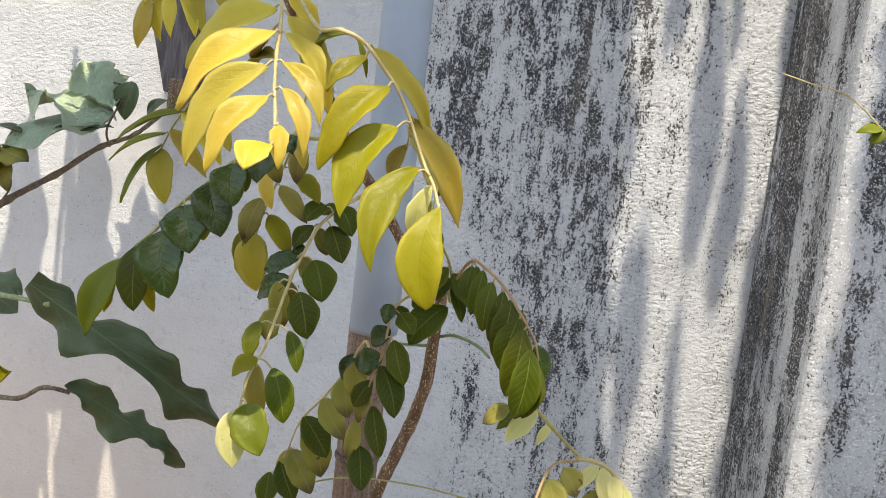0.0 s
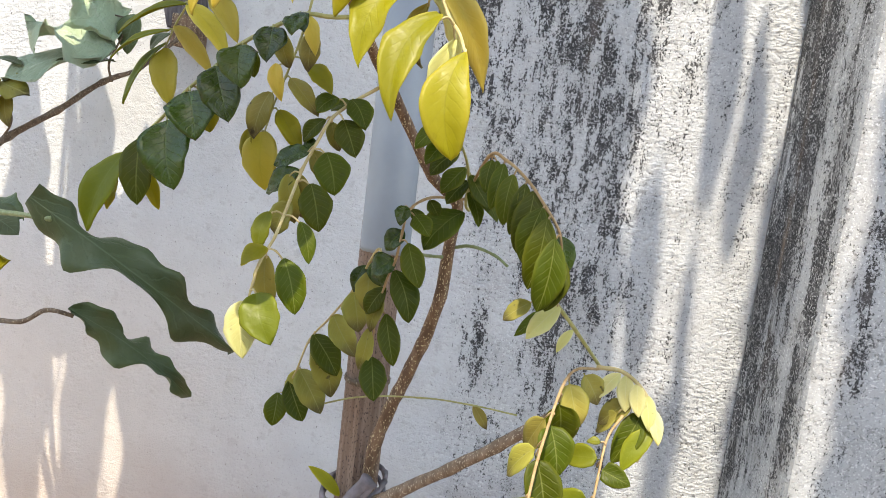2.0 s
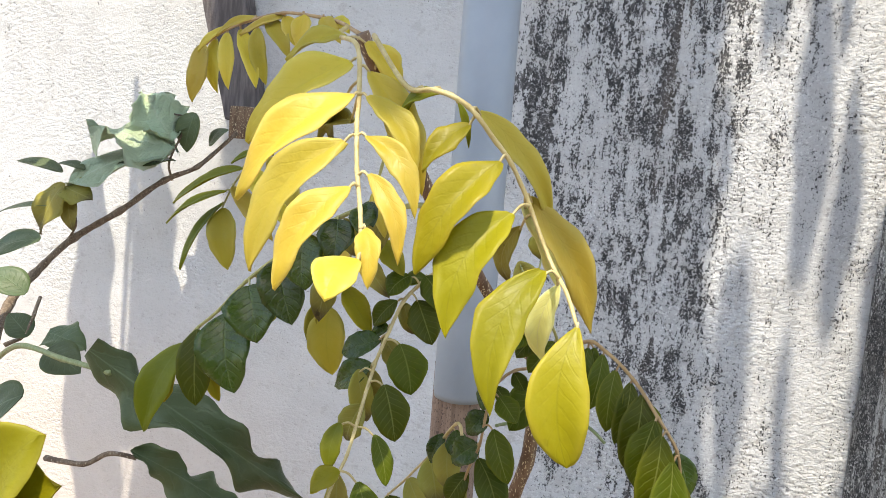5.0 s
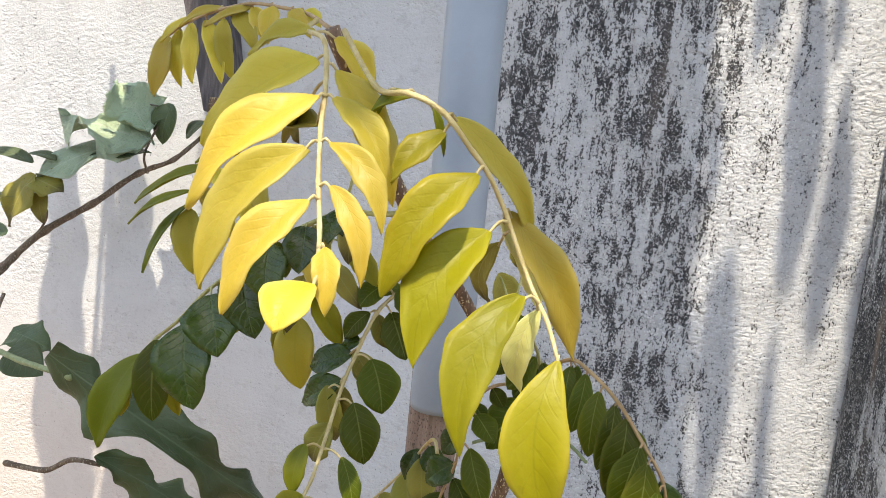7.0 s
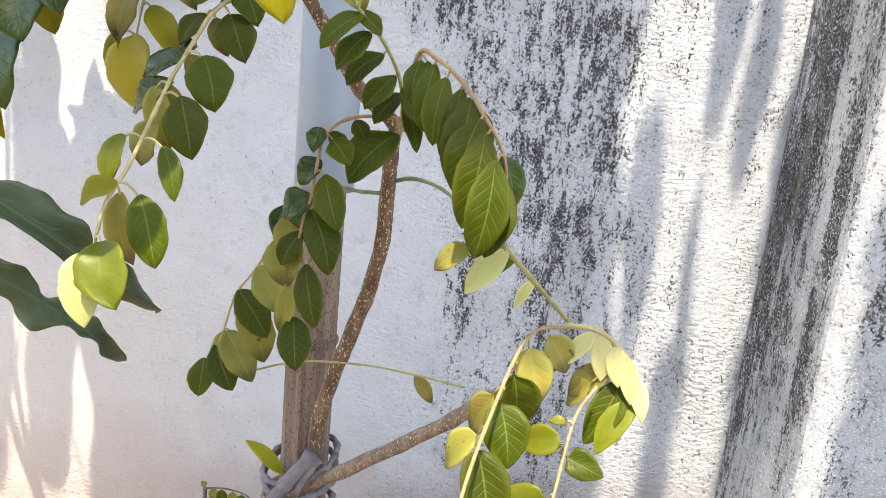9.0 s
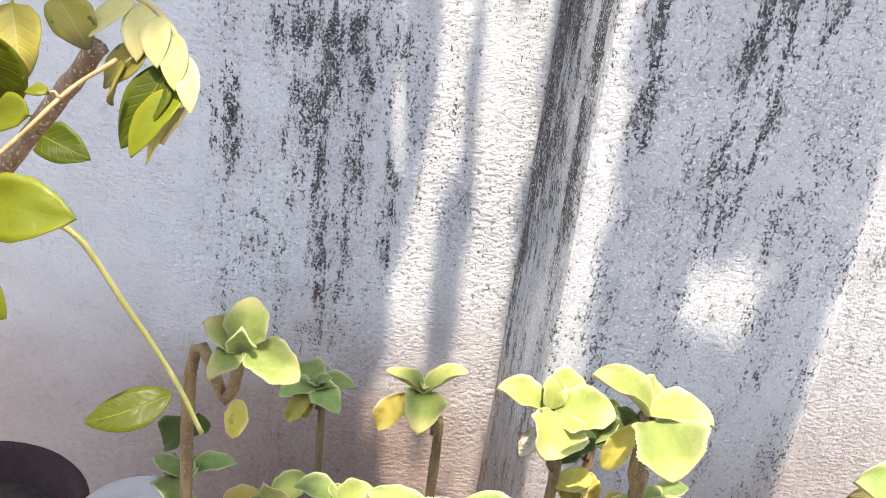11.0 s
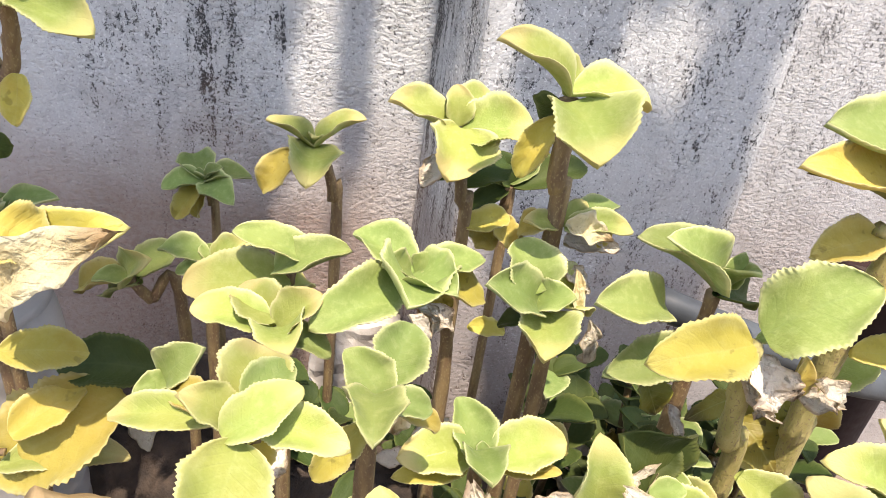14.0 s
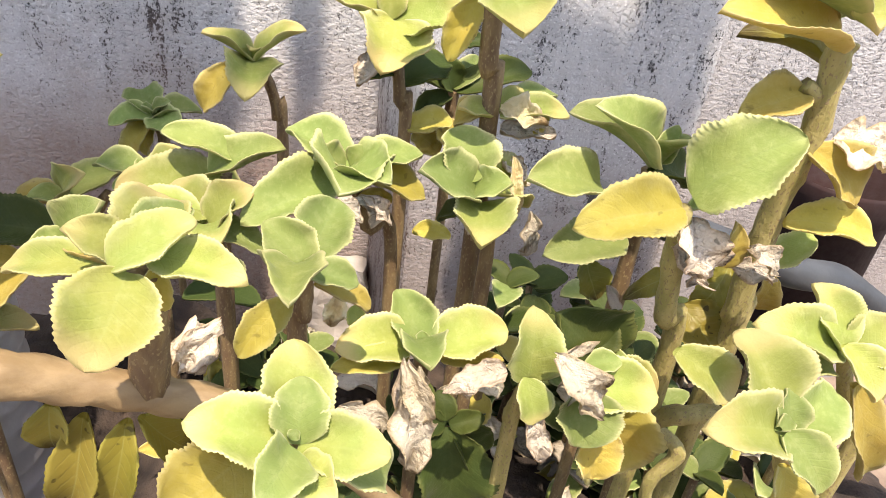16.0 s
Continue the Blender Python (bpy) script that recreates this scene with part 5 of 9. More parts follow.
leaf(frond_stalk, (0.1848, 0.4200, 0.9034), (0.1855, 0.4100, 0.8843), 0.5, "P", 0.6, cup=0.12, arch=0.06, blunt=0.85, full=0.75, name="leaflet")
leaf(frond_stalk, (0.1916, 0.4180, 0.9001), (0.1932, 0.4080, 0.8832), 0.5, "P", 0.6, cup=0.12, arch=0.06, blunt=0.85, full=0.75, name="leaflet")
leaf(frond_stalk, (0.1969, 0.4160, 0.8949), (0.1998, 0.4060, 0.8764), 0.45, "P", 0.6, cup=0.12, arch=0.06, blunt=0.85, full=0.75, name="leaflet")
leaf(frond_stalk, (0.2008, 0.4140, 0.8882), (0.2057, 0.4040, 0.8697), 0.4, "P", 0.6, cup=0.12, arch=0.06, blunt=0.85, full=0.75, name="leaflet")
leaf(frond_stalk, (0.2021, 0.4100, 0.8766), (0.1867, 0.4000, 0.8527), 0.42, "B", 0.6, cup=0.12, arch=0.06, blunt=0.85, full=0.75, stem=0.09, fold=0.14, wave=0.04, crumple=0.06, rows=18, name="leaflet")
leaf(frond_stalk, (0.1962, 0.4150, 0.8849), (0.1815, 0.4050, 0.8544), 0.45, "G", 0.6, cup=0.12, arch=0.06, blunt=0.85, full=0.75, stem=0.09, fold=0.14, wave=0.04, crumple=0.06, rows=18, name="leaflet")
leaf(frond_stalk, (0.1893, 0.4150, 0.8902), (0.1721, 0.4150, 0.8730), 0.55, "O", 0.6, cup=0.12, arch=0.06, blunt=0.85, full=0.75, stem=0.09, fold=0.14, wave=0.04, crumple=0.06, rows=18, name="leaflet")
leaf(frond_stalk, (0.1819, 0.4100, 0.8837), (0.1726, 0.4200, 0.8663), 0.5, "O", 0.5, cup=0.12, arch=0.06, blunt=0.85, full=0.75, stem=0.09, fold=0.14, wave=0.04, crumple=0.06, rows=18, name="leaflet")
leaf(frond_stalk, (0.2010, 0.4100, 0.8701), (0.1886, 0.4100, 0.8485), 0.25, "P", 0.5, cup=0.12, arch=0.06, blunt=0.85, full=0.75, name="leaflet")
tube(frond_stalk, [(0.2002, 0.4135, 0.8861), (0.1982, 0.4143, 0.8867), (0.1962, 0.4150, 0.8849)], 0.0006, 0.00045, RACHIS, "leaf_stalk", sides=5, per=3)
tube(frond_stalk, [(0.1946, 0.4166, 0.8956), (0.1920, 0.4158, 0.8941), (0.1893, 0.4150, 0.8902)], 0.0006, 0.00045, RACHIS, "leaf_stalk", sides=5, per=3)
tube(frond_stalk, [(0.1946, 0.4165, 0.8955), (0.1883, 0.4133, 0.8908), (0.1819, 0.4100, 0.8837)], 0.0006, 0.00045, RACHIS, "leaf_stalk", sides=5, per=3)
leaf(curry, (0.1402, 0.4200, 0.9352), (0.1164, 0.4200, 0.9169), 0.36, "G", 0.6, cup=0.12, arch=0.06, blunt=0.85, full=0.75)
leaf(curry, (0.1501, 0.4200, 0.9259), (0.1424, 0.4200, 0.9108), 0.35, "P", 0.6, cup=0.12, arch=0.06, blunt=0.85, full=0.75)
leaf(curry, (0.2069, 0.3800, 0.7722), (0.1801, 0.3700, 0.7640), 0.5, "G", 0.6, cup=0.12, arch=0.06, blunt=0.85, full=0.75)
leaf(curry, (0.0978, 0.4200, 0.8699), (0.1076, 0.4200, 0.8563), 0.45, "O", 0.6, cup=0.12, arch=0.06, blunt=0.85, full=0.75)
leaf(curry, (-0.0013, 0.5200, 0.7421), (-0.0286, 0.5200, 0.7625), 0.3, "L", 0.5, cup=0.12, arch=0.06, blunt=0.85, full=0.75)
tube(curry, [(-0.0738, 0.5550, 0.6261), (-0.0714, 0.5500, 0.6630), (-0.0705, 0.5500, 0.7006)], 0.0019, 0.0015, TWIG, "twig", label="thin dry side twig")
tube(curry, [(-0.0705, 0.5500, 0.7006), (-0.0511, 0.5450, 0.7063), (-0.0329, 0.5400, 0.7063), (-0.0248, 0.5380, 0.6977)], 0.0007, 0.0004, TWIG, "twig")
leaf(curry, (-0.0614, 0.5480, 0.7033), (-0.0631, 0.5480, 0.6929), 0.8, "O", 0.6, cup=0.12, arch=0.06, blunt=0.85, full=0.75, stem=0.09, fold=0.14, wave=0.04, crumple=0.06, rows=18, name="leaflet")
leaf(curry, (-0.0556, 0.5460, 0.7051), (-0.0549, 0.5460, 0.6900), 0.6, "G", 0.6, cup=0.12, arch=0.06, blunt=0.85, full=0.75, stem=0.09, fold=0.14, wave=0.04, crumple=0.06, rows=18, name="leaflet")
leaf(curry, (-0.0466, 0.5440, 0.7061), (-0.0451, 0.5440, 0.6908), 0.6, "O", 0.6, cup=0.12, arch=0.06, blunt=0.85, full=0.75, stem=0.09, fold=0.14, wave=0.04, crumple=0.06, rows=18, name="leaflet")
leaf(curry, (-0.0386, 0.5420, 0.7062), (-0.0378, 0.5420, 0.6912), 0.6, "G", 0.6, cup=0.12, arch=0.06, blunt=0.85, full=0.75, stem=0.09, fold=0.14, wave=0.04, crumple=0.06, rows=18, name="leaflet")
leaf(curry, (-0.0321, 0.5400, 0.7056), (-0.0282, 0.5400, 0.6954), 0.5, "O", 0.6, cup=0.12, arch=0.06, blunt=0.85, full=0.75, stem=0.09, fold=0.14, wave=0.04, crumple=0.06, rows=18, name="leaflet")
leaf(curry, (-0.0697, 0.5500, 0.7020), (-0.0735, 0.5500, 0.7057), 0.9, "O", 0.6, cup=0.12, arch=0.06, blunt=0.85, full=0.75, stem=0.09, fold=0.14, wave=0.04, crumple=0.06, rows=18, name="leaflet")

shrub = thing("shrub", (-0.4222, 0.6000, 0.0000), "broad-leaved shrub with dark wavy leaves on brown twigs", "shrub")
tube(shrub, [(-0.5260, 0.6600, 0.7017), (-0.5173, 0.6800, 0.8577), (-0.6041, 0.8000, 0.8868), (-0.6207, 0.8600, 0.9159), (-0.5820, 0.8850, 0.9649), (-0.5187, 0.8900, 1.0059), (-0.4573, 0.8950, 1.0518), (-0.4125, 0.9000, 1.0736), (-0.3696, 0.9200, 1.1211)], 0.0066, 0.0024, TWIG, "branch", knots=0.16)
tube(shrub, [(-0.4981, 0.6600, 0.8595), (-0.3831, 0.5700, 0.9183), (-0.3058, 0.5300, 0.9273), (-0.2413, 0.5000, 0.9330)], 0.0026, 0.002, PETIOLE, "petiole")
tube(shrub, [(-0.3536, 0.5700, 0.8219), (-0.3081, 0.5600, 0.8280), (-0.2817, 0.5550, 0.8434), (-0.2611, 0.5630, 0.8396)], 0.0024, 0.0018, TWIG, "twig")
tube(shrub, [(-0.4408, 0.6200, 0.9001), (-0.4193, 0.6200, 0.9137), (-0.4204, 0.6400, 0.9453)], 0.0022, 0.0016, TWIG, "twig")
tube(shrub, [(-0.4451, 0.8950, 1.0527), (-0.4468, 0.8900, 1.0781), (-0.4307, 0.9000, 1.1303), (-0.4553, 0.9000, 1.1396)], 0.0016, 0.001, TWIG, "twig")
tube(shrub, [(-0.5906, 0.8850, 0.9618), (-0.5662, 0.8700, 0.9916), (-0.5797, 0.8600, 1.0350)], 0.0014, 0.001, TWIG, "twig")
tube(shrub, [(-0.5918, 0.7500, 1.7476), (-0.6048, 0.7400, 1.1170), (-0.5173, 0.6800, 0.8577), (-0.5260, 0.6600, 0.7017)], 0.004, 0.007, TWIG, "stem")
leaf(shrub, (-0.2593, 0.5000, 0.9474), (-0.1119, 0.5600, 0.8317), 0.17, "W", 0.62, wave=1.05, cup=0.1, thick=0.0016, rows=40, blunt=0.7, full=0.6)
leaf(shrub, (-0.2667, 0.5630, 0.8452), (-0.1799, 0.6230, 0.7577), 0.2, "W", 0.6, wave=1.0, cup=0.1, thick=0.0016, rows=36)
leaf(shrub, (-0.3537, 0.5700, 0.9177), (-0.3206, 0.5700, 0.9021), 0.9, "W", 0.6)
leaf(shrub, (-0.4394, 0.8900, 1.0953), (-0.5492, 0.8700, 1.1063), 0.85, "S", 0.5, cup=0.2, wave=0.55, teeth=0.16, rows=22, crumple=0.25)
leaf(shrub, (-0.4437, 0.8900, 1.1036), (-0.4900, 0.8900, 1.1654), 0.9, "S", 0.4, cup=0.2, wave=0.55, teeth=0.14, rows=22, crumple=0.25)
leaf(shrub, (-0.4388, 0.8900, 1.0787), (-0.5219, 0.8700, 1.0613), 0.5, "W", 0.3, cup=0.15, wave=0.2)
leaf(shrub, (-0.4473, 0.8900, 1.0926), (-0.5714, 0.8600, 1.0357), 0.5, "S", 0.5, cup=0.15, wave=0.2)
leaf(shrub, (-0.4192, 0.9000, 1.1418), (-0.4293, 0.9000, 1.0905), 0.8, "W", 0.5, cup=0.15)
leaf(shrub, (-0.4035, 0.9100, 1.1037), (-0.3763, 0.9100, 1.1236), 1.0, "W", 0.5, cup=0.15)
leaf(shrub, (-0.4207, 0.9100, 1.1317), (-0.4607, 0.9100, 1.1108), 0.8, "W", 0.5, cup=0.15)
leaf(shrub, (-0.5756, 0.8600, 1.0390), (-0.6040, 0.8500, 0.9710), 0.6, "O", 0.7, cup=0.15, wave=0.2)
leaf(shrub, (-0.5755, 0.8600, 1.0353), (-0.5263, 0.8500, 1.0216), 0.7, "O", 0.7, cup=0.15, wave=0.2)
leaf(shrub, (-0.5710, 0.8650, 1.0210), (-0.5581, 0.8550, 0.9786), 0.5, "O", 0.7, cup=0.15)
leaf(shrub, (-0.5800, 0.8600, 1.0532), (-0.6475, 0.8600, 1.0627), 0.35, "W", 0.4, cup=0.15)
leaf(shrub, (-0.5470, 0.8600, 1.0593), (-0.5884, 0.8600, 1.0634), 0.4, "W", 0.4, cup=0.15)
leaf(shrub, (-0.3949, 0.6200, 0.9167), (-0.3481, 0.6100, 0.9090), 0.75, "W", 0.5, cup=0.15, wave=0.2)
leaf(shrub, (-0.4162, 0.6200, 0.9114), (-0.4379, 0.6200, 0.9305), 0.9, "W", 0.5, cup=0.15)
leaf(shrub, (-0.5174, 0.7500, 0.9810), (-0.5847, 0.7500, 0.9580), 0.6, "W", 0.5, cup=0.15)
leaf(shrub, (-0.4908, 0.7000, 0.9303), (-0.5366, 0.7000, 0.9499), 0.7, "W", 0.5, cup=0.15)
leaf(shrub, (-0.3593, 0.5500, 0.8837), (-0.3978, 0.5500, 0.8584), 1.0, "W", 0.5, cup=0.15)
leaf(shrub, (-0.5793, 0.8600, 1.0094), (-0.6818, 0.8600, 0.9893), 0.2, "W", 0.3, cup=0.15)
leaf(shrub, (-0.2033, 0.3400, 0.9133), (-0.1531, 0.3300, 0.9628), 0.95, "L", 0.8, cup=0.15, wave=0.12)
leaf(shrub, (-0.1902, 0.3400, 0.8978), (-0.1408, 0.3300, 0.9402), 0.9, "L", 0.8, cup=0.15, wave=0.12)
# unseen leaves added high on the shrub to cast tongue-shaped shade on the wall
for _x, _y, _z, _w in ((-0.655, 0.62, 1.5, 0.085), (-0.558, 0.6, 1.56, 0.09), (-0.468, 0.61, 1.44, 0.075)):
    leaf(shrub, (_x - 0.01, _y - 0.13, _z - 0.02), (_x, _y + 0.2, _z), _w / 0.33, "W", 0.0, wave=0.5, cup=0.1, thick=0.0016, rows=30, full=0.45)
    tube(shrub, [(_x - 0.01, _y - 0.13, _z - 0.02), (-0.59, 0.6, 1.62), (-0.592, 0.75, 1.74)], 0.0018, 0.003, PETIOLE, "petiole")

vine = thing("vine", (0.3443, 0.5000, 1.1300), "thin pale vine with a small bright green leaf", "vine")
tube(vine, [(0.2821, 0.5200, 1.1658), (0.3002, 0.5100, 1.1585), (0.3192, 0.5000, 1.1516), (0.3395, 0.4900, 1.1314), (0.3681, 0.4800, 1.0971)], 0.0004, 0.0006, RACHIS, "stem")
leaf(vine, (0.3401, 0.4900, 1.1314), (0.3244, 0.4900, 1.1272), 0.6, "B", 0.6, cup=0.1, teeth=0.1)
leaf(vine, (0.3413, 0.4900, 1.1308), (0.3344, 0.4900, 1.1198), 0.7, "B", 0.6, cup=0.1, teeth=0.1)

m1 = thing("mint_shoot", (0.3186, 0.6800, 0.6005), "lime green mint shoot with spread leaves on a brown stem", "herb", "mint shoots")
tube(m1, [(0.3193, 0.6850, 0.5970), (0.3278, 0.6880, 0.5821), (0.3329, 0.6900, 0.5557), (0.3366, 0.6920, 0.5181), (0.3366, 0.7120, -0.02)], 0.0035, 0.0045, MINT_STEM, "stem")
leaf(m1, (0.3179, 0.6800, 0.6013), (0.2841, 0.6800, 0.6193), 0.493, "l", 0.2, cup=0.72, arch=0.1, teeth=0.055, wave=0.12, thick=0.003, rows=40, cols=10, blunt=0.85, full=0.55)
leaf(m1, (0.3190, 0.6800, 0.6013), (0.3528, 0.6800, 0.6254), 0.493, "l", 0.2, cup=0.72, arch=0.1, teeth=0.055, wave=0.12, thick=0.003, rows=40, cols=10, blunt=0.85, full=0.55)
leaf(m1, (0.3171, 0.6800, 0.5996), (0.3138, 0.6400, 0.5878), 0.918, "l", 0.75, cup=0.72, arch=0.1, teeth=0.055, wave=0.12, thick=0.003, rows=40, cols=10, blunt=0.85, full=0.55)
leaf(m1, (0.3082, 0.6800, 0.5967), (0.2823, 0.6800, 0.5623), 0.56, "y", 0.5, cup=0.72, arch=0.1, teeth=0.055, wave=0.12, thick=0.003, rows=40, cols=10, blunt=0.85, full=0.55, crumple=0.12)
leaf(m1, (0.3171, 0.6800, 0.6020), (0.3163, 0.6700, 0.6128), 0.784, "l", 0.4, cup=0.72, arch=0.1, teeth=0.055, wave=0.12, thick=0.003, rows=40, cols=10, blunt=0.85, full=0.55)
leaf(m1, (0.3198, 0.6800, 0.6022), (0.3251, 0.6900, 0.6079), 0.672, "l", 0.3, cup=0.72, arch=0.1, teeth=0.055, wave=0.12, thick=0.003, rows=40, cols=10, blunt=0.85, full=0.55)

m2 = thing("mint_shoot", (0.2075, 0.8570, 0.4869), "dull green mint shoot in shade near the wall", "herb", "mint shoots")
tube(m2, [(0.2096, 0.8580, 0.4838), (0.2137, 0.8600, 0.4597), (0.2170, 0.8620, 0.4283), (0.2170, 0.8820, -0.02)], 0.0035, 0.0045, MINT_STEM, "stem")
leaf(m2, (0.2074, 0.8570, 0.4864), (0.1693, 0.8470, 0.4794), 0.672, "g", 0.4, cup=0.72, arch=0.1, teeth=0.055, wave=0.12, thick=0.003, rows=40, cols=10, blunt=0.85, full=0.55)
leaf(m2, (0.2075, 0.8570, 0.4875), (0.1919, 0.8870, 0.5008), 1.008, "g", 0.3, cup=0.72, arch=0.1, teeth=0.055, wave=0.12, thick=0.003, rows=40, cols=10, blunt=0.85, full=0.55)
leaf(m2, (0.2086, 0.8570, 0.4876), (0.2534, 0.8570, 0.4921), 0.56, "g", 0.3, cup=0.72, arch=0.1, teeth=0.055, wave=0.12, thick=0.003, rows=40, cols=10, blunt=0.85, full=0.55)
leaf(m2, (0.2098, 0.8570, 0.4842), (0.2396, 0.8270, 0.4778), 0.784, "g", 0.5, cup=0.72, arch=0.1, teeth=0.055, wave=0.12, thick=0.003, rows=40, cols=10, blunt=0.85, full=0.55)
leaf(m2, (0.2045, 0.8570, 0.4828), (0.1806, 0.8470, 0.4474), 0.56, "y", 0.5, cup=0.72, arch=0.1, teeth=0.055, wave=0.12, thick=0.003, rows=40, cols=10, blunt=0.85, full=0.55, crumple=0.12)
leaf(m2, (0.2078, 0.8570, 0.4898), (0.2258, 0.8570, 0.5020), 0.672, "g", 0.3, cup=0.72, arch=0.1, teeth=0.055, wave=0.12, thick=0.003, rows=40, cols=10, blunt=0.85, full=0.55)
leaf(m2, (0.2067, 0.8570, 0.4898), (0.2006, 0.8470, 0.5000), 0.784, "g", 0.4, cup=0.72, arch=0.1, teeth=0.055, wave=0.12, thick=0.003, rows=40, cols=10, blunt=0.85, full=0.55)
leaf(m2, (0.2069, 0.8570, 0.4812), (0.1968, 0.8670, 0.4408), 0.56, "y", 0.5, cup=0.72, arch=0.1, teeth=0.055, wave=0.12, thick=0.003, rows=40, cols=10, blunt=0.85, full=0.55, crumple=0.12)

m3 = thing("mint_shoot", (0.2039, 0.6150, 0.5259), "small mint shoot with rounded green leaves", "herb", "mint shoots")
tube(m3, [(0.2032, 0.6160, 0.5237), (0.2134, 0.6200, 0.5057), (0.2329, 0.6300, 0.4777), (0.2329, 0.6500, -0.02)], 0.0035, 0.0045, MINT_STEM, "stem")
leaf(m3, (0.2032, 0.6150, 0.5258), (0.1825, 0.6050, 0.5289), 0.616, "g", 0.4, cup=0.72, arch=0.1, teeth=0.055, wave=0.12, thick=0.003, rows=40, cols=10, blunt=0.85, full=0.55)
leaf(m3, (0.2040, 0.6150, 0.5267), (0.2217, 0.5950, 0.5529), 0.694, "l", 0.6, cup=0.72, arch=0.1, teeth=0.055, wave=0.12, thick=0.003, rows=40, cols=10, blunt=0.85, full=0.55)
leaf(m3, (0.2071, 0.6150, 0.5251), (0.2303, 0.6450, 0.5296), 0.672, "g", 0.4, cup=0.72, arch=0.1, teeth=0.055, wave=0.12, thick=0.003, rows=40, cols=10, blunt=0.85, full=0.55)
leaf(m3, (0.2102, 0.6150, 0.5232), (0.1813, 0.6350, 0.4957), 0.56, "g", 0.4, cup=0.72, arch=0.1, teeth=0.055, wave=0.12, thick=0.003, rows=40, cols=10, blunt=0.85, full=0.55)
leaf(m3, (0.2037, 0.6150, 0.5250), (0.1623, 0.6350, 0.4983), 0.448, "y", 0.4, cup=0.72, arch=0.1, teeth=0.055, wave=0.12, thick=0.003, rows=40, cols=10, blunt=0.85, full=0.55, crumple=0.12)

m3b = thing("mint_shoot", (0.2588, 0.6000, 0.5495), "mint shoot with limp green leaves", "herb", "mint shoots")
tube(m3b, [(0.2582, 0.6020, 0.5469), (0.2563, 0.6100, 0.5250), (0.2541, 0.6200, 0.4842), (0.2541, 0.6400, -0.02)], 0.0035, 0.0045, MINT_STEM, "stem")
leaf(m3b, (0.2578, 0.6000, 0.5495), (0.2238, 0.6100, 0.5513), 0.56, "g", 0.35, cup=0.72, arch=0.1, teeth=0.055, wave=0.12, thick=0.003, rows=40, cols=10, blunt=0.85, full=0.55)
leaf(m3b, (0.2598, 0.6000, 0.5495), (0.2843, 0.5900, 0.5703), 0.616, "l", 0.4, cup=0.72, arch=0.1, teeth=0.055, wave=0.12, thick=0.003, rows=40, cols=10, blunt=0.85, full=0.55)
leaf(m3b, (0.2576, 0.6000, 0.5471), (0.2362, 0.6000, 0.5398), 0.56, "g", 0.4, cup=0.72, arch=0.1, teeth=0.055, wave=0.12, thick=0.003, rows=40, cols=10, blunt=0.85, full=0.55)
leaf(m3b, (0.2604, 0.6000, 0.5480), (0.2844, 0.6100, 0.5503), 0.56, "g", 0.4, cup=0.72, arch=0.1, teeth=0.055, wave=0.12, thick=0.003, rows=40, cols=10, blunt=0.85, full=0.55)
leaf(m3b, (0.2579, 0.6000, 0.5502), (0.2526, 0.6100, 0.5562), 0.896, "g", 0.3, cup=0.72, arch=0.1, teeth=0.055, wave=0.12, thick=0.003, rows=40, cols=10, blunt=0.85, full=0.55)

m4 = thing("mint_shoot", (0.3133, 0.5450, 0.5822), "mint shoot with pale mined streaks on its leaves", "herb", "mint shoots")
tube(m4, [(0.3110, 0.5500, 0.5763), (0.3075, 0.5550, 0.5482), (0.3065, 0.5600, 0.5054), (0.3065, 0.5800, -0.02)], 0.0035, 0.0045, MINT_STEM, "stem")
leaf(m4, (0.3210, 0.5450, 0.5876), (0.2797, 0.5450, 0.6026), 0.47, "g", 0.4, cup=0.72, arch=0.1, teeth=0.055, wave=0.12, thick=0.003, rows=40, cols=10, blunt=0.85, full=0.55)
leaf(m4, (0.3027, 0.5450, 0.5784), (0.3441, 0.5350, 0.6006), 0.515, "g", 0.35, cup=0.72, arch=0.1, teeth=0.055, wave=0.12, thick=0.003, rows=40, cols=10, blunt=0.85, full=0.55)
leaf(m4, (0.3112, 0.5450, 0.5700), (0.2502, 0.5550, 0.5595), 0.56, "l", 0.4, cup=0.72, arch=0.1, teeth=0.055, wave=0.12, thick=0.003, rows=40, cols=10, blunt=0.85, full=0.55)
leaf(m4, (0.3064, 0.5450, 0.5645), (0.2918, 0.5650, 0.5683), 0.784, "l", 0.4, cup=0.72, arch=0.1, teeth=0.055, wave=0.12, thick=0.003, rows=40, cols=10, blunt=0.85, full=0.55)
leaf(m4, (0.3050, 0.5450, 0.5663), (0.3215, 0.5650, 0.5583), 0.784, "l", 0.4, cup=0.72, arch=0.1, teeth=0.055, wave=0.12, thick=0.003, rows=40, cols=10, blunt=0.85, full=0.55)

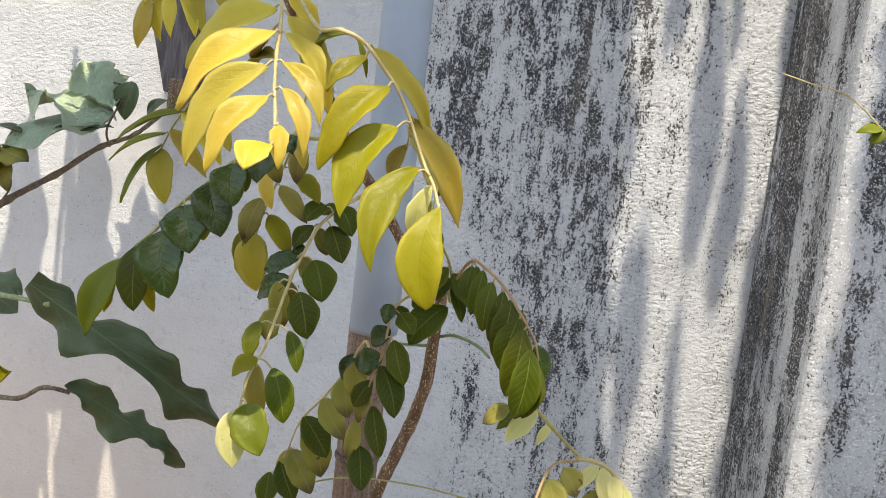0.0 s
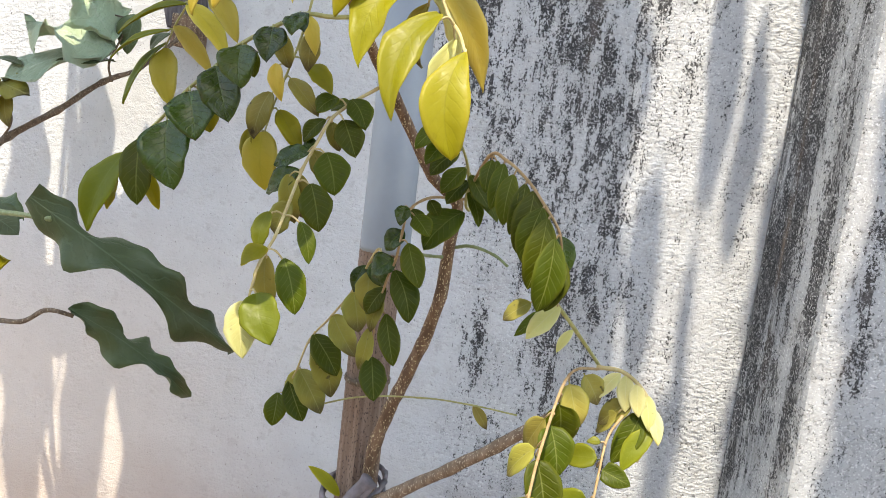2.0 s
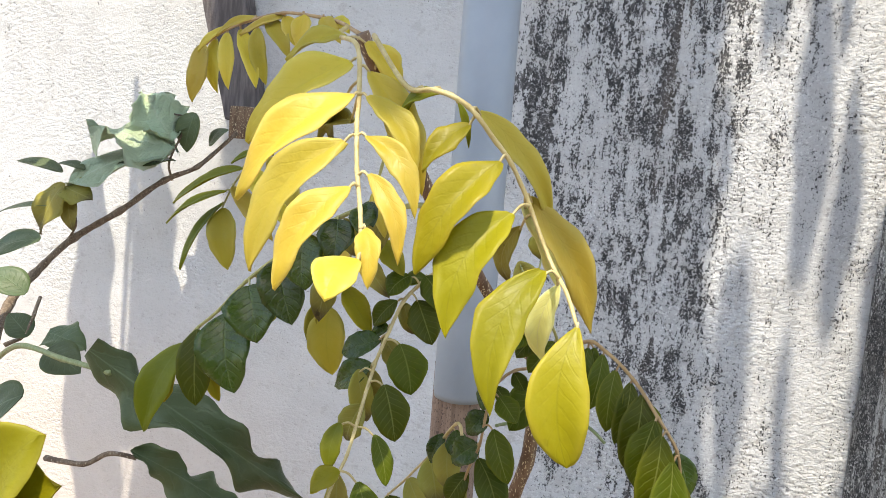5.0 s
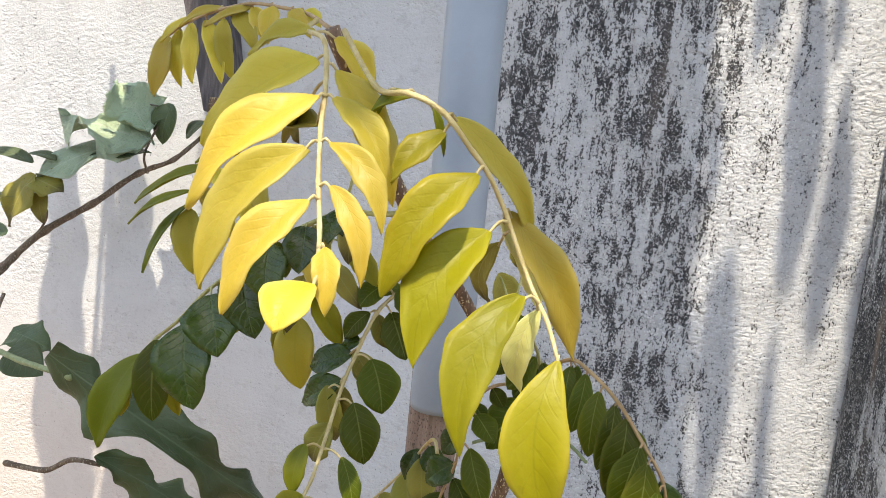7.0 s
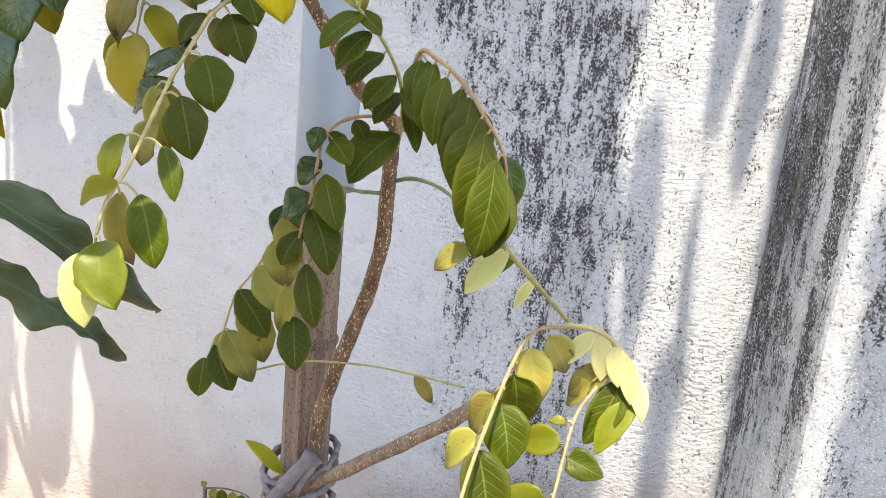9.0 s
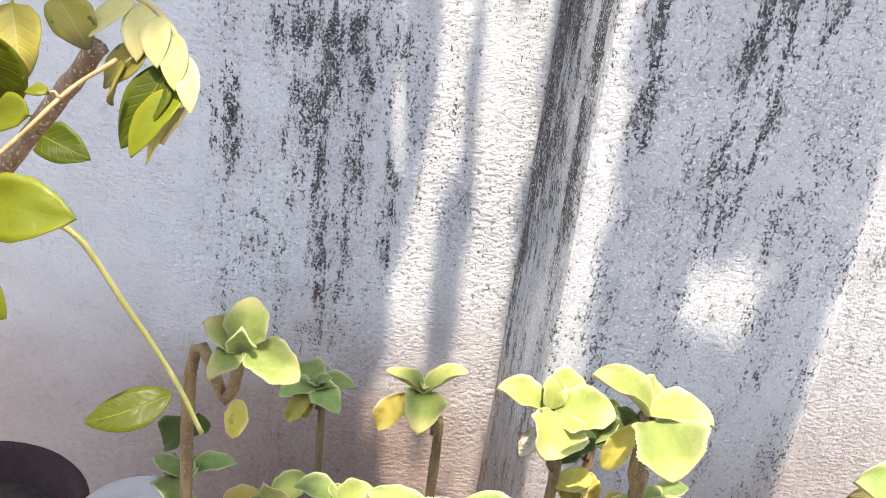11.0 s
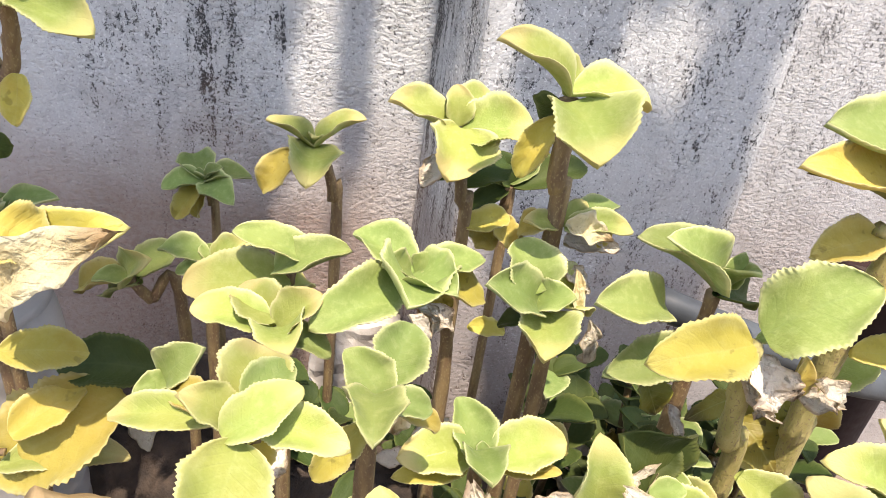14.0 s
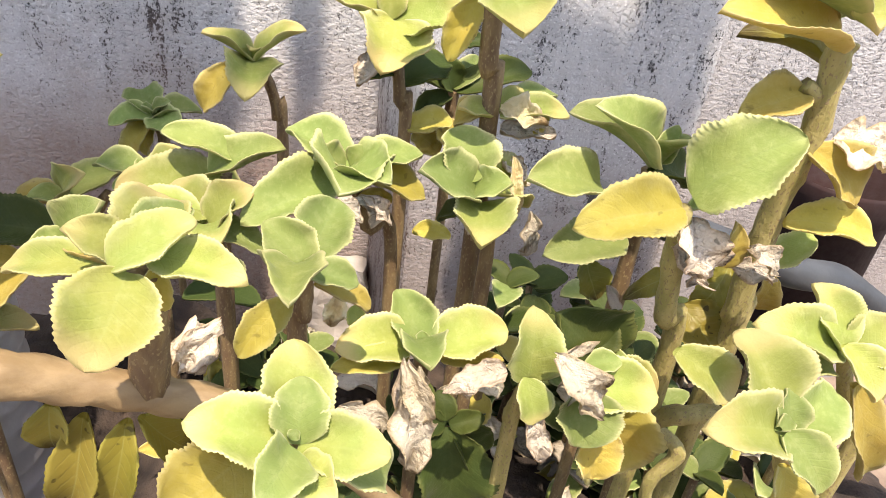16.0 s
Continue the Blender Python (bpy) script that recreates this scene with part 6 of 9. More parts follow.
m4c = thing("mint_shoot", (0.3078, 0.5000, 0.5738), "lime mint shoot with broad overlapping leaves", "herb", "mint shoots")
tube(m4c, [(0.3070, 0.5050, 0.5693), (0.3076, 0.5100, 0.5420), (0.3111, 0.5150, 0.5043), (0.3111, 0.5350, -0.02)], 0.0035, 0.0045, MINT_STEM, "stem")
leaf(m4c, (0.3084, 0.5000, 0.5738), (0.3309, 0.5000, 0.5935), 0.784, "l", 0.4, cup=0.72, arch=0.1, teeth=0.055, wave=0.12, thick=0.003, rows=40, cols=10, blunt=0.85, full=0.55)
leaf(m4c, (0.3066, 0.5000, 0.5748), (0.2866, 0.5200, 0.5836), 0.896, "l", 0.35, cup=0.72, arch=0.1, teeth=0.055, wave=0.12, thick=0.003, rows=40, cols=10, blunt=0.85, full=0.55)
leaf(m4c, (0.3091, 0.5000, 0.5722), (0.3356, 0.4900, 0.5621), 0.56, "g", 0.4, cup=0.72, arch=0.1, teeth=0.055, wave=0.12, thick=0.003, rows=40, cols=10, blunt=0.85, full=0.55)
leaf(m4c, (0.3078, 0.5000, 0.5722), (0.3142, 0.4700, 0.5774), 0.896, "l", 0.6, cup=0.72, arch=0.1, teeth=0.055, wave=0.12, thick=0.003, rows=40, cols=10, blunt=0.85, full=0.55)
leaf(m4c, (0.3050, 0.5000, 0.5721), (0.2634, 0.5100, 0.5753), 0.56, "l", 0.4, cup=0.72, arch=0.1, teeth=0.055, wave=0.12, thick=0.003, rows=40, cols=10, blunt=0.85, full=0.55)

m5 = thing("mint_shoot", (0.3780, 0.5200, 0.5964), "full green mint rosette with cupped leaves", "herb", "mint shoots")
tube(m5, [(0.3797, 0.5220, 0.5922), (0.3895, 0.5300, 0.5566), (0.4069, 0.5400, 0.5024), (0.4069, 0.5600, -0.02)], 0.0035, 0.0045, MINT_STEM, "stem")
leaf(m5, (0.3773, 0.5200, 0.5970), (0.3449, 0.5400, 0.6095), 0.694, "g", 0.3, cup=0.72, arch=0.1, teeth=0.055, wave=0.12, thick=0.003, rows=40, cols=10, blunt=0.85, full=0.55)
leaf(m5, (0.3794, 0.5200, 0.5971), (0.4173, 0.5300, 0.6011), 0.515, "g", 0.3, cup=0.72, arch=0.1, teeth=0.055, wave=0.12, thick=0.003, rows=40, cols=10, blunt=0.85, full=0.55)
leaf(m5, (0.3774, 0.5200, 0.5957), (0.3962, 0.4900, 0.6046), 0.84, "g", 0.5, cup=0.72, arch=0.1, teeth=0.055, wave=0.12, thick=0.003, rows=40, cols=10, blunt=0.85, full=0.55)
leaf(m5, (0.3750, 0.5200, 0.5976), (0.3592, 0.5100, 0.6067), 0.84, "g", 0.45, cup=0.72, arch=0.1, teeth=0.055, wave=0.12, thick=0.003, rows=40, cols=10, blunt=0.85, full=0.55)
leaf(m5, (0.3785, 0.5200, 0.5983), (0.3877, 0.5200, 0.6090), 0.84, "g", 0.4, cup=0.72, arch=0.1, teeth=0.055, wave=0.12, thick=0.003, rows=40, cols=10, blunt=0.85, full=0.55)
leaf(m5, (0.3722, 0.5200, 0.5935), (0.3240, 0.4900, 0.5795), 0.538, "g", 0.5, cup=0.72, arch=0.1, teeth=0.055, wave=0.12, thick=0.003, rows=40, cols=10, blunt=0.85, full=0.55)
leaf(m5, (0.3855, 0.5200, 0.5927), (0.4197, 0.5300, 0.5749), 0.56, "y", 0.4, cup=0.72, arch=0.1, teeth=0.055, wave=0.12, thick=0.003, rows=40, cols=10, blunt=0.85, full=0.55, crumple=0.12)
leaf(m5, (0.3775, 0.5200, 0.5931), (0.3708, 0.4800, 0.6019), 1.008, "g", 0.6, cup=0.72, arch=0.1, teeth=0.055, wave=0.12, thick=0.003, rows=40, cols=10, blunt=0.85, full=0.55)
leaf(m5, (0.3930, 0.5100, 0.5850), (0.3890, 0.5000, 0.5720), 0.692, "d", 0.80, cup=0.7, arch=0.1, wave=0.3, thick=0.0014, rows=22, cols=10, crumple=0.5)
leaf(m5, (0.4010, 0.5200, 0.5780), (0.3830, 0.5200, 0.5810), 0.550, "y", 0.50, cup=0.6, arch=0.1, teeth=0.055, wave=0.14, thick=0.003, rows=40, cols=10, blunt=0.85, full=0.55, crumple=0.14)

m6 = thing("mint_shoot", (0.4401, 0.4970, 0.5951), "green mint shoot with stacked cupped leaves", "herb", "mint shoots")
tube(m6, [(0.4411, 0.5000, 0.5919), (0.4473, 0.5030, 0.5662), (0.4566, 0.5100, 0.5196), (0.4566, 0.5300, -0.02)], 0.0035, 0.0045, MINT_STEM, "stem")
leaf(m6, (0.4375, 0.4970, 0.6015), (0.4307, 0.5170, 0.6234), 1.064, "g", 0.45, cup=0.72, arch=0.1, teeth=0.055, wave=0.12, thick=0.003, rows=40, cols=10, blunt=0.85, full=0.55)
leaf(m6, (0.4394, 0.4970, 0.5960), (0.4091, 0.4870, 0.6125), 0.806, "g", 0.5, cup=0.72, arch=0.1, teeth=0.055, wave=0.12, thick=0.003, rows=40, cols=10, blunt=0.85, full=0.55)
leaf(m6, (0.4413, 0.4970, 0.5951), (0.4570, 0.4870, 0.6068), 0.84, "g", 0.5, cup=0.72, arch=0.1, teeth=0.055, wave=0.12, thick=0.003, rows=40, cols=10, blunt=0.85, full=0.55)
leaf(m6, (0.4408, 0.4970, 0.5901), (0.4402, 0.4670, 0.5810), 1.064, "l", 0.75, cup=0.72, arch=0.1, teeth=0.055, wave=0.12, thick=0.003, rows=40, cols=10, blunt=0.85, full=0.55)
leaf(m6, (0.4416, 0.4970, 0.6000), (0.4708, 0.5170, 0.5803), 0.784, "l", 0.4, cup=0.72, arch=0.1, teeth=0.055, wave=0.12, thick=0.003, rows=40, cols=10, blunt=0.85, full=0.55)
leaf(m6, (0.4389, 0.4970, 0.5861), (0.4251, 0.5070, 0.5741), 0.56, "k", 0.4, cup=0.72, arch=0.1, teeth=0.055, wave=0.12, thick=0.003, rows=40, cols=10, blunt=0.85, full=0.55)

m7 = thing("mint_shoot", (0.5159, 0.4670, 0.6288), "green mint rosette with upright folded leaves", "herb", "mint shoots")
tube(m7, [(0.5182, 0.4700, 0.6251), (0.5212, 0.4750, 0.5875), (0.5253, 0.4800, 0.5410), (0.5253, 0.5000, -0.02)], 0.0035, 0.0045, MINT_STEM, "stem")
leaf(m7, (0.5159, 0.4670, 0.6288), (0.4751, 0.4770, 0.6500), 0.56, "g", 0.3, cup=0.72, arch=0.1, teeth=0.055, wave=0.12, thick=0.003, rows=40, cols=10, blunt=0.85, full=0.55)
leaf(m7, (0.5163, 0.4670, 0.6294), (0.4793, 0.4570, 0.6609), 0.56, "g", 0.45, cup=0.72, arch=0.1, teeth=0.055, wave=0.12, thick=0.003, rows=40, cols=10, blunt=0.85, full=0.55)
leaf(m7, (0.5199, 0.4670, 0.6301), (0.5249, 0.4670, 0.6492), 0.616, "g", 0.35, cup=0.72, arch=0.1, teeth=0.055, wave=0.12, thick=0.003, rows=40, cols=10, blunt=0.85, full=0.55)
leaf(m7, (0.5191, 0.4670, 0.6277), (0.5218, 0.4470, 0.6492), 0.448, "g", 0.35, cup=0.72, arch=0.1, teeth=0.055, wave=0.12, thick=0.003, rows=40, cols=10, blunt=0.85, full=0.55)
leaf(m7, (0.4929, 0.4670, 0.6173), (0.4533, 0.4570, 0.6239), 0.672, "g", 0.45, cup=0.72, arch=0.1, teeth=0.055, wave=0.12, thick=0.003, rows=40, cols=10, blunt=0.85, full=0.55)
leaf(m7, (0.5127, 0.4670, 0.5904), (0.4682, 0.4570, 0.5837), 0.56, "g", 0.55, cup=0.72, arch=0.1, teeth=0.055, wave=0.12, thick=0.003, rows=40, cols=10, blunt=0.85, full=0.55)
leaf(m7, (0.5165, 0.4670, 0.6264), (0.5428, 0.4770, 0.6132), 0.672, "k", 0.4, cup=0.72, arch=0.1, teeth=0.055, wave=0.12, thick=0.003, rows=40, cols=10, blunt=0.85, full=0.55)
leaf(m7, (0.5178, 0.4670, 0.6324), (0.5106, 0.4770, 0.6422), 0.56, "g", 0.3, cup=0.72, arch=0.1, teeth=0.055, wave=0.12, thick=0.003, rows=40, cols=10, blunt=0.85, full=0.55)

m8 = thing("mint_shoot", (0.5122, 0.4250, 0.6291), "tall mint stem with a broad green leaf and a yellow leaf", "herb", "mint shoots")
tube(m8, [(0.5100, 0.4200, 0.6300), (0.5170, 0.4250, 0.5990), (0.5250, 0.4300, 0.5670), (0.5400, 0.4400, 0.5060), (0.5440, 0.4600, -0.0200)], 0.0045, 0.0056, MINT_STEM_PALE, "stem")
leaf(m8, (0.5140, 0.4200, 0.6350), (0.5470, 0.4100, 0.6680), 0.769, "g", 0.50, cup=0.72, arch=0.1, teeth=0.055, wave=0.12, thick=0.003, rows=40, cols=10, blunt=0.85, full=0.55)
leaf(m8, (0.5100, 0.4200, 0.6300), (0.4620, 0.4150, 0.6230), 0.570, "y", 0.55, cup=0.72, arch=0.1, teeth=0.055, wave=0.12, thick=0.003, rows=40, cols=10, blunt=0.85, full=0.55, crumple=0.12)
leaf(m8, (0.5190, 0.4300, 0.6250), (0.5510, 0.4350, 0.6310), 0.331, "l", 0.40, cup=0.72, arch=0.1, teeth=0.055, wave=0.12, thick=0.003, rows=40, cols=10, blunt=0.85, full=0.55)
leaf(m8, (0.5140, 0.4200, 0.6260), (0.5240, 0.4100, 0.5990), 0.665, "d", 0.75, cup=0.7, arch=0.1, wave=0.3, thick=0.0014, rows=22, cols=10, crumple=0.55)
leaf(m8, (0.5490, 0.4200, 0.6120), (0.5660, 0.4200, 0.5970), 0.499, "d", 0.60, cup=0.7, arch=0.1, wave=0.3, thick=0.0014, rows=22, cols=10, crumple=0.55)
leaf(m8, (0.5440, 0.4300, 0.5960), (0.5450, 0.4300, 0.6190), 0.515, "y", 0.60, cup=0.72, arch=0.1, teeth=0.055, wave=0.12, thick=0.003, rows=40, cols=10, blunt=0.85, full=0.55, crumple=0.12)
leaf(m8, (0.5300, 0.4200, 0.5540), (0.5620, 0.4100, 0.5320), 0.600, "l", 0.70, cup=0.72, arch=0.1, teeth=0.055, wave=0.12, thick=0.003, rows=40, cols=10, blunt=0.85, full=0.55)
leaf(m8, (0.4970, 0.4700, 0.5720), (0.5030, 0.4600, 0.5550), 0.898, "O", 0.70, cup=0.6, arch=0.1, teeth=0.055, wave=0.14, thick=0.003, rows=40, cols=10, blunt=0.85, full=0.55, crumple=0.14)
leaf(m8, (0.5370, 0.4500, 0.5760), (0.5070, 0.4400, 0.5700), 0.405, "O", 0.60, cup=0.6, arch=0.1, teeth=0.055, wave=0.14, thick=0.003, rows=40, cols=10, blunt=0.85, full=0.55, crumple=0.14)
leaf(m8, (0.5590, 0.4700, 0.5440), (0.5790, 0.4500, 0.5200), 0.885, "O", 0.75, cup=0.6, arch=0.1, teeth=0.055, wave=0.14, thick=0.003, rows=40, cols=10, blunt=0.85, full=0.55, crumple=0.14)
leaf(m8, (0.5940, 0.4900, 0.5580), (0.5680, 0.4800, 0.5310), 0.612, "O", 0.70, cup=0.6, arch=0.1, teeth=0.055, wave=0.14, thick=0.003, rows=40, cols=10, blunt=0.85, full=0.55, crumple=0.14)
leaf(m8, (0.5950, 0.4600, 0.5500), (0.6000, 0.4600, 0.5710), 0.762, "y", 0.60, cup=0.6, arch=0.1, teeth=0.055, wave=0.14, thick=0.003, rows=40, cols=10, blunt=0.85, full=0.55, crumple=0.14)
leaf(m8, (0.5020, 0.4500, 0.5710), (0.5080, 0.4400, 0.5510), 0.294, "d", 0.80, cup=0.7, arch=0.1, wave=0.3, thick=0.0014, rows=22, cols=10, crumple=0.5)

m9 = thing("mint_shoot", (0.5682, 0.4360, 0.6921), "tall branching mint stem with yellowing lower leaves", "herb", "mint shoots")
leaf(m9, (0.5660, 0.4360, 0.7100), (0.5150, 0.4360, 0.7230), 0.665, "g", 0.45, cup=0.72, arch=0.1, teeth=0.055, wave=0.12, thick=0.003, rows=40, cols=10, blunt=0.85, full=0.55)
leaf(m9, (0.5660, 0.4360, 0.6960), (0.5040, 0.4260, 0.7090), 0.388, "y", 0.45, cup=0.72, arch=0.1, teeth=0.055, wave=0.12, thick=0.003, rows=40, cols=10, blunt=0.85, full=0.55, crumple=0.12)
leaf(m9, (0.5660, 0.4360, 0.7110), (0.5790, 0.4360, 0.7240), 1.250, "g", 0.45, cup=0.72, arch=0.1, teeth=0.055, wave=0.12, thick=0.003, rows=40, cols=10, blunt=0.85, full=0.55)
leaf(m9, (0.5670, 0.4410, 0.7080), (0.5610, 0.4560, 0.7290), 0.618, "g", 0.60, cup=0.72, arch=0.1, teeth=0.055, wave=0.12, thick=0.003, rows=40, cols=10, blunt=0.85, full=0.55)
leaf(m9, (0.5750, 0.4460, 0.7070), (0.5840, 0.4560, 0.7260), 0.866, "g", 0.55, cup=0.72, arch=0.1, teeth=0.055, wave=0.12, thick=0.003, rows=40, cols=10, blunt=0.85, full=0.55)
leaf(m9, (0.5600, 0.4310, 0.7120), (0.5640, 0.4160, 0.7080), 1.250, "l", 0.60, cup=0.72, arch=0.1, teeth=0.055, wave=0.12, thick=0.003, rows=40, cols=10, blunt=0.85, full=0.55)
leaf(m9, (0.5820, 0.4560, 0.6830), (0.5390, 0.4660, 0.6920), 0.442, "O", 0.40, cup=0.72, arch=0.1, teeth=0.055, wave=0.12, thick=0.003, rows=40, cols=10, blunt=0.85, full=0.55)
leaf(m9, (0.5600, 0.4360, 0.6760), (0.5320, 0.4360, 0.6660), 0.683, "y", 0.50, cup=0.72, arch=0.1, teeth=0.055, wave=0.12, thick=0.003, rows=40, cols=10, blunt=0.85, full=0.55, crumple=0.12)
leaf(m9, (0.5710, 0.4360, 0.6530), (0.5950, 0.4260, 0.6300), 0.721, "y", 0.70, cup=0.72, arch=0.1, teeth=0.055, wave=0.12, thick=0.003, rows=40, cols=10, blunt=0.85, full=0.55, crumple=0.12)
leaf(m9, (0.5800, 0.4360, 0.6570), (0.6080, 0.4260, 0.6490), 0.721, "d", 0.50, cup=0.7, arch=0.1, wave=0.3, thick=0.0014, rows=22, cols=10, crumple=0.55)
leaf(m9, (0.5730, 0.4360, 0.6160), (0.6160, 0.4260, 0.6110), 0.475, "y", 0.50, cup=0.72, arch=0.1, teeth=0.055, wave=0.12, thick=0.003, rows=40, cols=10, blunt=0.85, full=0.55, crumple=0.12)
leaf(m9, (0.6100, 0.4560, 0.5970), (0.5850, 0.4560, 0.5780), 0.549, "l", 0.40, cup=0.72, arch=0.1, teeth=0.055, wave=0.12, thick=0.003, rows=40, cols=10, blunt=0.85, full=0.55)
tube(m9, [(0.5680, 0.4360, 0.7000), (0.5670, 0.4360, 0.6910), (0.5710, 0.4380, 0.6640), (0.5700, 0.4400, 0.6380), (0.5720, 0.4450, 0.6000), (0.5770, 0.4500, 0.5510), (0.5830, 0.4550, 0.5160), (0.5870, 0.4750, -0.0200)], 0.0052, 0.0066, MINT_STEM_PALE, "stem")
tube(m9, [(0.5570, 0.4360, 0.6810), (0.5620, 0.4360, 0.6780), (0.5720, 0.4380, 0.6690)], 0.003, 0.0035, MINT_STEM_PALE, "side_stem")

m10 = thing("mint_shoot", (0.4060, 0.5770, 0.6284), "lime mint shoot with large folded leaves", "herb", "mint shoots")
tube(m10, [(0.4010, 0.5780, 0.6590), (0.4090, 0.5800, 0.6140), (0.4140, 0.5830, 0.5570), (0.4170, 0.6030, -0.0200)], 0.0035, 0.0045, MINT_STEM, "stem")
leaf(m10, (0.3940, 0.5770, 0.6600), (0.3600, 0.5770, 0.6730), 0.689, "l", 0.35, cup=0.72, arch=0.1, teeth=0.055, wave=0.12, thick=0.003, rows=40, cols=10, blunt=0.85, full=0.55)
leaf(m10, (0.4000, 0.5770, 0.6610), (0.3980, 0.5870, 0.6820), 0.767, "l", 0.60, cup=0.72, arch=0.1, teeth=0.055, wave=0.12, thick=0.003, rows=40, cols=10, blunt=0.85, full=0.55)
leaf(m10, (0.4010, 0.5720, 0.6610), (0.3940, 0.5470, 0.6400), 1.223, "l", 0.85, cup=0.72, arch=0.1, teeth=0.055, wave=0.12, thick=0.003, rows=40, cols=10, blunt=0.85, full=0.55)
leaf(m10, (0.4030, 0.5770, 0.6580), (0.4420, 0.5670, 0.6670), 0.830, "l", 0.55, cup=0.72, arch=0.1, teeth=0.055, wave=0.12, thick=0.003, rows=40, cols=10, blunt=0.85, full=0.55)
leaf(m10, (0.4020, 0.5870, 0.6600), (0.4260, 0.6070, 0.6710), 0.704, "l", 0.40, cup=0.72, arch=0.1, teeth=0.055, wave=0.12, thick=0.003, rows=40, cols=10, blunt=0.85, full=0.55)
leaf(m10, (0.4051, 0.5800, 0.6300), (0.3906, 0.5800, 0.6259), 0.56, "k", 0.5, cup=0.72, arch=0.1, teeth=0.055, wave=0.12, thick=0.003, rows=40, cols=10, blunt=0.85, full=0.55)
leaf(m10, (0.4095, 0.5800, 0.6235), (0.4381, 0.6000, 0.6308), 0.784, "k", 0.5, cup=0.72, arch=0.1, teeth=0.055, wave=0.12, thick=0.003, rows=40, cols=10, blunt=0.85, full=0.55)
leaf(m10, (0.4137, 0.5800, 0.5955), (0.4437, 0.5900, 0.5984), 0.56, "y", 0.5, cup=0.72, arch=0.1, teeth=0.055, wave=0.12, thick=0.003, rows=40, cols=10, blunt=0.85, full=0.55, crumple=0.12)
leaf(m10, (0.4011, 0.5800, 0.6397), (0.3820, 0.5700, 0.6254), 0.6, "d", 0.5, cup=0.7, arch=0.05, teeth=0.0, wave=0.07, thick=0.0014, rows=22, cols=10, blunt=0.8, full=0.5, crumple=0.55)
leaf(m10, (0.4157, 0.5800, 0.5574), (0.4254, 0.5700, 0.5568), 0.6, "d", 0.5, cup=0.7, arch=0.05, teeth=0.0, wave=0.07, thick=0.0014, rows=22, cols=10, blunt=0.8, full=0.5, crumple=0.55)

m11 = thing("mint_shoot", (0.4417, 0.5120, 0.7010), "tall lime mint shoot with thick pale leaves", "herb", "mint shoots")
tube(m11, [(0.4400, 0.5130, 0.7010), (0.4430, 0.5150, 0.6580), (0.4490, 0.5200, 0.5900), (0.4520, 0.5400, -0.0200)], 0.0045, 0.0055, MINT_STEM, "stem")
leaf(m11, (0.4390, 0.5120, 0.7040), (0.4010, 0.5120, 0.7260), 0.532, "l", 0.35, cup=0.72, arch=0.1, teeth=0.055, wave=0.12, thick=0.003, rows=40, cols=10, blunt=0.85, full=0.55)
leaf(m11, (0.4390, 0.5120, 0.7040), (0.4800, 0.5120, 0.6990), 0.591, "l", 0.35, cup=0.72, arch=0.1, teeth=0.055, wave=0.12, thick=0.003, rows=40, cols=10, blunt=0.85, full=0.55)
leaf(m11, (0.4390, 0.5070, 0.7010), (0.4470, 0.4770, 0.6820), 1.197, "l", 0.85, cup=0.72, arch=0.1, teeth=0.055, wave=0.12, thick=0.003, rows=40, cols=10, blunt=0.85, full=0.55)
leaf(m11, (0.4400, 0.5220, 0.7010), (0.4550, 0.5420, 0.7070), 0.775, "l", 0.50, cup=0.72, arch=0.1, teeth=0.055, wave=0.12, thick=0.003, rows=40, cols=10, blunt=0.85, full=0.55)
leaf(m11, (0.4380, 0.5220, 0.6890), (0.4240, 0.5220, 0.6560), 0.465, "y", 0.60, cup=0.72, arch=0.1, teeth=0.055, wave=0.12, thick=0.003, rows=40, cols=10, blunt=0.85, full=0.55, crumple=0.12)
leaf(m11, (0.4362, 0.5120, 0.6991), (0.4362, 0.5320, 0.6814), 0.672, "k", 0.4, cup=0.72, arch=0.1, teeth=0.055, wave=0.12, thick=0.003, rows=40, cols=10, blunt=0.85, full=0.55)
leaf(m11, (0.4494, 0.5170, 0.6308), (0.4305, 0.5170, 0.6344), 0.672, "l", 0.4, cup=0.72, arch=0.1, teeth=0.055, wave=0.12, thick=0.003, rows=40, cols=10, blunt=0.85, full=0.55)
leaf(m11, (0.4533, 0.5170, 0.6310), (0.4870, 0.5070, 0.6356), 0.47, "l", 0.45, cup=0.72, arch=0.1, teeth=0.055, wave=0.12, thick=0.003, rows=40, cols=10, blunt=0.85, full=0.55)
leaf(m11, (0.4516, 0.5170, 0.6324), (0.4661, 0.5270, 0.6418), 0.56, "l", 0.4, cup=0.72, arch=0.1, teeth=0.055, wave=0.12, thick=0.003, rows=40, cols=10, blunt=0.85, full=0.55)
leaf(m11, (0.4546, 0.5170, 0.6326), (0.4889, 0.5370, 0.6357), 0.336, "g", 0.3, cup=0.72, arch=0.1, teeth=0.055, wave=0.12, thick=0.003, rows=40, cols=10, blunt=0.85, full=0.55)
leaf(m11, (0.4469, 0.5170, 0.6337), (0.4325, 0.5270, 0.6197), 0.672, "y", 0.5, cup=0.72, arch=0.1, teeth=0.055, wave=0.12, thick=0.003, rows=40, cols=10, blunt=0.85, full=0.55, crumple=0.12)
leaf(m11, (0.4545, 0.5170, 0.6232), (0.4820, 0.5070, 0.6255), 0.4, "d", 0.5, cup=0.7, arch=0.05, teeth=0.0, wave=0.07, thick=0.0014, rows=22, cols=10, blunt=0.8, full=0.5, crumple=0.55)
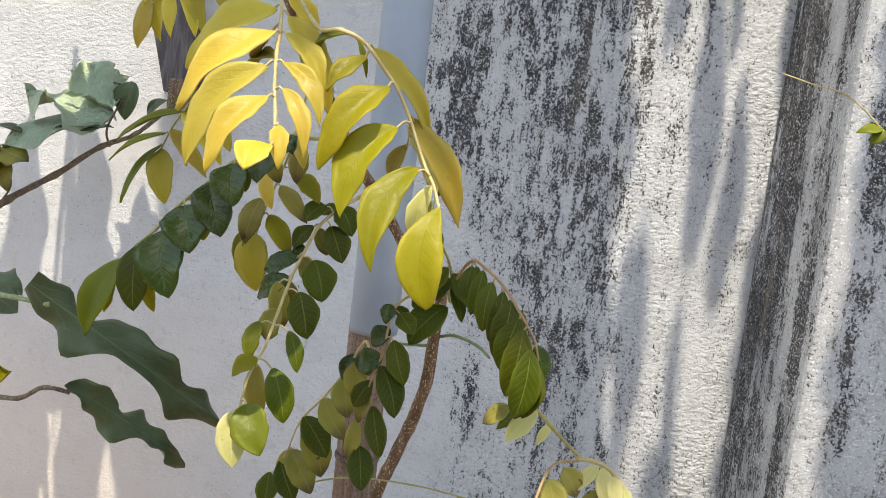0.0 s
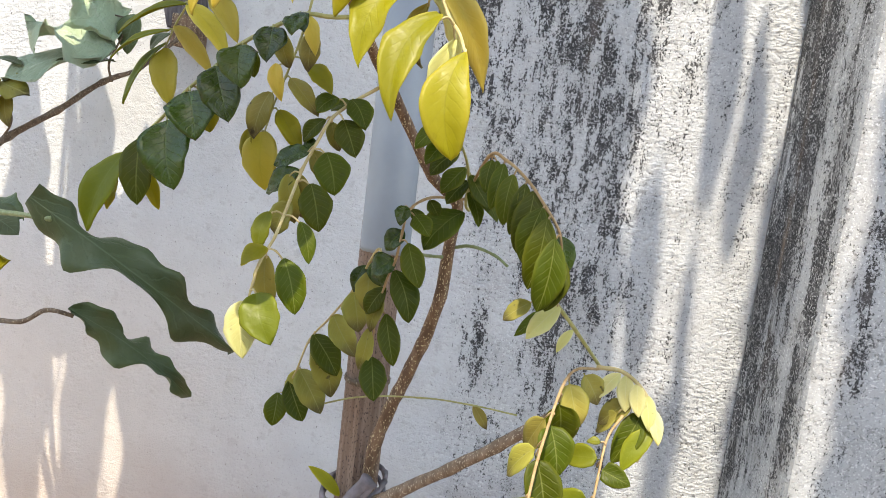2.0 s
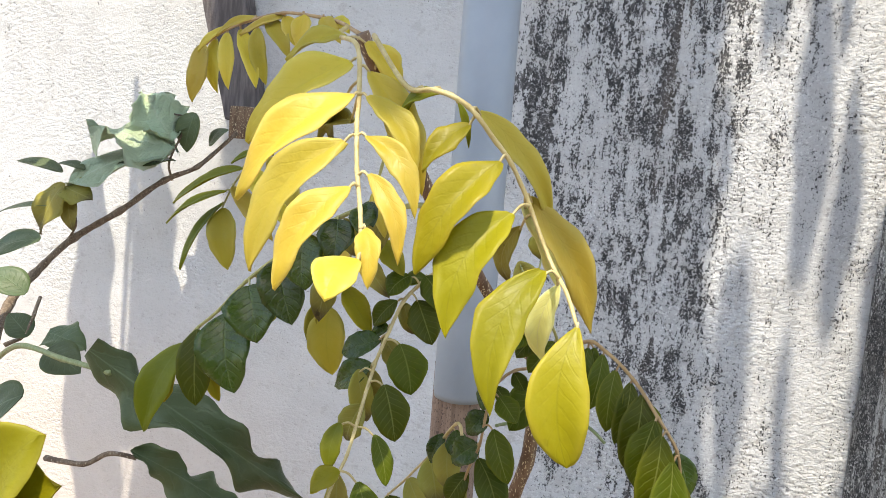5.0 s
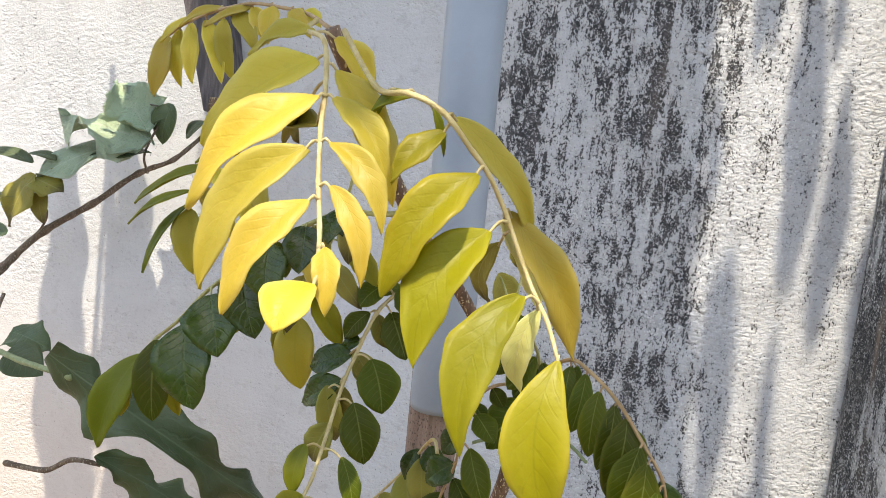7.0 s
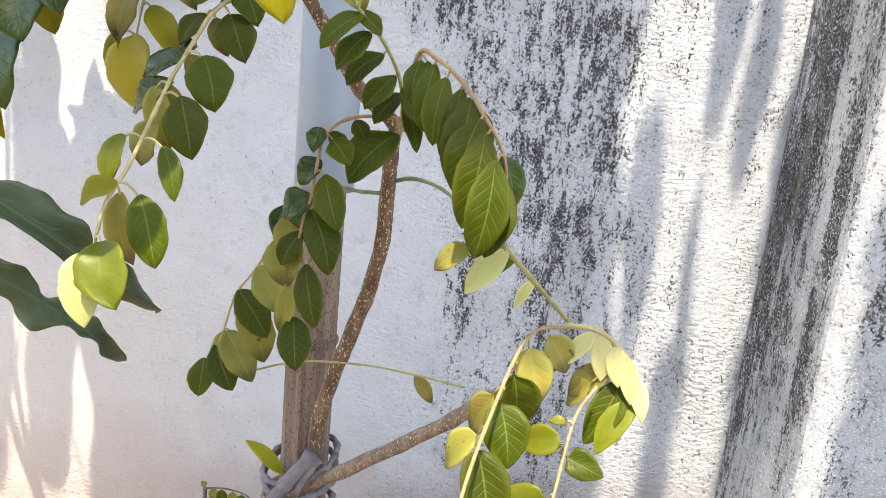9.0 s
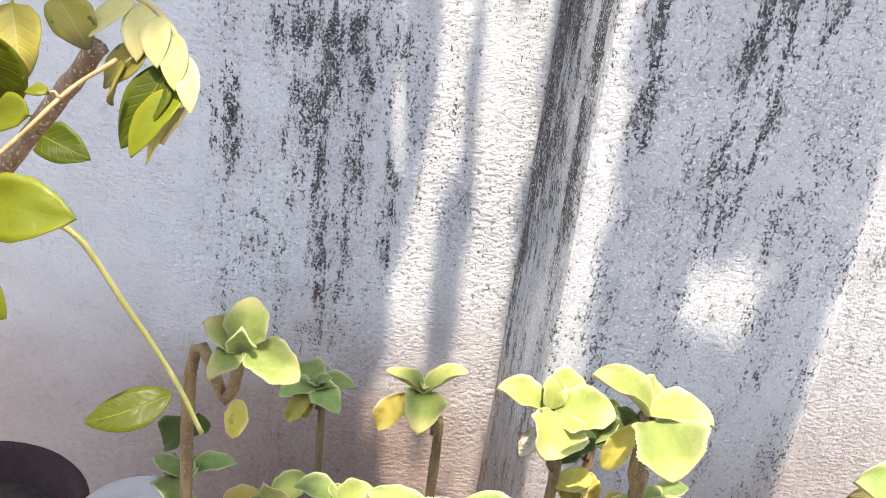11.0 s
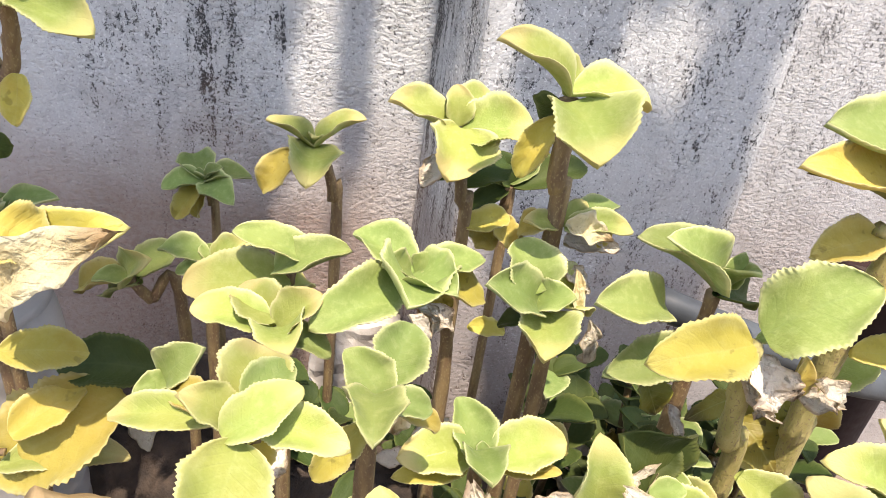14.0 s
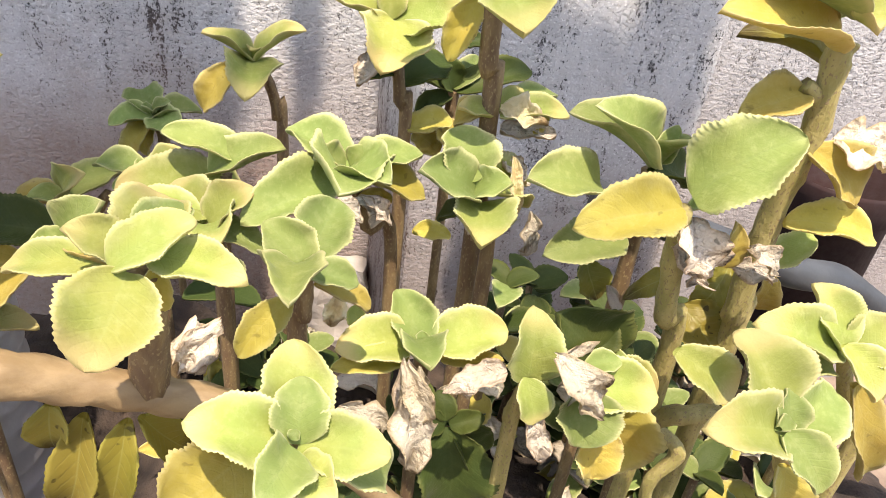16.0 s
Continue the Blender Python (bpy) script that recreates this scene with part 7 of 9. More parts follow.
leaf(m11, (0.4519, 0.5170, 0.6200), (0.4392, 0.5170, 0.6130), 0.56, "k", 0.4, cup=0.72, arch=0.1, teeth=0.055, wave=0.12, thick=0.003, rows=40, cols=10, blunt=0.85, full=0.55)
leaf(m11, (0.4572, 0.5170, 0.6056), (0.4755, 0.5170, 0.5910), 0.5, "d", 0.4, cup=0.7, arch=0.05, teeth=0.0, wave=0.07, thick=0.0014, rows=22, cols=10, blunt=0.8, full=0.5, crumple=0.55)
leaf(m11, (0.4510, 0.5100, 0.6380), (0.4740, 0.5000, 0.6340), 0.571, "c", 0.70, cup=0.7, arch=0.1, wave=0.3, thick=0.0014, rows=22, cols=10, crumple=0.5)
leaf(m11, (0.4590, 0.5000, 0.6160), (0.4620, 0.5000, 0.5750), 0.191, "c", 0.80, cup=0.7, arch=0.1, wave=0.3, thick=0.0014, rows=22, cols=10, crumple=0.5)
leaf(m11, (0.4670, 0.5150, 0.6240), (0.4790, 0.5150, 0.6330), 0.832, "y", 0.60, cup=0.6, arch=0.1, teeth=0.055, wave=0.14, thick=0.003, rows=40, cols=10, blunt=0.85, full=0.55, crumple=0.14)

m12 = thing("mint_shoot", (0.4477, 0.6200, 0.6063), "slender mint shoot half hidden behind the others", "herb", "mint shoots")
tube(m12, [(0.4482, 0.6200, 0.6082), (0.4477, 0.6220, 0.5919), (0.4510, 0.6250, 0.5491), (0.4510, 0.6450, -0.02)], 0.003, 0.004, MINT_STEM, "stem")
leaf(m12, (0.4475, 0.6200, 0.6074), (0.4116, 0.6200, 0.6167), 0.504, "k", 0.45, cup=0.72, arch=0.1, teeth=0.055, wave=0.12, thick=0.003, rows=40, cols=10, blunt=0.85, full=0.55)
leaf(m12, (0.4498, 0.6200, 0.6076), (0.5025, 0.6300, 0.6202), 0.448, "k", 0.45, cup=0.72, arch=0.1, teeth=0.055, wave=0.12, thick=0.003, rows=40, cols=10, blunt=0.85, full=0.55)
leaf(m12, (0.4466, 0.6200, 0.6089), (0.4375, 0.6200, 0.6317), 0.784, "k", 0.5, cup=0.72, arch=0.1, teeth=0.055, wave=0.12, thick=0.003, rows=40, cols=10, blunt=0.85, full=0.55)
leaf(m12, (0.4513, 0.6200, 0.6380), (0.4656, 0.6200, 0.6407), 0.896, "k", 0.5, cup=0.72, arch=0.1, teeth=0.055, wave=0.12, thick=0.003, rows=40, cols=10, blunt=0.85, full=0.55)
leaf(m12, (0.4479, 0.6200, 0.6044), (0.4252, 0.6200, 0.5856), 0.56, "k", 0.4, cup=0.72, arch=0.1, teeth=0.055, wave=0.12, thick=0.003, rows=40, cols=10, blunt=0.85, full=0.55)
leaf(m12, (0.4475, 0.6200, 0.6082), (0.4682, 0.6400, 0.6239), 0.56, "g", 0.4, cup=0.72, arch=0.1, teeth=0.055, wave=0.12, thick=0.003, rows=40, cols=10, blunt=0.85, full=0.55)
leaf(m12, (0.4220, 0.6000, 0.5860), (0.4370, 0.5900, 0.5750), 1.082, "y", 0.60, cup=0.6, arch=0.1, teeth=0.055, wave=0.14, thick=0.003, rows=40, cols=10, blunt=0.85, full=0.55, crumple=0.14)
leaf(m12, (0.4190, 0.5500, 0.5420), (0.4430, 0.5500, 0.5380), 0.531, "y", 0.60, cup=0.6, arch=0.1, teeth=0.055, wave=0.14, thick=0.003, rows=40, cols=10, blunt=0.85, full=0.55, crumple=0.14)
leaf(m12, (0.4380, 0.6000, 0.5940), (0.4490, 0.5900, 0.5770), 0.839, "y", 0.70, cup=0.6, arch=0.1, teeth=0.055, wave=0.14, thick=0.003, rows=40, cols=10, blunt=0.85, full=0.55, crumple=0.14)

m13 = thing("mint_shoot", (0.3091, 0.3560, 0.6401), "lime mint rosette with a broad hanging leaf", "herb", "mint shoots")
tube(m13, [(0.3110, 0.3580, 0.6400), (0.3100, 0.3600, 0.6250), (0.3060, 0.3660, 0.5860)], 0.0058, 0.0066, MINT_STEM, "stem")
leaf(m13, (0.3070, 0.3560, 0.6420), (0.2920, 0.3560, 0.6540), 0.723, "l", 0.35, cup=0.72, arch=0.1, teeth=0.055, wave=0.12, thick=0.003, rows=40, cols=10, blunt=0.85, full=0.55)
leaf(m13, (0.3060, 0.3460, 0.6470), (0.3270, 0.3560, 0.6570), 0.593, "l", 0.40, cup=0.72, arch=0.1, teeth=0.055, wave=0.12, thick=0.003, rows=40, cols=10, blunt=0.85, full=0.55)
leaf(m13, (0.3080, 0.3660, 0.6400), (0.3130, 0.3860, 0.6480), 1.079, "l", 0.65, cup=0.72, arch=0.1, teeth=0.055, wave=0.12, thick=0.003, rows=40, cols=10, blunt=0.85, full=0.55)
leaf(m13, (0.3100, 0.3560, 0.6480), (0.3210, 0.3760, 0.6490), 0.620, "g", 0.50, cup=0.72, arch=0.1, teeth=0.055, wave=0.12, thick=0.003, rows=40, cols=10, blunt=0.85, full=0.55)
leaf(m13, (0.3140, 0.3560, 0.6440), (0.3410, 0.3460, 0.6430), 0.527, "l", 0.40, cup=0.72, arch=0.1, teeth=0.055, wave=0.12, thick=0.003, rows=40, cols=10, blunt=0.85, full=0.55)
leaf(m13, (0.3100, 0.3460, 0.6460), (0.3020, 0.3260, 0.6290), 0.957, "l", 0.85, cup=0.72, arch=0.1, teeth=0.055, wave=0.12, thick=0.003, rows=40, cols=10, blunt=0.85, full=0.55)
leaf(m13, (0.3000, 0.3660, 0.6340), (0.2660, 0.3760, 0.6270), 0.356, "l", 0.40, cup=0.72, arch=0.1, teeth=0.055, wave=0.12, thick=0.003, rows=40, cols=10, blunt=0.85, full=0.55)
leaf(m13, (0.3020, 0.3660, 0.6370), (0.2850, 0.3860, 0.6300), 0.457, "y", 0.40, cup=0.72, arch=0.1, teeth=0.055, wave=0.12, thick=0.003, rows=40, cols=10, blunt=0.85, full=0.55, crumple=0.12)
leaf(m13, (0.3150, 0.3560, 0.6420), (0.3160, 0.3560, 0.6270), 0.626, "y", 0.60, cup=0.72, arch=0.1, teeth=0.055, wave=0.12, thick=0.003, rows=40, cols=10, blunt=0.85, full=0.55, crumple=0.12)

m14 = thing("mint_shoot", (0.3527, 0.4150, 0.5988), "green mint shoot with cupped round leaves", "herb", "mint shoots")
tube(m14, [(0.3560, 0.4170, 0.6000), (0.3550, 0.4200, 0.5760), (0.3530, 0.4250, 0.5470), (0.3560, 0.4450, -0.0200)], 0.0035, 0.0045, MINT_STEM, "stem")
leaf(m14, (0.3560, 0.4150, 0.6000), (0.3400, 0.4250, 0.6180), 0.818, "g", 0.55, cup=0.72, arch=0.1, teeth=0.055, wave=0.12, thick=0.003, rows=40, cols=10, blunt=0.85, full=0.55)
leaf(m14, (0.3590, 0.4250, 0.6010), (0.3700, 0.4450, 0.6170), 0.890, "g", 0.60, cup=0.72, arch=0.1, teeth=0.055, wave=0.12, thick=0.003, rows=40, cols=10, blunt=0.85, full=0.55)
leaf(m14, (0.3560, 0.4150, 0.6020), (0.3770, 0.4150, 0.5950), 0.638, "g", 0.40, cup=0.72, arch=0.1, teeth=0.055, wave=0.12, thick=0.003, rows=40, cols=10, blunt=0.85, full=0.55)
leaf(m14, (0.3520, 0.4100, 0.6070), (0.3510, 0.3800, 0.6110), 0.800, "g", 0.60, cup=0.72, arch=0.1, teeth=0.055, wave=0.12, thick=0.003, rows=40, cols=10, blunt=0.85, full=0.55)
leaf(m14, (0.3500, 0.4150, 0.5880), (0.3300, 0.4050, 0.5670), 0.507, "y", 0.70, cup=0.72, arch=0.1, teeth=0.055, wave=0.12, thick=0.003, rows=40, cols=10, blunt=0.85, full=0.55, crumple=0.12)
leaf(m14, (0.3600, 0.4250, 0.5890), (0.3830, 0.4250, 0.5750), 0.432, "y", 0.40, cup=0.72, arch=0.1, teeth=0.055, wave=0.12, thick=0.003, rows=40, cols=10, blunt=0.85, full=0.55, crumple=0.12)
leaf(m14, (0.3700, 0.4650, 0.6080), (0.3810, 0.4650, 0.5950), 0.492, "d", 0.50, cup=0.7, arch=0.1, wave=0.3, thick=0.0014, rows=22, cols=10, crumple=0.55)

m15 = thing("mint_shoot", (0.4072, 0.4250, 0.5573), "lime mint rosette with yellow lower leaves", "herb", "mint shoots")
tube(m15, [(0.4150, 0.4600, 0.5240), (0.4160, 0.4650, 0.5030), (0.4180, 0.4700, 0.4650), (0.4210, 0.4900, -0.0200)], 0.0035, 0.0045, MINT_STEM, "stem")
leaf(m15, (0.4140, 0.4550, 0.5270), (0.4010, 0.4750, 0.5510), 0.716, "g", 0.60, cup=0.72, arch=0.1, teeth=0.055, wave=0.12, thick=0.003, rows=40, cols=10, blunt=0.85, full=0.55)
leaf(m15, (0.4080, 0.4550, 0.5300), (0.3700, 0.4500, 0.5330), 0.697, "l", 0.45, cup=0.72, arch=0.1, teeth=0.055, wave=0.12, thick=0.003, rows=40, cols=10, blunt=0.85, full=0.55)
leaf(m15, (0.4190, 0.4550, 0.5300), (0.4580, 0.4550, 0.5380), 0.719, "l", 0.45, cup=0.72, arch=0.1, teeth=0.055, wave=0.12, thick=0.003, rows=40, cols=10, blunt=0.85, full=0.55)
leaf(m15, (0.4120, 0.4500, 0.5370), (0.4130, 0.4250, 0.5410), 0.926, "g", 0.60, cup=0.72, arch=0.1, teeth=0.055, wave=0.12, thick=0.003, rows=40, cols=10, blunt=0.85, full=0.55)
leaf(m15, (0.4130, 0.4520, 0.5350), (0.4130, 0.4550, 0.5400), 1.250, "g", 0.50, cup=0.72, arch=0.1, teeth=0.055, wave=0.12, thick=0.003, rows=40, cols=10, blunt=0.85, full=0.55)
leaf(m15, (0.4070, 0.4550, 0.5230), (0.3680, 0.4450, 0.5250), 0.381, "y", 0.50, cup=0.72, arch=0.1, teeth=0.055, wave=0.12, thick=0.003, rows=40, cols=10, blunt=0.85, full=0.55, crumple=0.12)
leaf(m15, (0.4250, 0.4550, 0.5210), (0.4550, 0.4450, 0.5280), 0.348, "y", 0.50, cup=0.72, arch=0.1, teeth=0.055, wave=0.12, thick=0.003, rows=40, cols=10, blunt=0.85, full=0.55, crumple=0.12)
leaf(m15, (0.3720, 0.4600, 0.5590), (0.3680, 0.4600, 0.5400), 0.616, "c", 0.70, cup=0.7, arch=0.1, wave=0.3, thick=0.0014, rows=22, cols=10, crumple=0.5)
leaf(m15, (0.3380, 0.4300, 0.5230), (0.3690, 0.4200, 0.5170), 0.353, "c", 0.60, cup=0.7, arch=0.1, wave=0.3, thick=0.0014, rows=22, cols=10, crumple=0.5)

m16 = thing("mint_shoot", (0.4533, 0.4050, 0.5553), "yellow-green mint leaf pair with a withered leaf", "herb", "mint shoots")
tube(m16, [(0.4550, 0.4100, 0.5460), (0.4530, 0.4150, 0.5180), (0.4550, 0.4200, 0.4690), (0.4580, 0.4400, -0.0200)], 0.0035, 0.0045, MINT_STEM_PALE, "stem")
leaf(m16, (0.4520, 0.4050, 0.5510), (0.4530, 0.4150, 0.5840), 0.762, "l", 0.75, cup=0.72, arch=0.1, teeth=0.055, wave=0.12, thick=0.003, rows=40, cols=10, blunt=0.85, full=0.55)
leaf(m16, (0.4810, 0.4250, 0.5440), (0.4960, 0.4450, 0.5600), 0.997, "k", 0.60, cup=0.72, arch=0.1, teeth=0.055, wave=0.12, thick=0.003, rows=40, cols=10, blunt=0.85, full=0.55)
leaf(m16, (0.4780, 0.4050, 0.5570), (0.4950, 0.4050, 0.5600), 0.681, "g", 0.40, cup=0.72, arch=0.1, teeth=0.055, wave=0.12, thick=0.003, rows=40, cols=10, blunt=0.85, full=0.55)
leaf(m16, (0.4750, 0.4050, 0.5450), (0.5150, 0.4000, 0.5430), 0.644, "l", 0.50, cup=0.72, arch=0.1, teeth=0.055, wave=0.12, thick=0.003, rows=40, cols=10, blunt=0.85, full=0.55)
leaf(m16, (0.4770, 0.4000, 0.5490), (0.4760, 0.3850, 0.5290), 1.250, "g", 0.75, cup=0.72, arch=0.1, teeth=0.055, wave=0.12, thick=0.003, rows=40, cols=10, blunt=0.85, full=0.55)
leaf(m16, (0.4900, 0.4050, 0.5230), (0.4910, 0.3950, 0.4970), 0.898, "y", 0.70, cup=0.72, arch=0.1, teeth=0.055, wave=0.12, thick=0.003, rows=40, cols=10, blunt=0.85, full=0.55, crumple=0.12)
leaf(m16, (0.4500, 0.4000, 0.5570), (0.4530, 0.3900, 0.5390), 0.803, "l", 0.75, cup=0.72, arch=0.1, teeth=0.055, wave=0.12, thick=0.003, rows=40, cols=10, blunt=0.85, full=0.55)
leaf(m16, (0.4570, 0.3900, 0.5770), (0.4810, 0.3850, 0.5470), 0.433, "d", 0.70, cup=0.7, arch=0.1, wave=0.3, thick=0.0014, rows=22, cols=10, crumple=0.55)
leaf(m16, (0.4510, 0.3950, 0.5420), (0.4600, 0.3900, 0.5160), 0.451, "d", 0.70, cup=0.7, arch=0.1, wave=0.3, thick=0.0014, rows=22, cols=10, crumple=0.55)
leaf(m16, (0.4370, 0.3900, 0.5700), (0.4100, 0.3850, 0.5630), 0.421, "d", 0.50, cup=0.7, arch=0.1, wave=0.3, thick=0.0014, rows=22, cols=10, crumple=0.55)
leaf(m16, (0.4000, 0.4150, 0.5540), (0.4020, 0.4050, 0.5010), 0.292, "d", 0.80, cup=0.7, arch=0.1, wave=0.3, thick=0.0014, rows=22, cols=10, crumple=0.55)

m17 = thing("mint_shoot", (0.3519, 0.3350, 0.5903), "green mint shoot in the front row with a yellow skirt", "herb", "mint shoots")
tube(m17, [(0.3530, 0.3400, 0.5850), (0.3530, 0.3450, 0.5630), (0.3540, 0.3500, 0.5330), (0.3570, 0.3700, -0.0200)], 0.0035, 0.0045, MINT_STEM_PALE, "stem")
leaf(m17, (0.3520, 0.3450, 0.5840), (0.3530, 0.3650, 0.6080), 0.798, "l", 0.70, cup=0.72, arch=0.1, teeth=0.055, wave=0.12, thick=0.003, rows=40, cols=10, blunt=0.85, full=0.55)
leaf(m17, (0.3550, 0.3350, 0.5910), (0.3560, 0.3500, 0.6050), 0.914, "g", 0.65, cup=0.72, arch=0.1, teeth=0.055, wave=0.12, thick=0.003, rows=40, cols=10, blunt=0.85, full=0.55)
leaf(m17, (0.3490, 0.3350, 0.5900), (0.3220, 0.3350, 0.6020), 0.733, "l", 0.45, cup=0.72, arch=0.1, teeth=0.055, wave=0.12, thick=0.003, rows=40, cols=10, blunt=0.85, full=0.55)
leaf(m17, (0.3550, 0.3350, 0.5900), (0.3830, 0.3300, 0.5890), 0.720, "l", 0.45, cup=0.72, arch=0.1, teeth=0.055, wave=0.12, thick=0.003, rows=40, cols=10, blunt=0.85, full=0.55)
leaf(m17, (0.3530, 0.3300, 0.5940), (0.3440, 0.3100, 0.5950), 0.808, "g", 0.75, cup=0.72, arch=0.1, teeth=0.055, wave=0.12, thick=0.003, rows=40, cols=10, blunt=0.85, full=0.55)
leaf(m17, (0.3550, 0.3300, 0.5880), (0.3660, 0.3150, 0.5870), 0.839, "l", 0.60, cup=0.72, arch=0.1, teeth=0.055, wave=0.12, thick=0.003, rows=40, cols=10, blunt=0.85, full=0.55)
leaf(m17, (0.3380, 0.3550, 0.5670), (0.3120, 0.3450, 0.5510), 1.055, "y", 0.75, cup=0.72, arch=0.1, teeth=0.055, wave=0.12, thick=0.003, rows=40, cols=10, blunt=0.85, full=0.55, crumple=0.12)
leaf(m17, (0.3530, 0.3330, 0.5950), (0.3550, 0.3350, 0.5970), 1.250, "g", 0.50, cup=0.72, arch=0.1, teeth=0.055, wave=0.12, thick=0.003, rows=40, cols=10, blunt=0.85, full=0.55)
leaf(m17, (0.3600, 0.3350, 0.5870), (0.3840, 0.3450, 0.5610), 0.512, "g", 0.40, cup=0.72, arch=0.1, teeth=0.055, wave=0.12, thick=0.003, rows=40, cols=10, blunt=0.85, full=0.55)

m18 = thing("mint_shoot", (0.5304, 0.3450, 0.5786), "green mint rosette with small heart leaves", "herb", "mint shoots")
tube(m18, [(0.5370, 0.3500, 0.5700), (0.5510, 0.3550, 0.5450), (0.5680, 0.3600, 0.5120), (0.5710, 0.3800, -0.0200)], 0.0035, 0.0045, MINT_STEM_PALE, "stem")
leaf(m18, (0.5290, 0.3500, 0.5810), (0.5210, 0.3750, 0.6020), 0.881, "l", 0.70, cup=0.72, arch=0.1, teeth=0.055, wave=0.12, thick=0.003, rows=40, cols=10, blunt=0.85, full=0.55)
leaf(m18, (0.5310, 0.3450, 0.5770), (0.4940, 0.3400, 0.5860), 0.661, "l", 0.50, cup=0.72, arch=0.1, teeth=0.055, wave=0.12, thick=0.003, rows=40, cols=10, blunt=0.85, full=0.55)
leaf(m18, (0.5310, 0.3450, 0.5770), (0.5350, 0.3550, 0.5900), 0.882, "g", 0.65, cup=0.72, arch=0.1, teeth=0.055, wave=0.12, thick=0.003, rows=40, cols=10, blunt=0.85, full=0.55)
leaf(m18, (0.5420, 0.3500, 0.5690), (0.5680, 0.3650, 0.5760), 0.772, "g", 0.55, cup=0.72, arch=0.1, teeth=0.055, wave=0.12, thick=0.003, rows=40, cols=10, blunt=0.85, full=0.55)
leaf(m18, (0.5270, 0.3400, 0.5820), (0.5380, 0.3250, 0.5670), 0.825, "g", 0.65, cup=0.72, arch=0.1, teeth=0.055, wave=0.12, thick=0.003, rows=40, cols=10, blunt=0.85, full=0.55)
leaf(m18, (0.5390, 0.3450, 0.5590), (0.5390, 0.3400, 0.5400), 0.976, "y", 0.70, cup=0.72, arch=0.1, teeth=0.055, wave=0.12, thick=0.003, rows=40, cols=10, blunt=0.85, full=0.55, crumple=0.12)
leaf(m18, (0.5250, 0.3410, 0.5830), (0.5320, 0.3450, 0.5830), 0.810, "g", 0.50, cup=0.72, arch=0.1, teeth=0.055, wave=0.12, thick=0.003, rows=40, cols=10, blunt=0.85, full=0.55)

m19 = thing("mint_shoot", (0.5856, 0.3900, 0.5787), "pale lime mint shoot with a long withered leaf", "herb", "mint shoots")
tube(m19, [(0.5940, 0.3950, 0.5740), (0.6140, 0.4000, 0.5410), (0.6390, 0.4050, 0.4950), (0.6420, 0.4250, -0.0200)], 0.0035, 0.0045, MINT_STEM_PALE, "stem")
leaf(m19, (0.5860, 0.3900, 0.5770), (0.5440, 0.3950, 0.5900), 0.559, "l", 0.45, cup=0.72, arch=0.1, teeth=0.055, wave=0.12, thick=0.003, rows=40, cols=10, blunt=0.85, full=0.55)
leaf(m19, (0.5880, 0.3900, 0.5790), (0.5780, 0.4100, 0.6000), 0.737, "l", 0.60, cup=0.72, arch=0.1, teeth=0.055, wave=0.12, thick=0.003, rows=40, cols=10, blunt=0.85, full=0.55)
leaf(m19, (0.5910, 0.3900, 0.5770), (0.6130, 0.3900, 0.5880), 1.071, "l", 0.45, cup=0.72, arch=0.1, teeth=0.055, wave=0.12, thick=0.003, rows=40, cols=10, blunt=0.85, full=0.55)
leaf(m19, (0.5830, 0.3860, 0.5840), (0.5950, 0.3700, 0.5660), 0.700, "l", 0.65, cup=0.72, arch=0.1, teeth=0.055, wave=0.12, thick=0.003, rows=40, cols=10, blunt=0.85, full=0.55)
leaf(m19, (0.5900, 0.3900, 0.5760), (0.6090, 0.3900, 0.5710), 0.514, "g", 0.50, cup=0.72, arch=0.1, teeth=0.055, wave=0.12, thick=0.003, rows=40, cols=10, blunt=0.85, full=0.55)
leaf(m19, (0.6030, 0.3900, 0.5580), (0.6280, 0.3850, 0.5000), 0.336, "y", 0.75, cup=0.72, arch=0.1, teeth=0.055, wave=0.12, thick=0.003, rows=40, cols=10, blunt=0.85, full=0.55, crumple=0.12)
leaf(m19, (0.6110, 0.4000, 0.5630), (0.6400, 0.4000, 0.5550), 0.681, "l", 0.40, cup=0.72, arch=0.1, teeth=0.055, wave=0.12, thick=0.003, rows=40, cols=10, blunt=0.85, full=0.55)
leaf(m19, (0.5870, 0.3900, 0.5680), (0.5640, 0.3900, 0.5720), 0.652, "l", 0.40, cup=0.72, arch=0.1, teeth=0.055, wave=0.12, thick=0.003, rows=40, cols=10, blunt=0.85, full=0.55)

m20 = thing("mint_shoot", (0.4994, 0.4300, 0.5394), "shaded green mint shoot with yellow lower leaf", "herb", "mint shoots")
tube(m20, [(0.5068, 0.4400, 0.5230), (0.5260, 0.4500, 0.4713), (0.5461, 0.4600, 0.4104), (0.5461, 0.4800, -0.02)], 0.0035, 0.0045, MINT_STEM, "stem")
leaf(m20, (0.4987, 0.4300, 0.5387), (0.4703, 0.4300, 0.5689), 1.12, "k", 0.7, cup=0.72, arch=0.1, teeth=0.055, wave=0.12, thick=0.003, rows=40, cols=10, blunt=0.85, full=0.55)
leaf(m20, (0.5022, 0.4300, 0.5338), (0.5272, 0.4200, 0.5284), 0.784, "l", 0.7, cup=0.72, arch=0.1, teeth=0.055, wave=0.12, thick=0.003, rows=40, cols=10, blunt=0.85, full=0.55)
leaf(m20, (0.4992, 0.4300, 0.5339), (0.4824, 0.4200, 0.5072), 0.784, "g", 0.7, cup=0.72, arch=0.1, teeth=0.055, wave=0.12, thick=0.003, rows=40, cols=10, blunt=0.85, full=0.55)
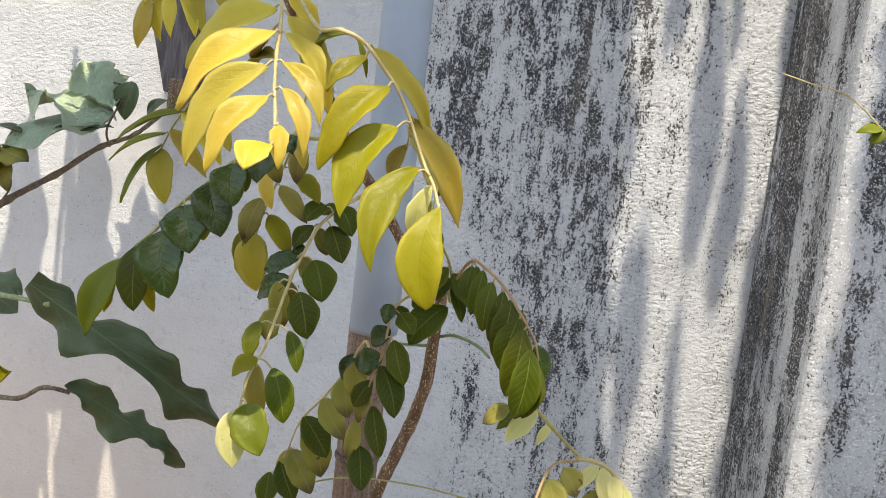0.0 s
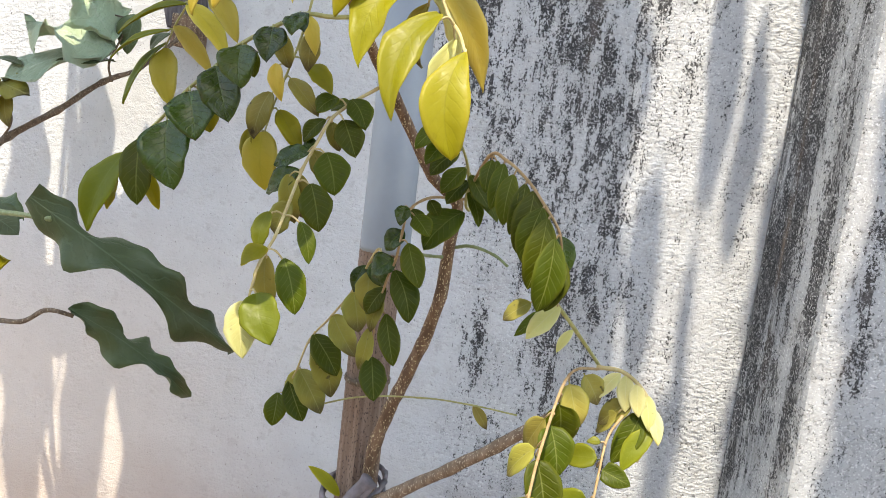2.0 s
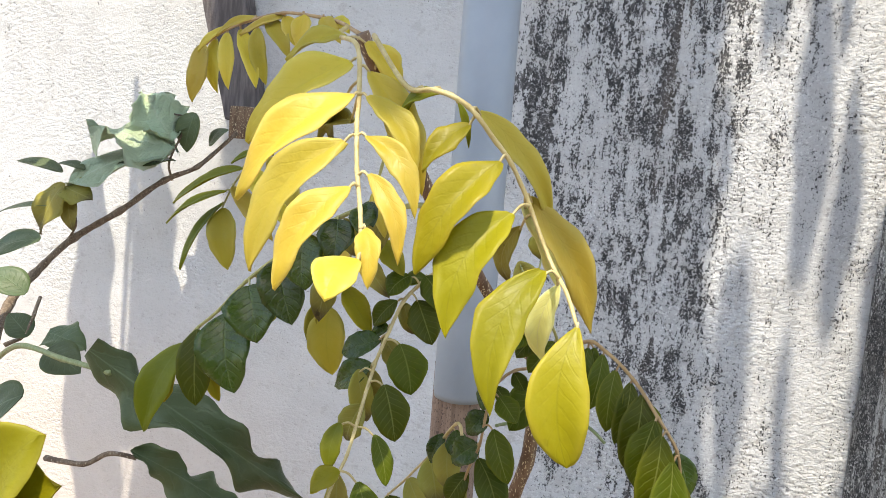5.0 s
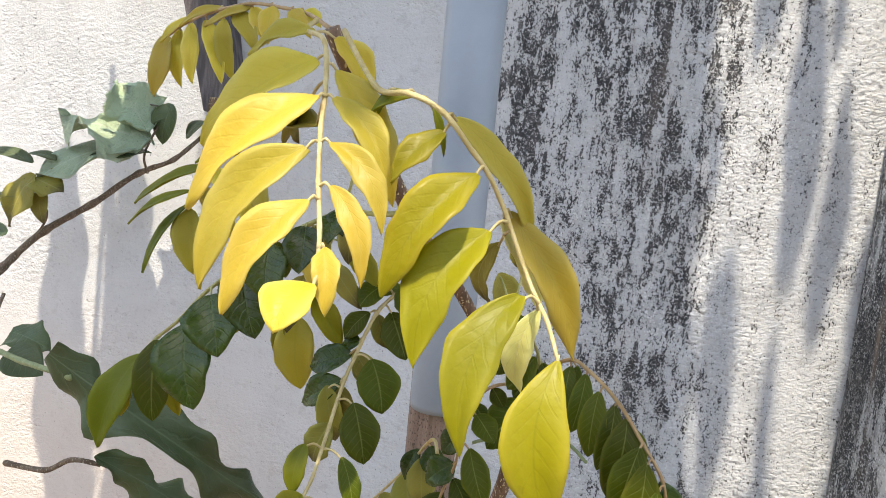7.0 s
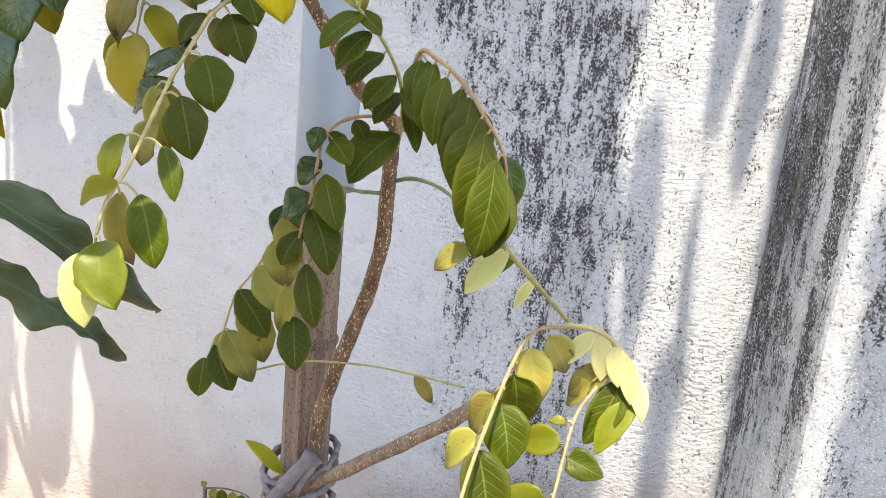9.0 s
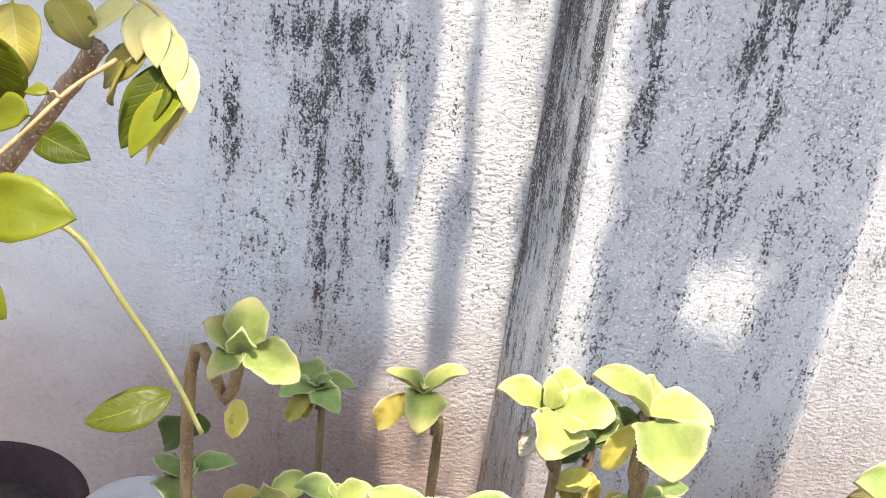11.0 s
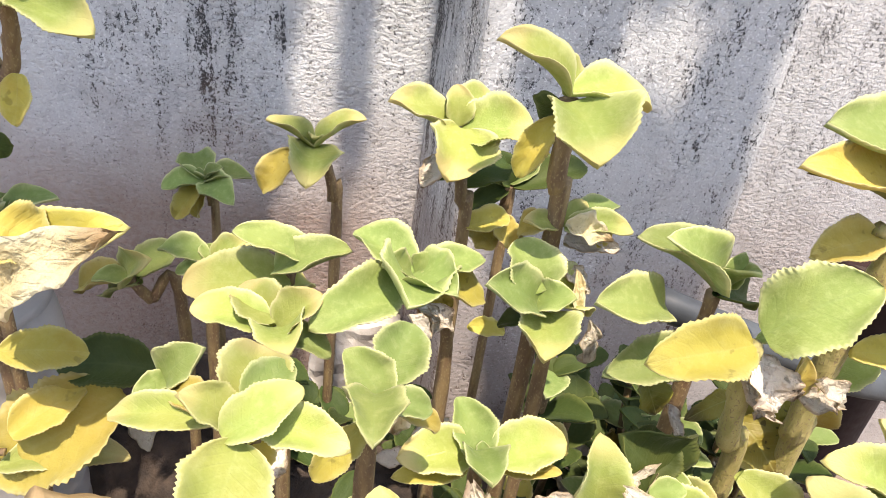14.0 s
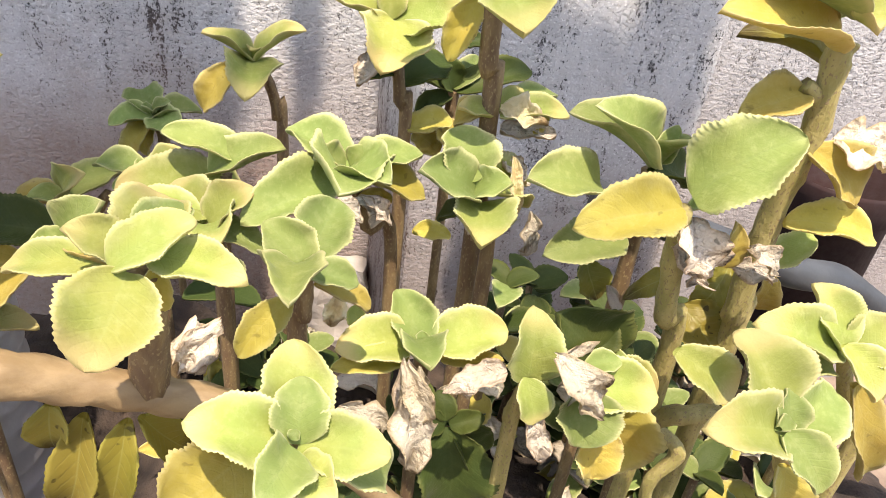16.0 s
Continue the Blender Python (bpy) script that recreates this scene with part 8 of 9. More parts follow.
leaf(m20, (0.5031, 0.4300, 0.5275), (0.5134, 0.4300, 0.4585), 0.627, "y", 0.75, cup=0.72, arch=0.1, teeth=0.055, wave=0.12, thick=0.003, rows=40, cols=10, blunt=0.85, full=0.55, crumple=0.12)
leaf(m20, (0.4985, 0.4300, 0.5394), (0.5082, 0.4200, 0.5477), 0.784, "g", 0.6, cup=0.72, arch=0.1, teeth=0.055, wave=0.12, thick=0.003, rows=40, cols=10, blunt=0.85, full=0.55)
leaf(m20, (0.4973, 0.4300, 0.5358), (0.4666, 0.4100, 0.5572), 0.4, "d", 0.6, cup=0.7, arch=0.05, teeth=0.0, wave=0.07, thick=0.0014, rows=22, cols=10, blunt=0.8, full=0.5, crumple=0.55)
leaf(m20, (0.4971, 0.4300, 0.5303), (0.4832, 0.4000, 0.5335), 0.9, "d", 0.7, cup=0.7, arch=0.05, teeth=0.0, wave=0.07, thick=0.0014, rows=22, cols=10, blunt=0.8, full=0.5, crumple=0.55)

m21 = thing("mint_shoot", (0.4290, 0.4400, 0.4862), "dark green mint shoot low in the shade", "herb", "mint shoots")
tube(m21, [(0.4320, 0.4500, 0.4737), (0.4414, 0.4600, 0.4180), (0.4414, 0.4800, -0.02)], 0.0035, 0.0045, MINT_STEM, "stem")
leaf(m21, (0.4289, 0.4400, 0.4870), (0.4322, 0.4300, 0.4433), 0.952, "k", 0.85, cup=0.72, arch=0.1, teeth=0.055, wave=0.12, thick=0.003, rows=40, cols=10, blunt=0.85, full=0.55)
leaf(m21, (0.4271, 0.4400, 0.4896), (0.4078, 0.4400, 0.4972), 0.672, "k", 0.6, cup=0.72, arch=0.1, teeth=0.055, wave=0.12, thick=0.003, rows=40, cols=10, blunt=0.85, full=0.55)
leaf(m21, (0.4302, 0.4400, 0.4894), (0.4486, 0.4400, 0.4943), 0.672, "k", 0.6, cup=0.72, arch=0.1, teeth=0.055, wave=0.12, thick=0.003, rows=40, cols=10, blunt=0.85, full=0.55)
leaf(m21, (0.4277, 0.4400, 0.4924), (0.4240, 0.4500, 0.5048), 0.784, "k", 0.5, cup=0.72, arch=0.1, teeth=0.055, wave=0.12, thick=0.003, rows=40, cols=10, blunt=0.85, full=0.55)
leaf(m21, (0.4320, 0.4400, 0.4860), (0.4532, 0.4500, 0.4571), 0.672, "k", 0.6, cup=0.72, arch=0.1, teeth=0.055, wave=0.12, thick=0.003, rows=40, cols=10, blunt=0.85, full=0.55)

m22 = thing("mint_shoot", (0.2041, 0.5000, 0.7277), "lime mint shoot on a bare brown stem", "herb", "mint shoots")
tube(m22, [(0.2030, 0.5020, 0.7244), (0.2012, 0.5050, 0.7075), (0.1944, 0.5100, 0.6884), (0.1696, 0.5200, 0.6584), (0.1696, 0.5400, -0.02)], 0.0032, 0.0036, MINT_STEM, "stem")
leaf(m22, (0.2049, 0.5000, 0.7287), (0.2079, 0.5100, 0.7536), 0.896, "l", 0.7, cup=0.72, arch=0.1, teeth=0.055, wave=0.12, thick=0.003, rows=40, cols=10, blunt=0.85, full=0.55)
leaf(m22, (0.2073, 0.5000, 0.7274), (0.2378, 0.4900, 0.7157), 0.694, "l", 0.55, cup=0.72, arch=0.1, teeth=0.055, wave=0.12, thick=0.003, rows=40, cols=10, blunt=0.85, full=0.55)
leaf(m22, (0.2027, 0.5000, 0.7263), (0.1835, 0.5000, 0.7409), 0.784, "l", 0.5, cup=0.72, arch=0.1, teeth=0.055, wave=0.12, thick=0.003, rows=40, cols=10, blunt=0.85, full=0.55)
leaf(m22, (0.2036, 0.5000, 0.7246), (0.1925, 0.4800, 0.7185), 0.672, "l", 0.5, cup=0.72, arch=0.1, teeth=0.055, wave=0.12, thick=0.003, rows=40, cols=10, blunt=0.85, full=0.55)
leaf(m22, (0.2059, 0.5000, 0.7298), (0.2062, 0.4900, 0.7443), 0.896, "g", 0.6, cup=0.72, arch=0.1, teeth=0.055, wave=0.12, thick=0.003, rows=40, cols=10, blunt=0.85, full=0.55)
leaf(m22, (0.2040, 0.5000, 0.6949), (0.2036, 0.4900, 0.6762), 0.616, "y", 0.8, cup=0.72, arch=0.1, teeth=0.055, wave=0.12, thick=0.003, rows=40, cols=10, blunt=0.85, full=0.55, crumple=0.12)

m23 = thing("mint_shoot", (0.1601, 0.5480, 0.6037), "low green mint shoot beside the pale pot", "herb", "mint shoots")
tube(m23, [(0.1579, 0.5500, 0.5986), (0.1466, 0.5550, 0.5553), (0.1466, 0.5750, -0.02)], 0.0035, 0.0045, MINT_STEM, "stem")
leaf(m23, (0.1594, 0.5480, 0.6030), (0.1391, 0.5480, 0.6141), 0.56, "g", 0.4, cup=0.72, arch=0.1, teeth=0.055, wave=0.12, thick=0.003, rows=40, cols=10, blunt=0.85, full=0.55)
leaf(m23, (0.1631, 0.5480, 0.6046), (0.1929, 0.5480, 0.6150), 0.47, "g", 0.35, cup=0.72, arch=0.1, teeth=0.055, wave=0.12, thick=0.003, rows=40, cols=10, blunt=0.85, full=0.55)
leaf(m23, (0.1606, 0.5480, 0.6038), (0.1645, 0.5580, 0.6104), 1.008, "g", 0.5, cup=0.72, arch=0.1, teeth=0.055, wave=0.12, thick=0.003, rows=40, cols=10, blunt=0.85, full=0.55)
leaf(m23, (0.1580, 0.5480, 0.6000), (0.1691, 0.5180, 0.6032), 0.896, "g", 0.6, cup=0.72, arch=0.1, teeth=0.055, wave=0.12, thick=0.003, rows=40, cols=10, blunt=0.85, full=0.55)
leaf(m23, (0.1571, 0.5480, 0.5848), (0.1706, 0.5180, 0.5776), 0.784, "l", 0.7, cup=0.72, arch=0.1, teeth=0.055, wave=0.12, thick=0.003, rows=40, cols=10, blunt=0.85, full=0.55)
leaf(m23, (0.1635, 0.5480, 0.6428), (0.1466, 0.5480, 0.6249), 0.896, "k", 0.5, cup=0.72, arch=0.1, teeth=0.055, wave=0.12, thick=0.003, rows=40, cols=10, blunt=0.85, full=0.55)
leaf(m23, (0.1673, 0.5480, 0.6497), (0.1708, 0.5480, 0.6362), 1.008, "k", 0.5, cup=0.72, arch=0.1, teeth=0.055, wave=0.12, thick=0.003, rows=40, cols=10, blunt=0.85, full=0.55)

m24 = thing("mint_shoot", (0.2813, 0.3000, 0.7097), "bleached yellow mint leaves drooping near a branch", "herb", "mint shoots")
leaf(m24, (0.2394, 0.3800, 0.6743), (0.2763, 0.3800, 0.6933), 0.47, "y", 0.55, cup=0.72, arch=0.1, teeth=0.055, wave=0.12, thick=0.003, rows=40, cols=10, blunt=0.85, full=0.55, crumple=0.12)
leaf(m24, (0.2356, 0.3800, 0.6476), (0.2575, 0.3900, 0.6402), 0.56, "y", 0.6, cup=0.72, arch=0.1, teeth=0.055, wave=0.12, thick=0.003, rows=40, cols=10, blunt=0.85, full=0.55, crumple=0.12)
leaf(m24, (0.2281, 0.3800, 0.5995), (0.2663, 0.3900, 0.5937), 0.358, "l", 0.4, cup=0.72, arch=0.1, teeth=0.055, wave=0.12, thick=0.003, rows=40, cols=10, blunt=0.85, full=0.55)
leaf(m24, (0.2340, 0.3800, 0.6137), (0.2534, 0.3950, 0.6210), 0.56, "y", 0.5, cup=0.72, arch=0.1, teeth=0.055, wave=0.12, thick=0.003, rows=40, cols=10, blunt=0.85, full=0.55, crumple=0.12)
leaf(m24, (0.2747, 0.4000, 0.6253), (0.2429, 0.4000, 0.6262), 0.616, "k", 0.5, cup=0.72, arch=0.1, teeth=0.055, wave=0.12, thick=0.003, rows=40, cols=10, blunt=0.85, full=0.55)
leaf(m24, (0.2801, 0.3900, 0.6303), (0.2727, 0.3800, 0.6327), 0.672, "g", 0.5, cup=0.72, arch=0.1, teeth=0.055, wave=0.12, thick=0.003, rows=40, cols=10, blunt=0.85, full=0.55)
leaf(m24, (0.2801, 0.3900, 0.6303), (0.2932, 0.3900, 0.6440), 0.784, "g", 0.5, cup=0.72, arch=0.1, teeth=0.055, wave=0.12, thick=0.003, rows=40, cols=10, blunt=0.85, full=0.55)
leaf(m24, (0.2440, 0.3750, 0.6950), (0.2560, 0.3750, 0.6870), 1.250, "y", 0.60, cup=0.6, arch=0.1, teeth=0.055, wave=0.14, thick=0.003, rows=40, cols=10, blunt=0.85, full=0.55, crumple=0.14)
leaf(m24, (0.2400, 0.3700, 0.6710), (0.2770, 0.3700, 0.6970), 0.390, "c", 0.70, cup=0.7, arch=0.1, wave=0.3, thick=0.0014, rows=22, cols=10, crumple=0.5)
leaf(m24, (0.2650, 0.3950, 0.6180), (0.2230, 0.3850, 0.5920), 0.721, "y", 0.55, cup=0.6, arch=0.1, teeth=0.055, wave=0.14, thick=0.002, rows=40, cols=10, blunt=0.85, full=0.55, crumple=0.14)
tube(m24, [(0.2183, 0.3800, 0.6730), (0.2294, 0.3800, 0.6731), (0.2394, 0.3800, 0.6743)], 0.0015, 0.0012, MINT_STEM, "petiole")
tube(m24, [(0.2119, 0.3800, 0.6464), (0.2235, 0.3800, 0.6464), (0.2356, 0.3800, 0.6476)], 0.0015, 0.0012, MINT_STEM, "petiole")
tube(m24, [(0.2026, 0.3800, 0.6084), (0.2148, 0.3800, 0.6065), (0.2311, 0.3800, 0.6068)], 0.0015, 0.0012, MINT_STEM, "petiole")
tube(m24, [(0.2190, 0.3800, 0.6747), (0.2116, 0.3800, 0.6464), (0.1858, 0.3900, 0.5637), (0.2467, 0.3300, -0.02)], 0.002, 0.003, MINT_STEM, "stem")

branch = thing("fallen_branch", (0.2965, 0.3600, 0.5920), "thick smooth tan mint branch sprawling across the bed", "branch")
tube(branch, [(0.2514, 0.3450, 0.6176), (0.2692, 0.3520, 0.6065), (0.2885, 0.3600, 0.5947), (0.3101, 0.3660, 0.5835), (0.3331, 0.3700, 0.5723), (0.3611, 0.3800, 0.5416), (0.3973, 0.3900, 0.4890)], 0.0076, 0.0056, BIG_STEM, "stem", sides=14, per=9, knots=0.025)
leaf(branch, (0.2827, 0.3700, 0.5717), (0.2701, 0.3700, 0.5246), 0.35, "O", 0.7, cup=0.72, arch=0.1, teeth=0.055, wave=0.12, thick=0.003, rows=40, cols=10, blunt=0.85, full=0.55)
leaf(branch, (0.2959, 0.3700, 0.5684), (0.2847, 0.3700, 0.5234), 0.35, "O", 0.7, cup=0.72, arch=0.1, teeth=0.055, wave=0.12, thick=0.003, rows=40, cols=10, blunt=0.85, full=0.55)
leaf(branch, (0.2729, 0.3700, 0.5773), (0.2717, 0.3700, 0.5586), 0.8, "O", 0.6, cup=0.72, arch=0.1, teeth=0.055, wave=0.12, thick=0.003, rows=40, cols=10, blunt=0.85, full=0.55)
leaf(branch, (0.3007, 0.3700, 0.5695), (0.3123, 0.3800, 0.5443), 0.5, "O", 0.5, cup=0.72, arch=0.1, teeth=0.055, wave=0.12, thick=0.003, rows=40, cols=10, blunt=0.85, full=0.55)
tube(branch, [(0.5400, 0.4400, 0.4873), (0.5516, 0.4300, 0.5010), (0.5707, 0.4250, 0.5051), (0.5765, 0.4200, 0.4996)], 0.006, 0.0045, MINT_STEM_PALE, "side_stem")
tube(branch, [(0.5400, 0.4400, 0.4873), (0.5601, 0.4300, 0.4727), (0.5493, 0.4300, 0.4504), (0.5525, 0.4300, 0.4259)], 0.0045, 0.0035, MINT_STEM_PALE, "side_stem")

dry = thing("withered_leaves", (0.3966, 0.4000, 0.5612), "papery bleached leaves hanging withered among the mint", "leaf litter")
leaf(dry, (0.3961, 0.4000, 0.5673), (0.4008, 0.4000, 0.5071), 0.3, "d", 0.8, cup=0.7, wave=0.7, arch=0.15, thick=0.0014, rows=22, crumple=0.55, cols=10, teeth=0.0)
leaf(dry, (0.4034, 0.4000, 0.5641), (0.4026, 0.4000, 0.5319), 0.35, "d", 0.7, cup=0.7, wave=0.7, arch=0.15, thick=0.0014, rows=22, crumple=0.55, cols=10, teeth=0.0)
leaf(dry, (0.4406, 0.4000, 0.5504), (0.4119, 0.4000, 0.5514), 0.3, "d", 0.6, cup=0.7, wave=0.7, arch=0.15, thick=0.0014, rows=22, crumple=0.55, cols=10, teeth=0.0)
leaf(dry, (0.4341, 0.4000, 0.5602), (0.4155, 0.3900, 0.5589), 0.3, "d", 0.6, cup=0.7, wave=0.7, arch=0.15, thick=0.0014, rows=22, crumple=0.55, cols=10, teeth=0.0)
leaf(dry, (0.4652, 0.4000, 0.5496), (0.4817, 0.3900, 0.5485), 0.5, "d", 0.6, cup=0.7, wave=0.7, arch=0.15, thick=0.0014, rows=22, crumple=0.55, cols=10, teeth=0.0)
leaf(dry, (0.3830, 0.5000, 0.5919), (0.3986, 0.5000, 0.5740), 0.35, "d", 0.6, cup=0.7, wave=0.7, arch=0.15, thick=0.0014, rows=22, crumple=0.55, cols=10, teeth=0.0)
leaf(dry, (0.3774, 0.5000, 0.5901), (0.3953, 0.5000, 0.5790), 0.3, "d", 0.6, cup=0.7, wave=0.7, arch=0.15, thick=0.0014, rows=22, crumple=0.55, cols=10, teeth=0.0)
leaf(dry, (0.3093, 0.4400, 0.5578), (0.3062, 0.4400, 0.5301), 0.6, "d", 0.8, cup=0.7, wave=0.7, arch=0.15, thick=0.0014, rows=22, crumple=0.55, cols=10, teeth=0.0)
leaf(dry, (0.3189, 0.4400, 0.5577), (0.2999, 0.4400, 0.5285), 0.4, "d", 0.7, cup=0.7, wave=0.7, arch=0.15, thick=0.0014, rows=22, crumple=0.55, cols=10, teeth=0.0)
leaf(dry, (0.3705, 0.4000, 0.5432), (0.3929, 0.4000, 0.5289), 0.4, "d", 0.6, cup=0.7, wave=0.7, arch=0.15, thick=0.0014, rows=22, crumple=0.55, cols=10, teeth=0.0)
leaf(dry, (0.4738, 0.5000, 0.5843), (0.4720, 0.5000, 0.5575), 0.4, "d", 0.7, cup=0.7, wave=0.7, arch=0.15, thick=0.0014, rows=22, crumple=0.55, cols=10, teeth=0.0)
leaf(dry, (0.5487, 0.4300, 0.5961), (0.5756, 0.4300, 0.5867), 0.35, "d", 0.6, cup=0.7, wave=0.7, arch=0.15, thick=0.0014, rows=22, crumple=0.55, cols=10, teeth=0.0)
leaf(dry, (0.5123, 0.4200, 0.6167), (0.5322, 0.4200, 0.5919), 0.55, "d", 0.8, cup=0.7, wave=0.7, arch=0.15, thick=0.0014, rows=22, crumple=0.55, cols=10, teeth=0.0)
leaf(dry, (0.4351, 0.4900, 0.5822), (0.4488, 0.4800, 0.5765), 0.4, "d", 0.7, cup=0.7, wave=0.7, arch=0.15, thick=0.0014, rows=22, crumple=0.55, cols=10, teeth=0.0)


# ---- loose things at the foot of the wall ----
def low_shoot(x, y, top, rnd, group):
    """A short mint shoot hidden among the others."""
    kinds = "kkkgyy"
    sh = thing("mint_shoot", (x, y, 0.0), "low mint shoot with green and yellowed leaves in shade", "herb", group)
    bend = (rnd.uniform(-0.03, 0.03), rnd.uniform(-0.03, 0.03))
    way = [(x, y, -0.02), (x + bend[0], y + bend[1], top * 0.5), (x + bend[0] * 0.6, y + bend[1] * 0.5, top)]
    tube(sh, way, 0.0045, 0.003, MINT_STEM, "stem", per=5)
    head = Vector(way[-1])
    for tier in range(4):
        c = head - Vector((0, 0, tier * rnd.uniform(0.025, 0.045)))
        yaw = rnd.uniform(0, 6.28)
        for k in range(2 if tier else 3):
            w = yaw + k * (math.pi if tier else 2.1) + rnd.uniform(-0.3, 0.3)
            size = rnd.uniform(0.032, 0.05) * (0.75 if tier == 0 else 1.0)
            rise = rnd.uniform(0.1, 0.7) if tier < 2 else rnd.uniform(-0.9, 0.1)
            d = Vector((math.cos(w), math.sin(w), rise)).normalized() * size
            # mostly the k green, which carries the shade of the bed in its colour
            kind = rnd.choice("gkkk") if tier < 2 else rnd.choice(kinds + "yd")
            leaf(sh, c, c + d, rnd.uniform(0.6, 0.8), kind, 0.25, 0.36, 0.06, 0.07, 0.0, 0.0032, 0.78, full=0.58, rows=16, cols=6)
    for k in range(3):
        c = head - Vector((0, 0, rnd.uniform(0.05, 0.15)))
        w = rnd.uniform(0, 6.28)
        d = Vector((math.cos(w), math.sin(w), rnd.uniform(-2.4, -0.8))).normalized() * rnd.uniform(0.03, 0.05)
        leaf(sh, c, c + d, rnd.uniform(0.4, 0.6), rnd.choice("dyd"), 0.5, 0.7, 0.1, 0.0, 0.2, 0.0014, crumple=0.5, rows=16, cols=8)
    return sh


_rnd = random.Random(42)
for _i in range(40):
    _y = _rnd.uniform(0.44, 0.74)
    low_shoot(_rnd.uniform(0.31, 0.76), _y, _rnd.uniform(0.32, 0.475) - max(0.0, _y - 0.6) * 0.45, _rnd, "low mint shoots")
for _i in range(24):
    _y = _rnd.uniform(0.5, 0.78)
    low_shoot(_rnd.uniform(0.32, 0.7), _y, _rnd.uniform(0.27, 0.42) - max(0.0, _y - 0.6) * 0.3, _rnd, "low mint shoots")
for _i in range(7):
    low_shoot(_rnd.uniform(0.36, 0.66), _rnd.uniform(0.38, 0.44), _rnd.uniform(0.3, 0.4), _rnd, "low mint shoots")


def soil_height(x, y):
    """The bed is heaped highest behind the left shoots and sinks towards the flowerpot."""
    u, v = (x + 0.12) / 1.19, (y - 0.2) / 0.66
    edge = max(0.0, min(1, 8 * min(u, 1 - u, v, 1 - v)))
    heap = 0.37 - 0.1 * min(1.0, max(0.0, (x - 0.4) / 0.25))
    return heap * edge * (0.85 + 0.25 * noise.noise(Vector((x * 6, y * 6, 2)))) - 0.02 * (1 - edge) + 0.02 * noise.noise(Vector((x * 30, y * 30, 1))) * edge


def soil_bed():
    n, verts, faces = 60, [], []
    for i in range(n + 1):
        for j in range(n + 1):
            u, v = j / n, i / n
            xx, yy = -0.12 + 1.19 * u, 0.2 + 0.66 * v
            verts.append((xx, yy, soil_height(xx, yy) + 0.012 * noise.noise(Vector((xx * 80, yy * 80, 3)))))
    for i in range(n):
        for j in range(n):
            q = i * (n + 1) + j
            faces.append((q, q + 1, q + n + 2, q + n + 1))
    return tagged(place("soil_bed", mesh_of("soil_bed", verts, faces), SOIL), "dark crumbly soil heaped round the mint stems", "soil", kind="stuff")


soil_bed()


def fallen_leaves():
    rnd = random.Random(8)
    for i in range(26):
        x, y = rnd.uniform(0.18, 0.85), rnd.uniform(0.34, 0.76)
        w = rnd.uniform(0, 6.28)
        z = soil_height(x, y) + 0.006
        t = thing("fallen_leaf", (x, y, z), "curled dry tan leaf lying on the soil", "leaf", "fallen leaves")
        leaf(t, (x, y, z), (x + math.cos(w) * 0.045, y + math.sin(w) * 0.045, z + 0.012), rnd.uniform(0.4, 0.6), rnd.choice("ddy"), 0.1, 0.7, 0.15, 0.0, 0.4, 0.0014, name="blade")


fallen_leaves()


def pot(name, label, x, y, top, r, mat):
    p = thing(name, (x, y, 0.0), label, "pot")
    body = lathe([(r * 0.72, -0.01), (r * 0.75, 0.0), (r * 0.98, top - 0.035), (r * 1.06, top - 0.033), (r * 1.08, top - 0.004), (r * 1.05, top), (r * 0.98, top - 0.002), (r * 0.95, top - 0.04), (0.001, top - 0.045)], 48)
    part("body", body, mat, p, p.location)
    earth = lathe([(r * 0.96, 0.0), (r * 0.6, 0.006), (0.001, 0.009)], 32)
    part("earth", earth, SOIL, p, (x, y, top - 0.038), "dark dry earth")
    return p


pot("plastic_pot", "tall dark brown plastic pot holding the curry sapling", -0.04, 0.6, 0.5, 0.095, RUBBER)
pot("plastic_pot", "dark brown plastic flowerpot behind the mint", 0.893, 0.76, 0.495, 0.055, RUBBER)


def white_jar():
    x, y, top = 0.102, 0.61, 0.525
    p = thing("ribbed_jar", (x, y, 0.0), "chalky white ribbed plastic jar standing in the bed", "jar")
    prof = [(0.045, -0.01), (0.052, 0.01)]
    z = 0.03
    while z < top - 0.06:
        prof += [(0.054, z), (0.0515, z + 0.008), (0.054, z + 0.016)]
        z += 0.02
    prof += [(0.054, top - 0.05), (0.052, top - 0.03), (0.044, top - 0.012), (0.03, top - 0.002), (0.001, top)]
    part("body", lathe(prof, 44), WHITE_POT, p, p.location)
    ring = lathe([(0.046, -0.004), (0.05, 0.0), (0.046, 0.004)], 44)
    part("rim", ring, WHITE_POT, p, (x, y, top - 0.02))


white_jar()

hose = thing("plastic_pipe", (0.62, 0.52, 0.45), "blue-grey plastic pipe lying slanted among the stems", "pipe")
tube(hose, [(0.53, 0.55, 0.57), (0.648, 0.52, 0.539), (0.727, 0.52, 0.512), (0.85, 0.51, 0.4), (1.15, 0.5, 0.02)], 0.0105, 0.0105, SLATE_PIPE, "pipe_body", sides=20, knots=0.0)


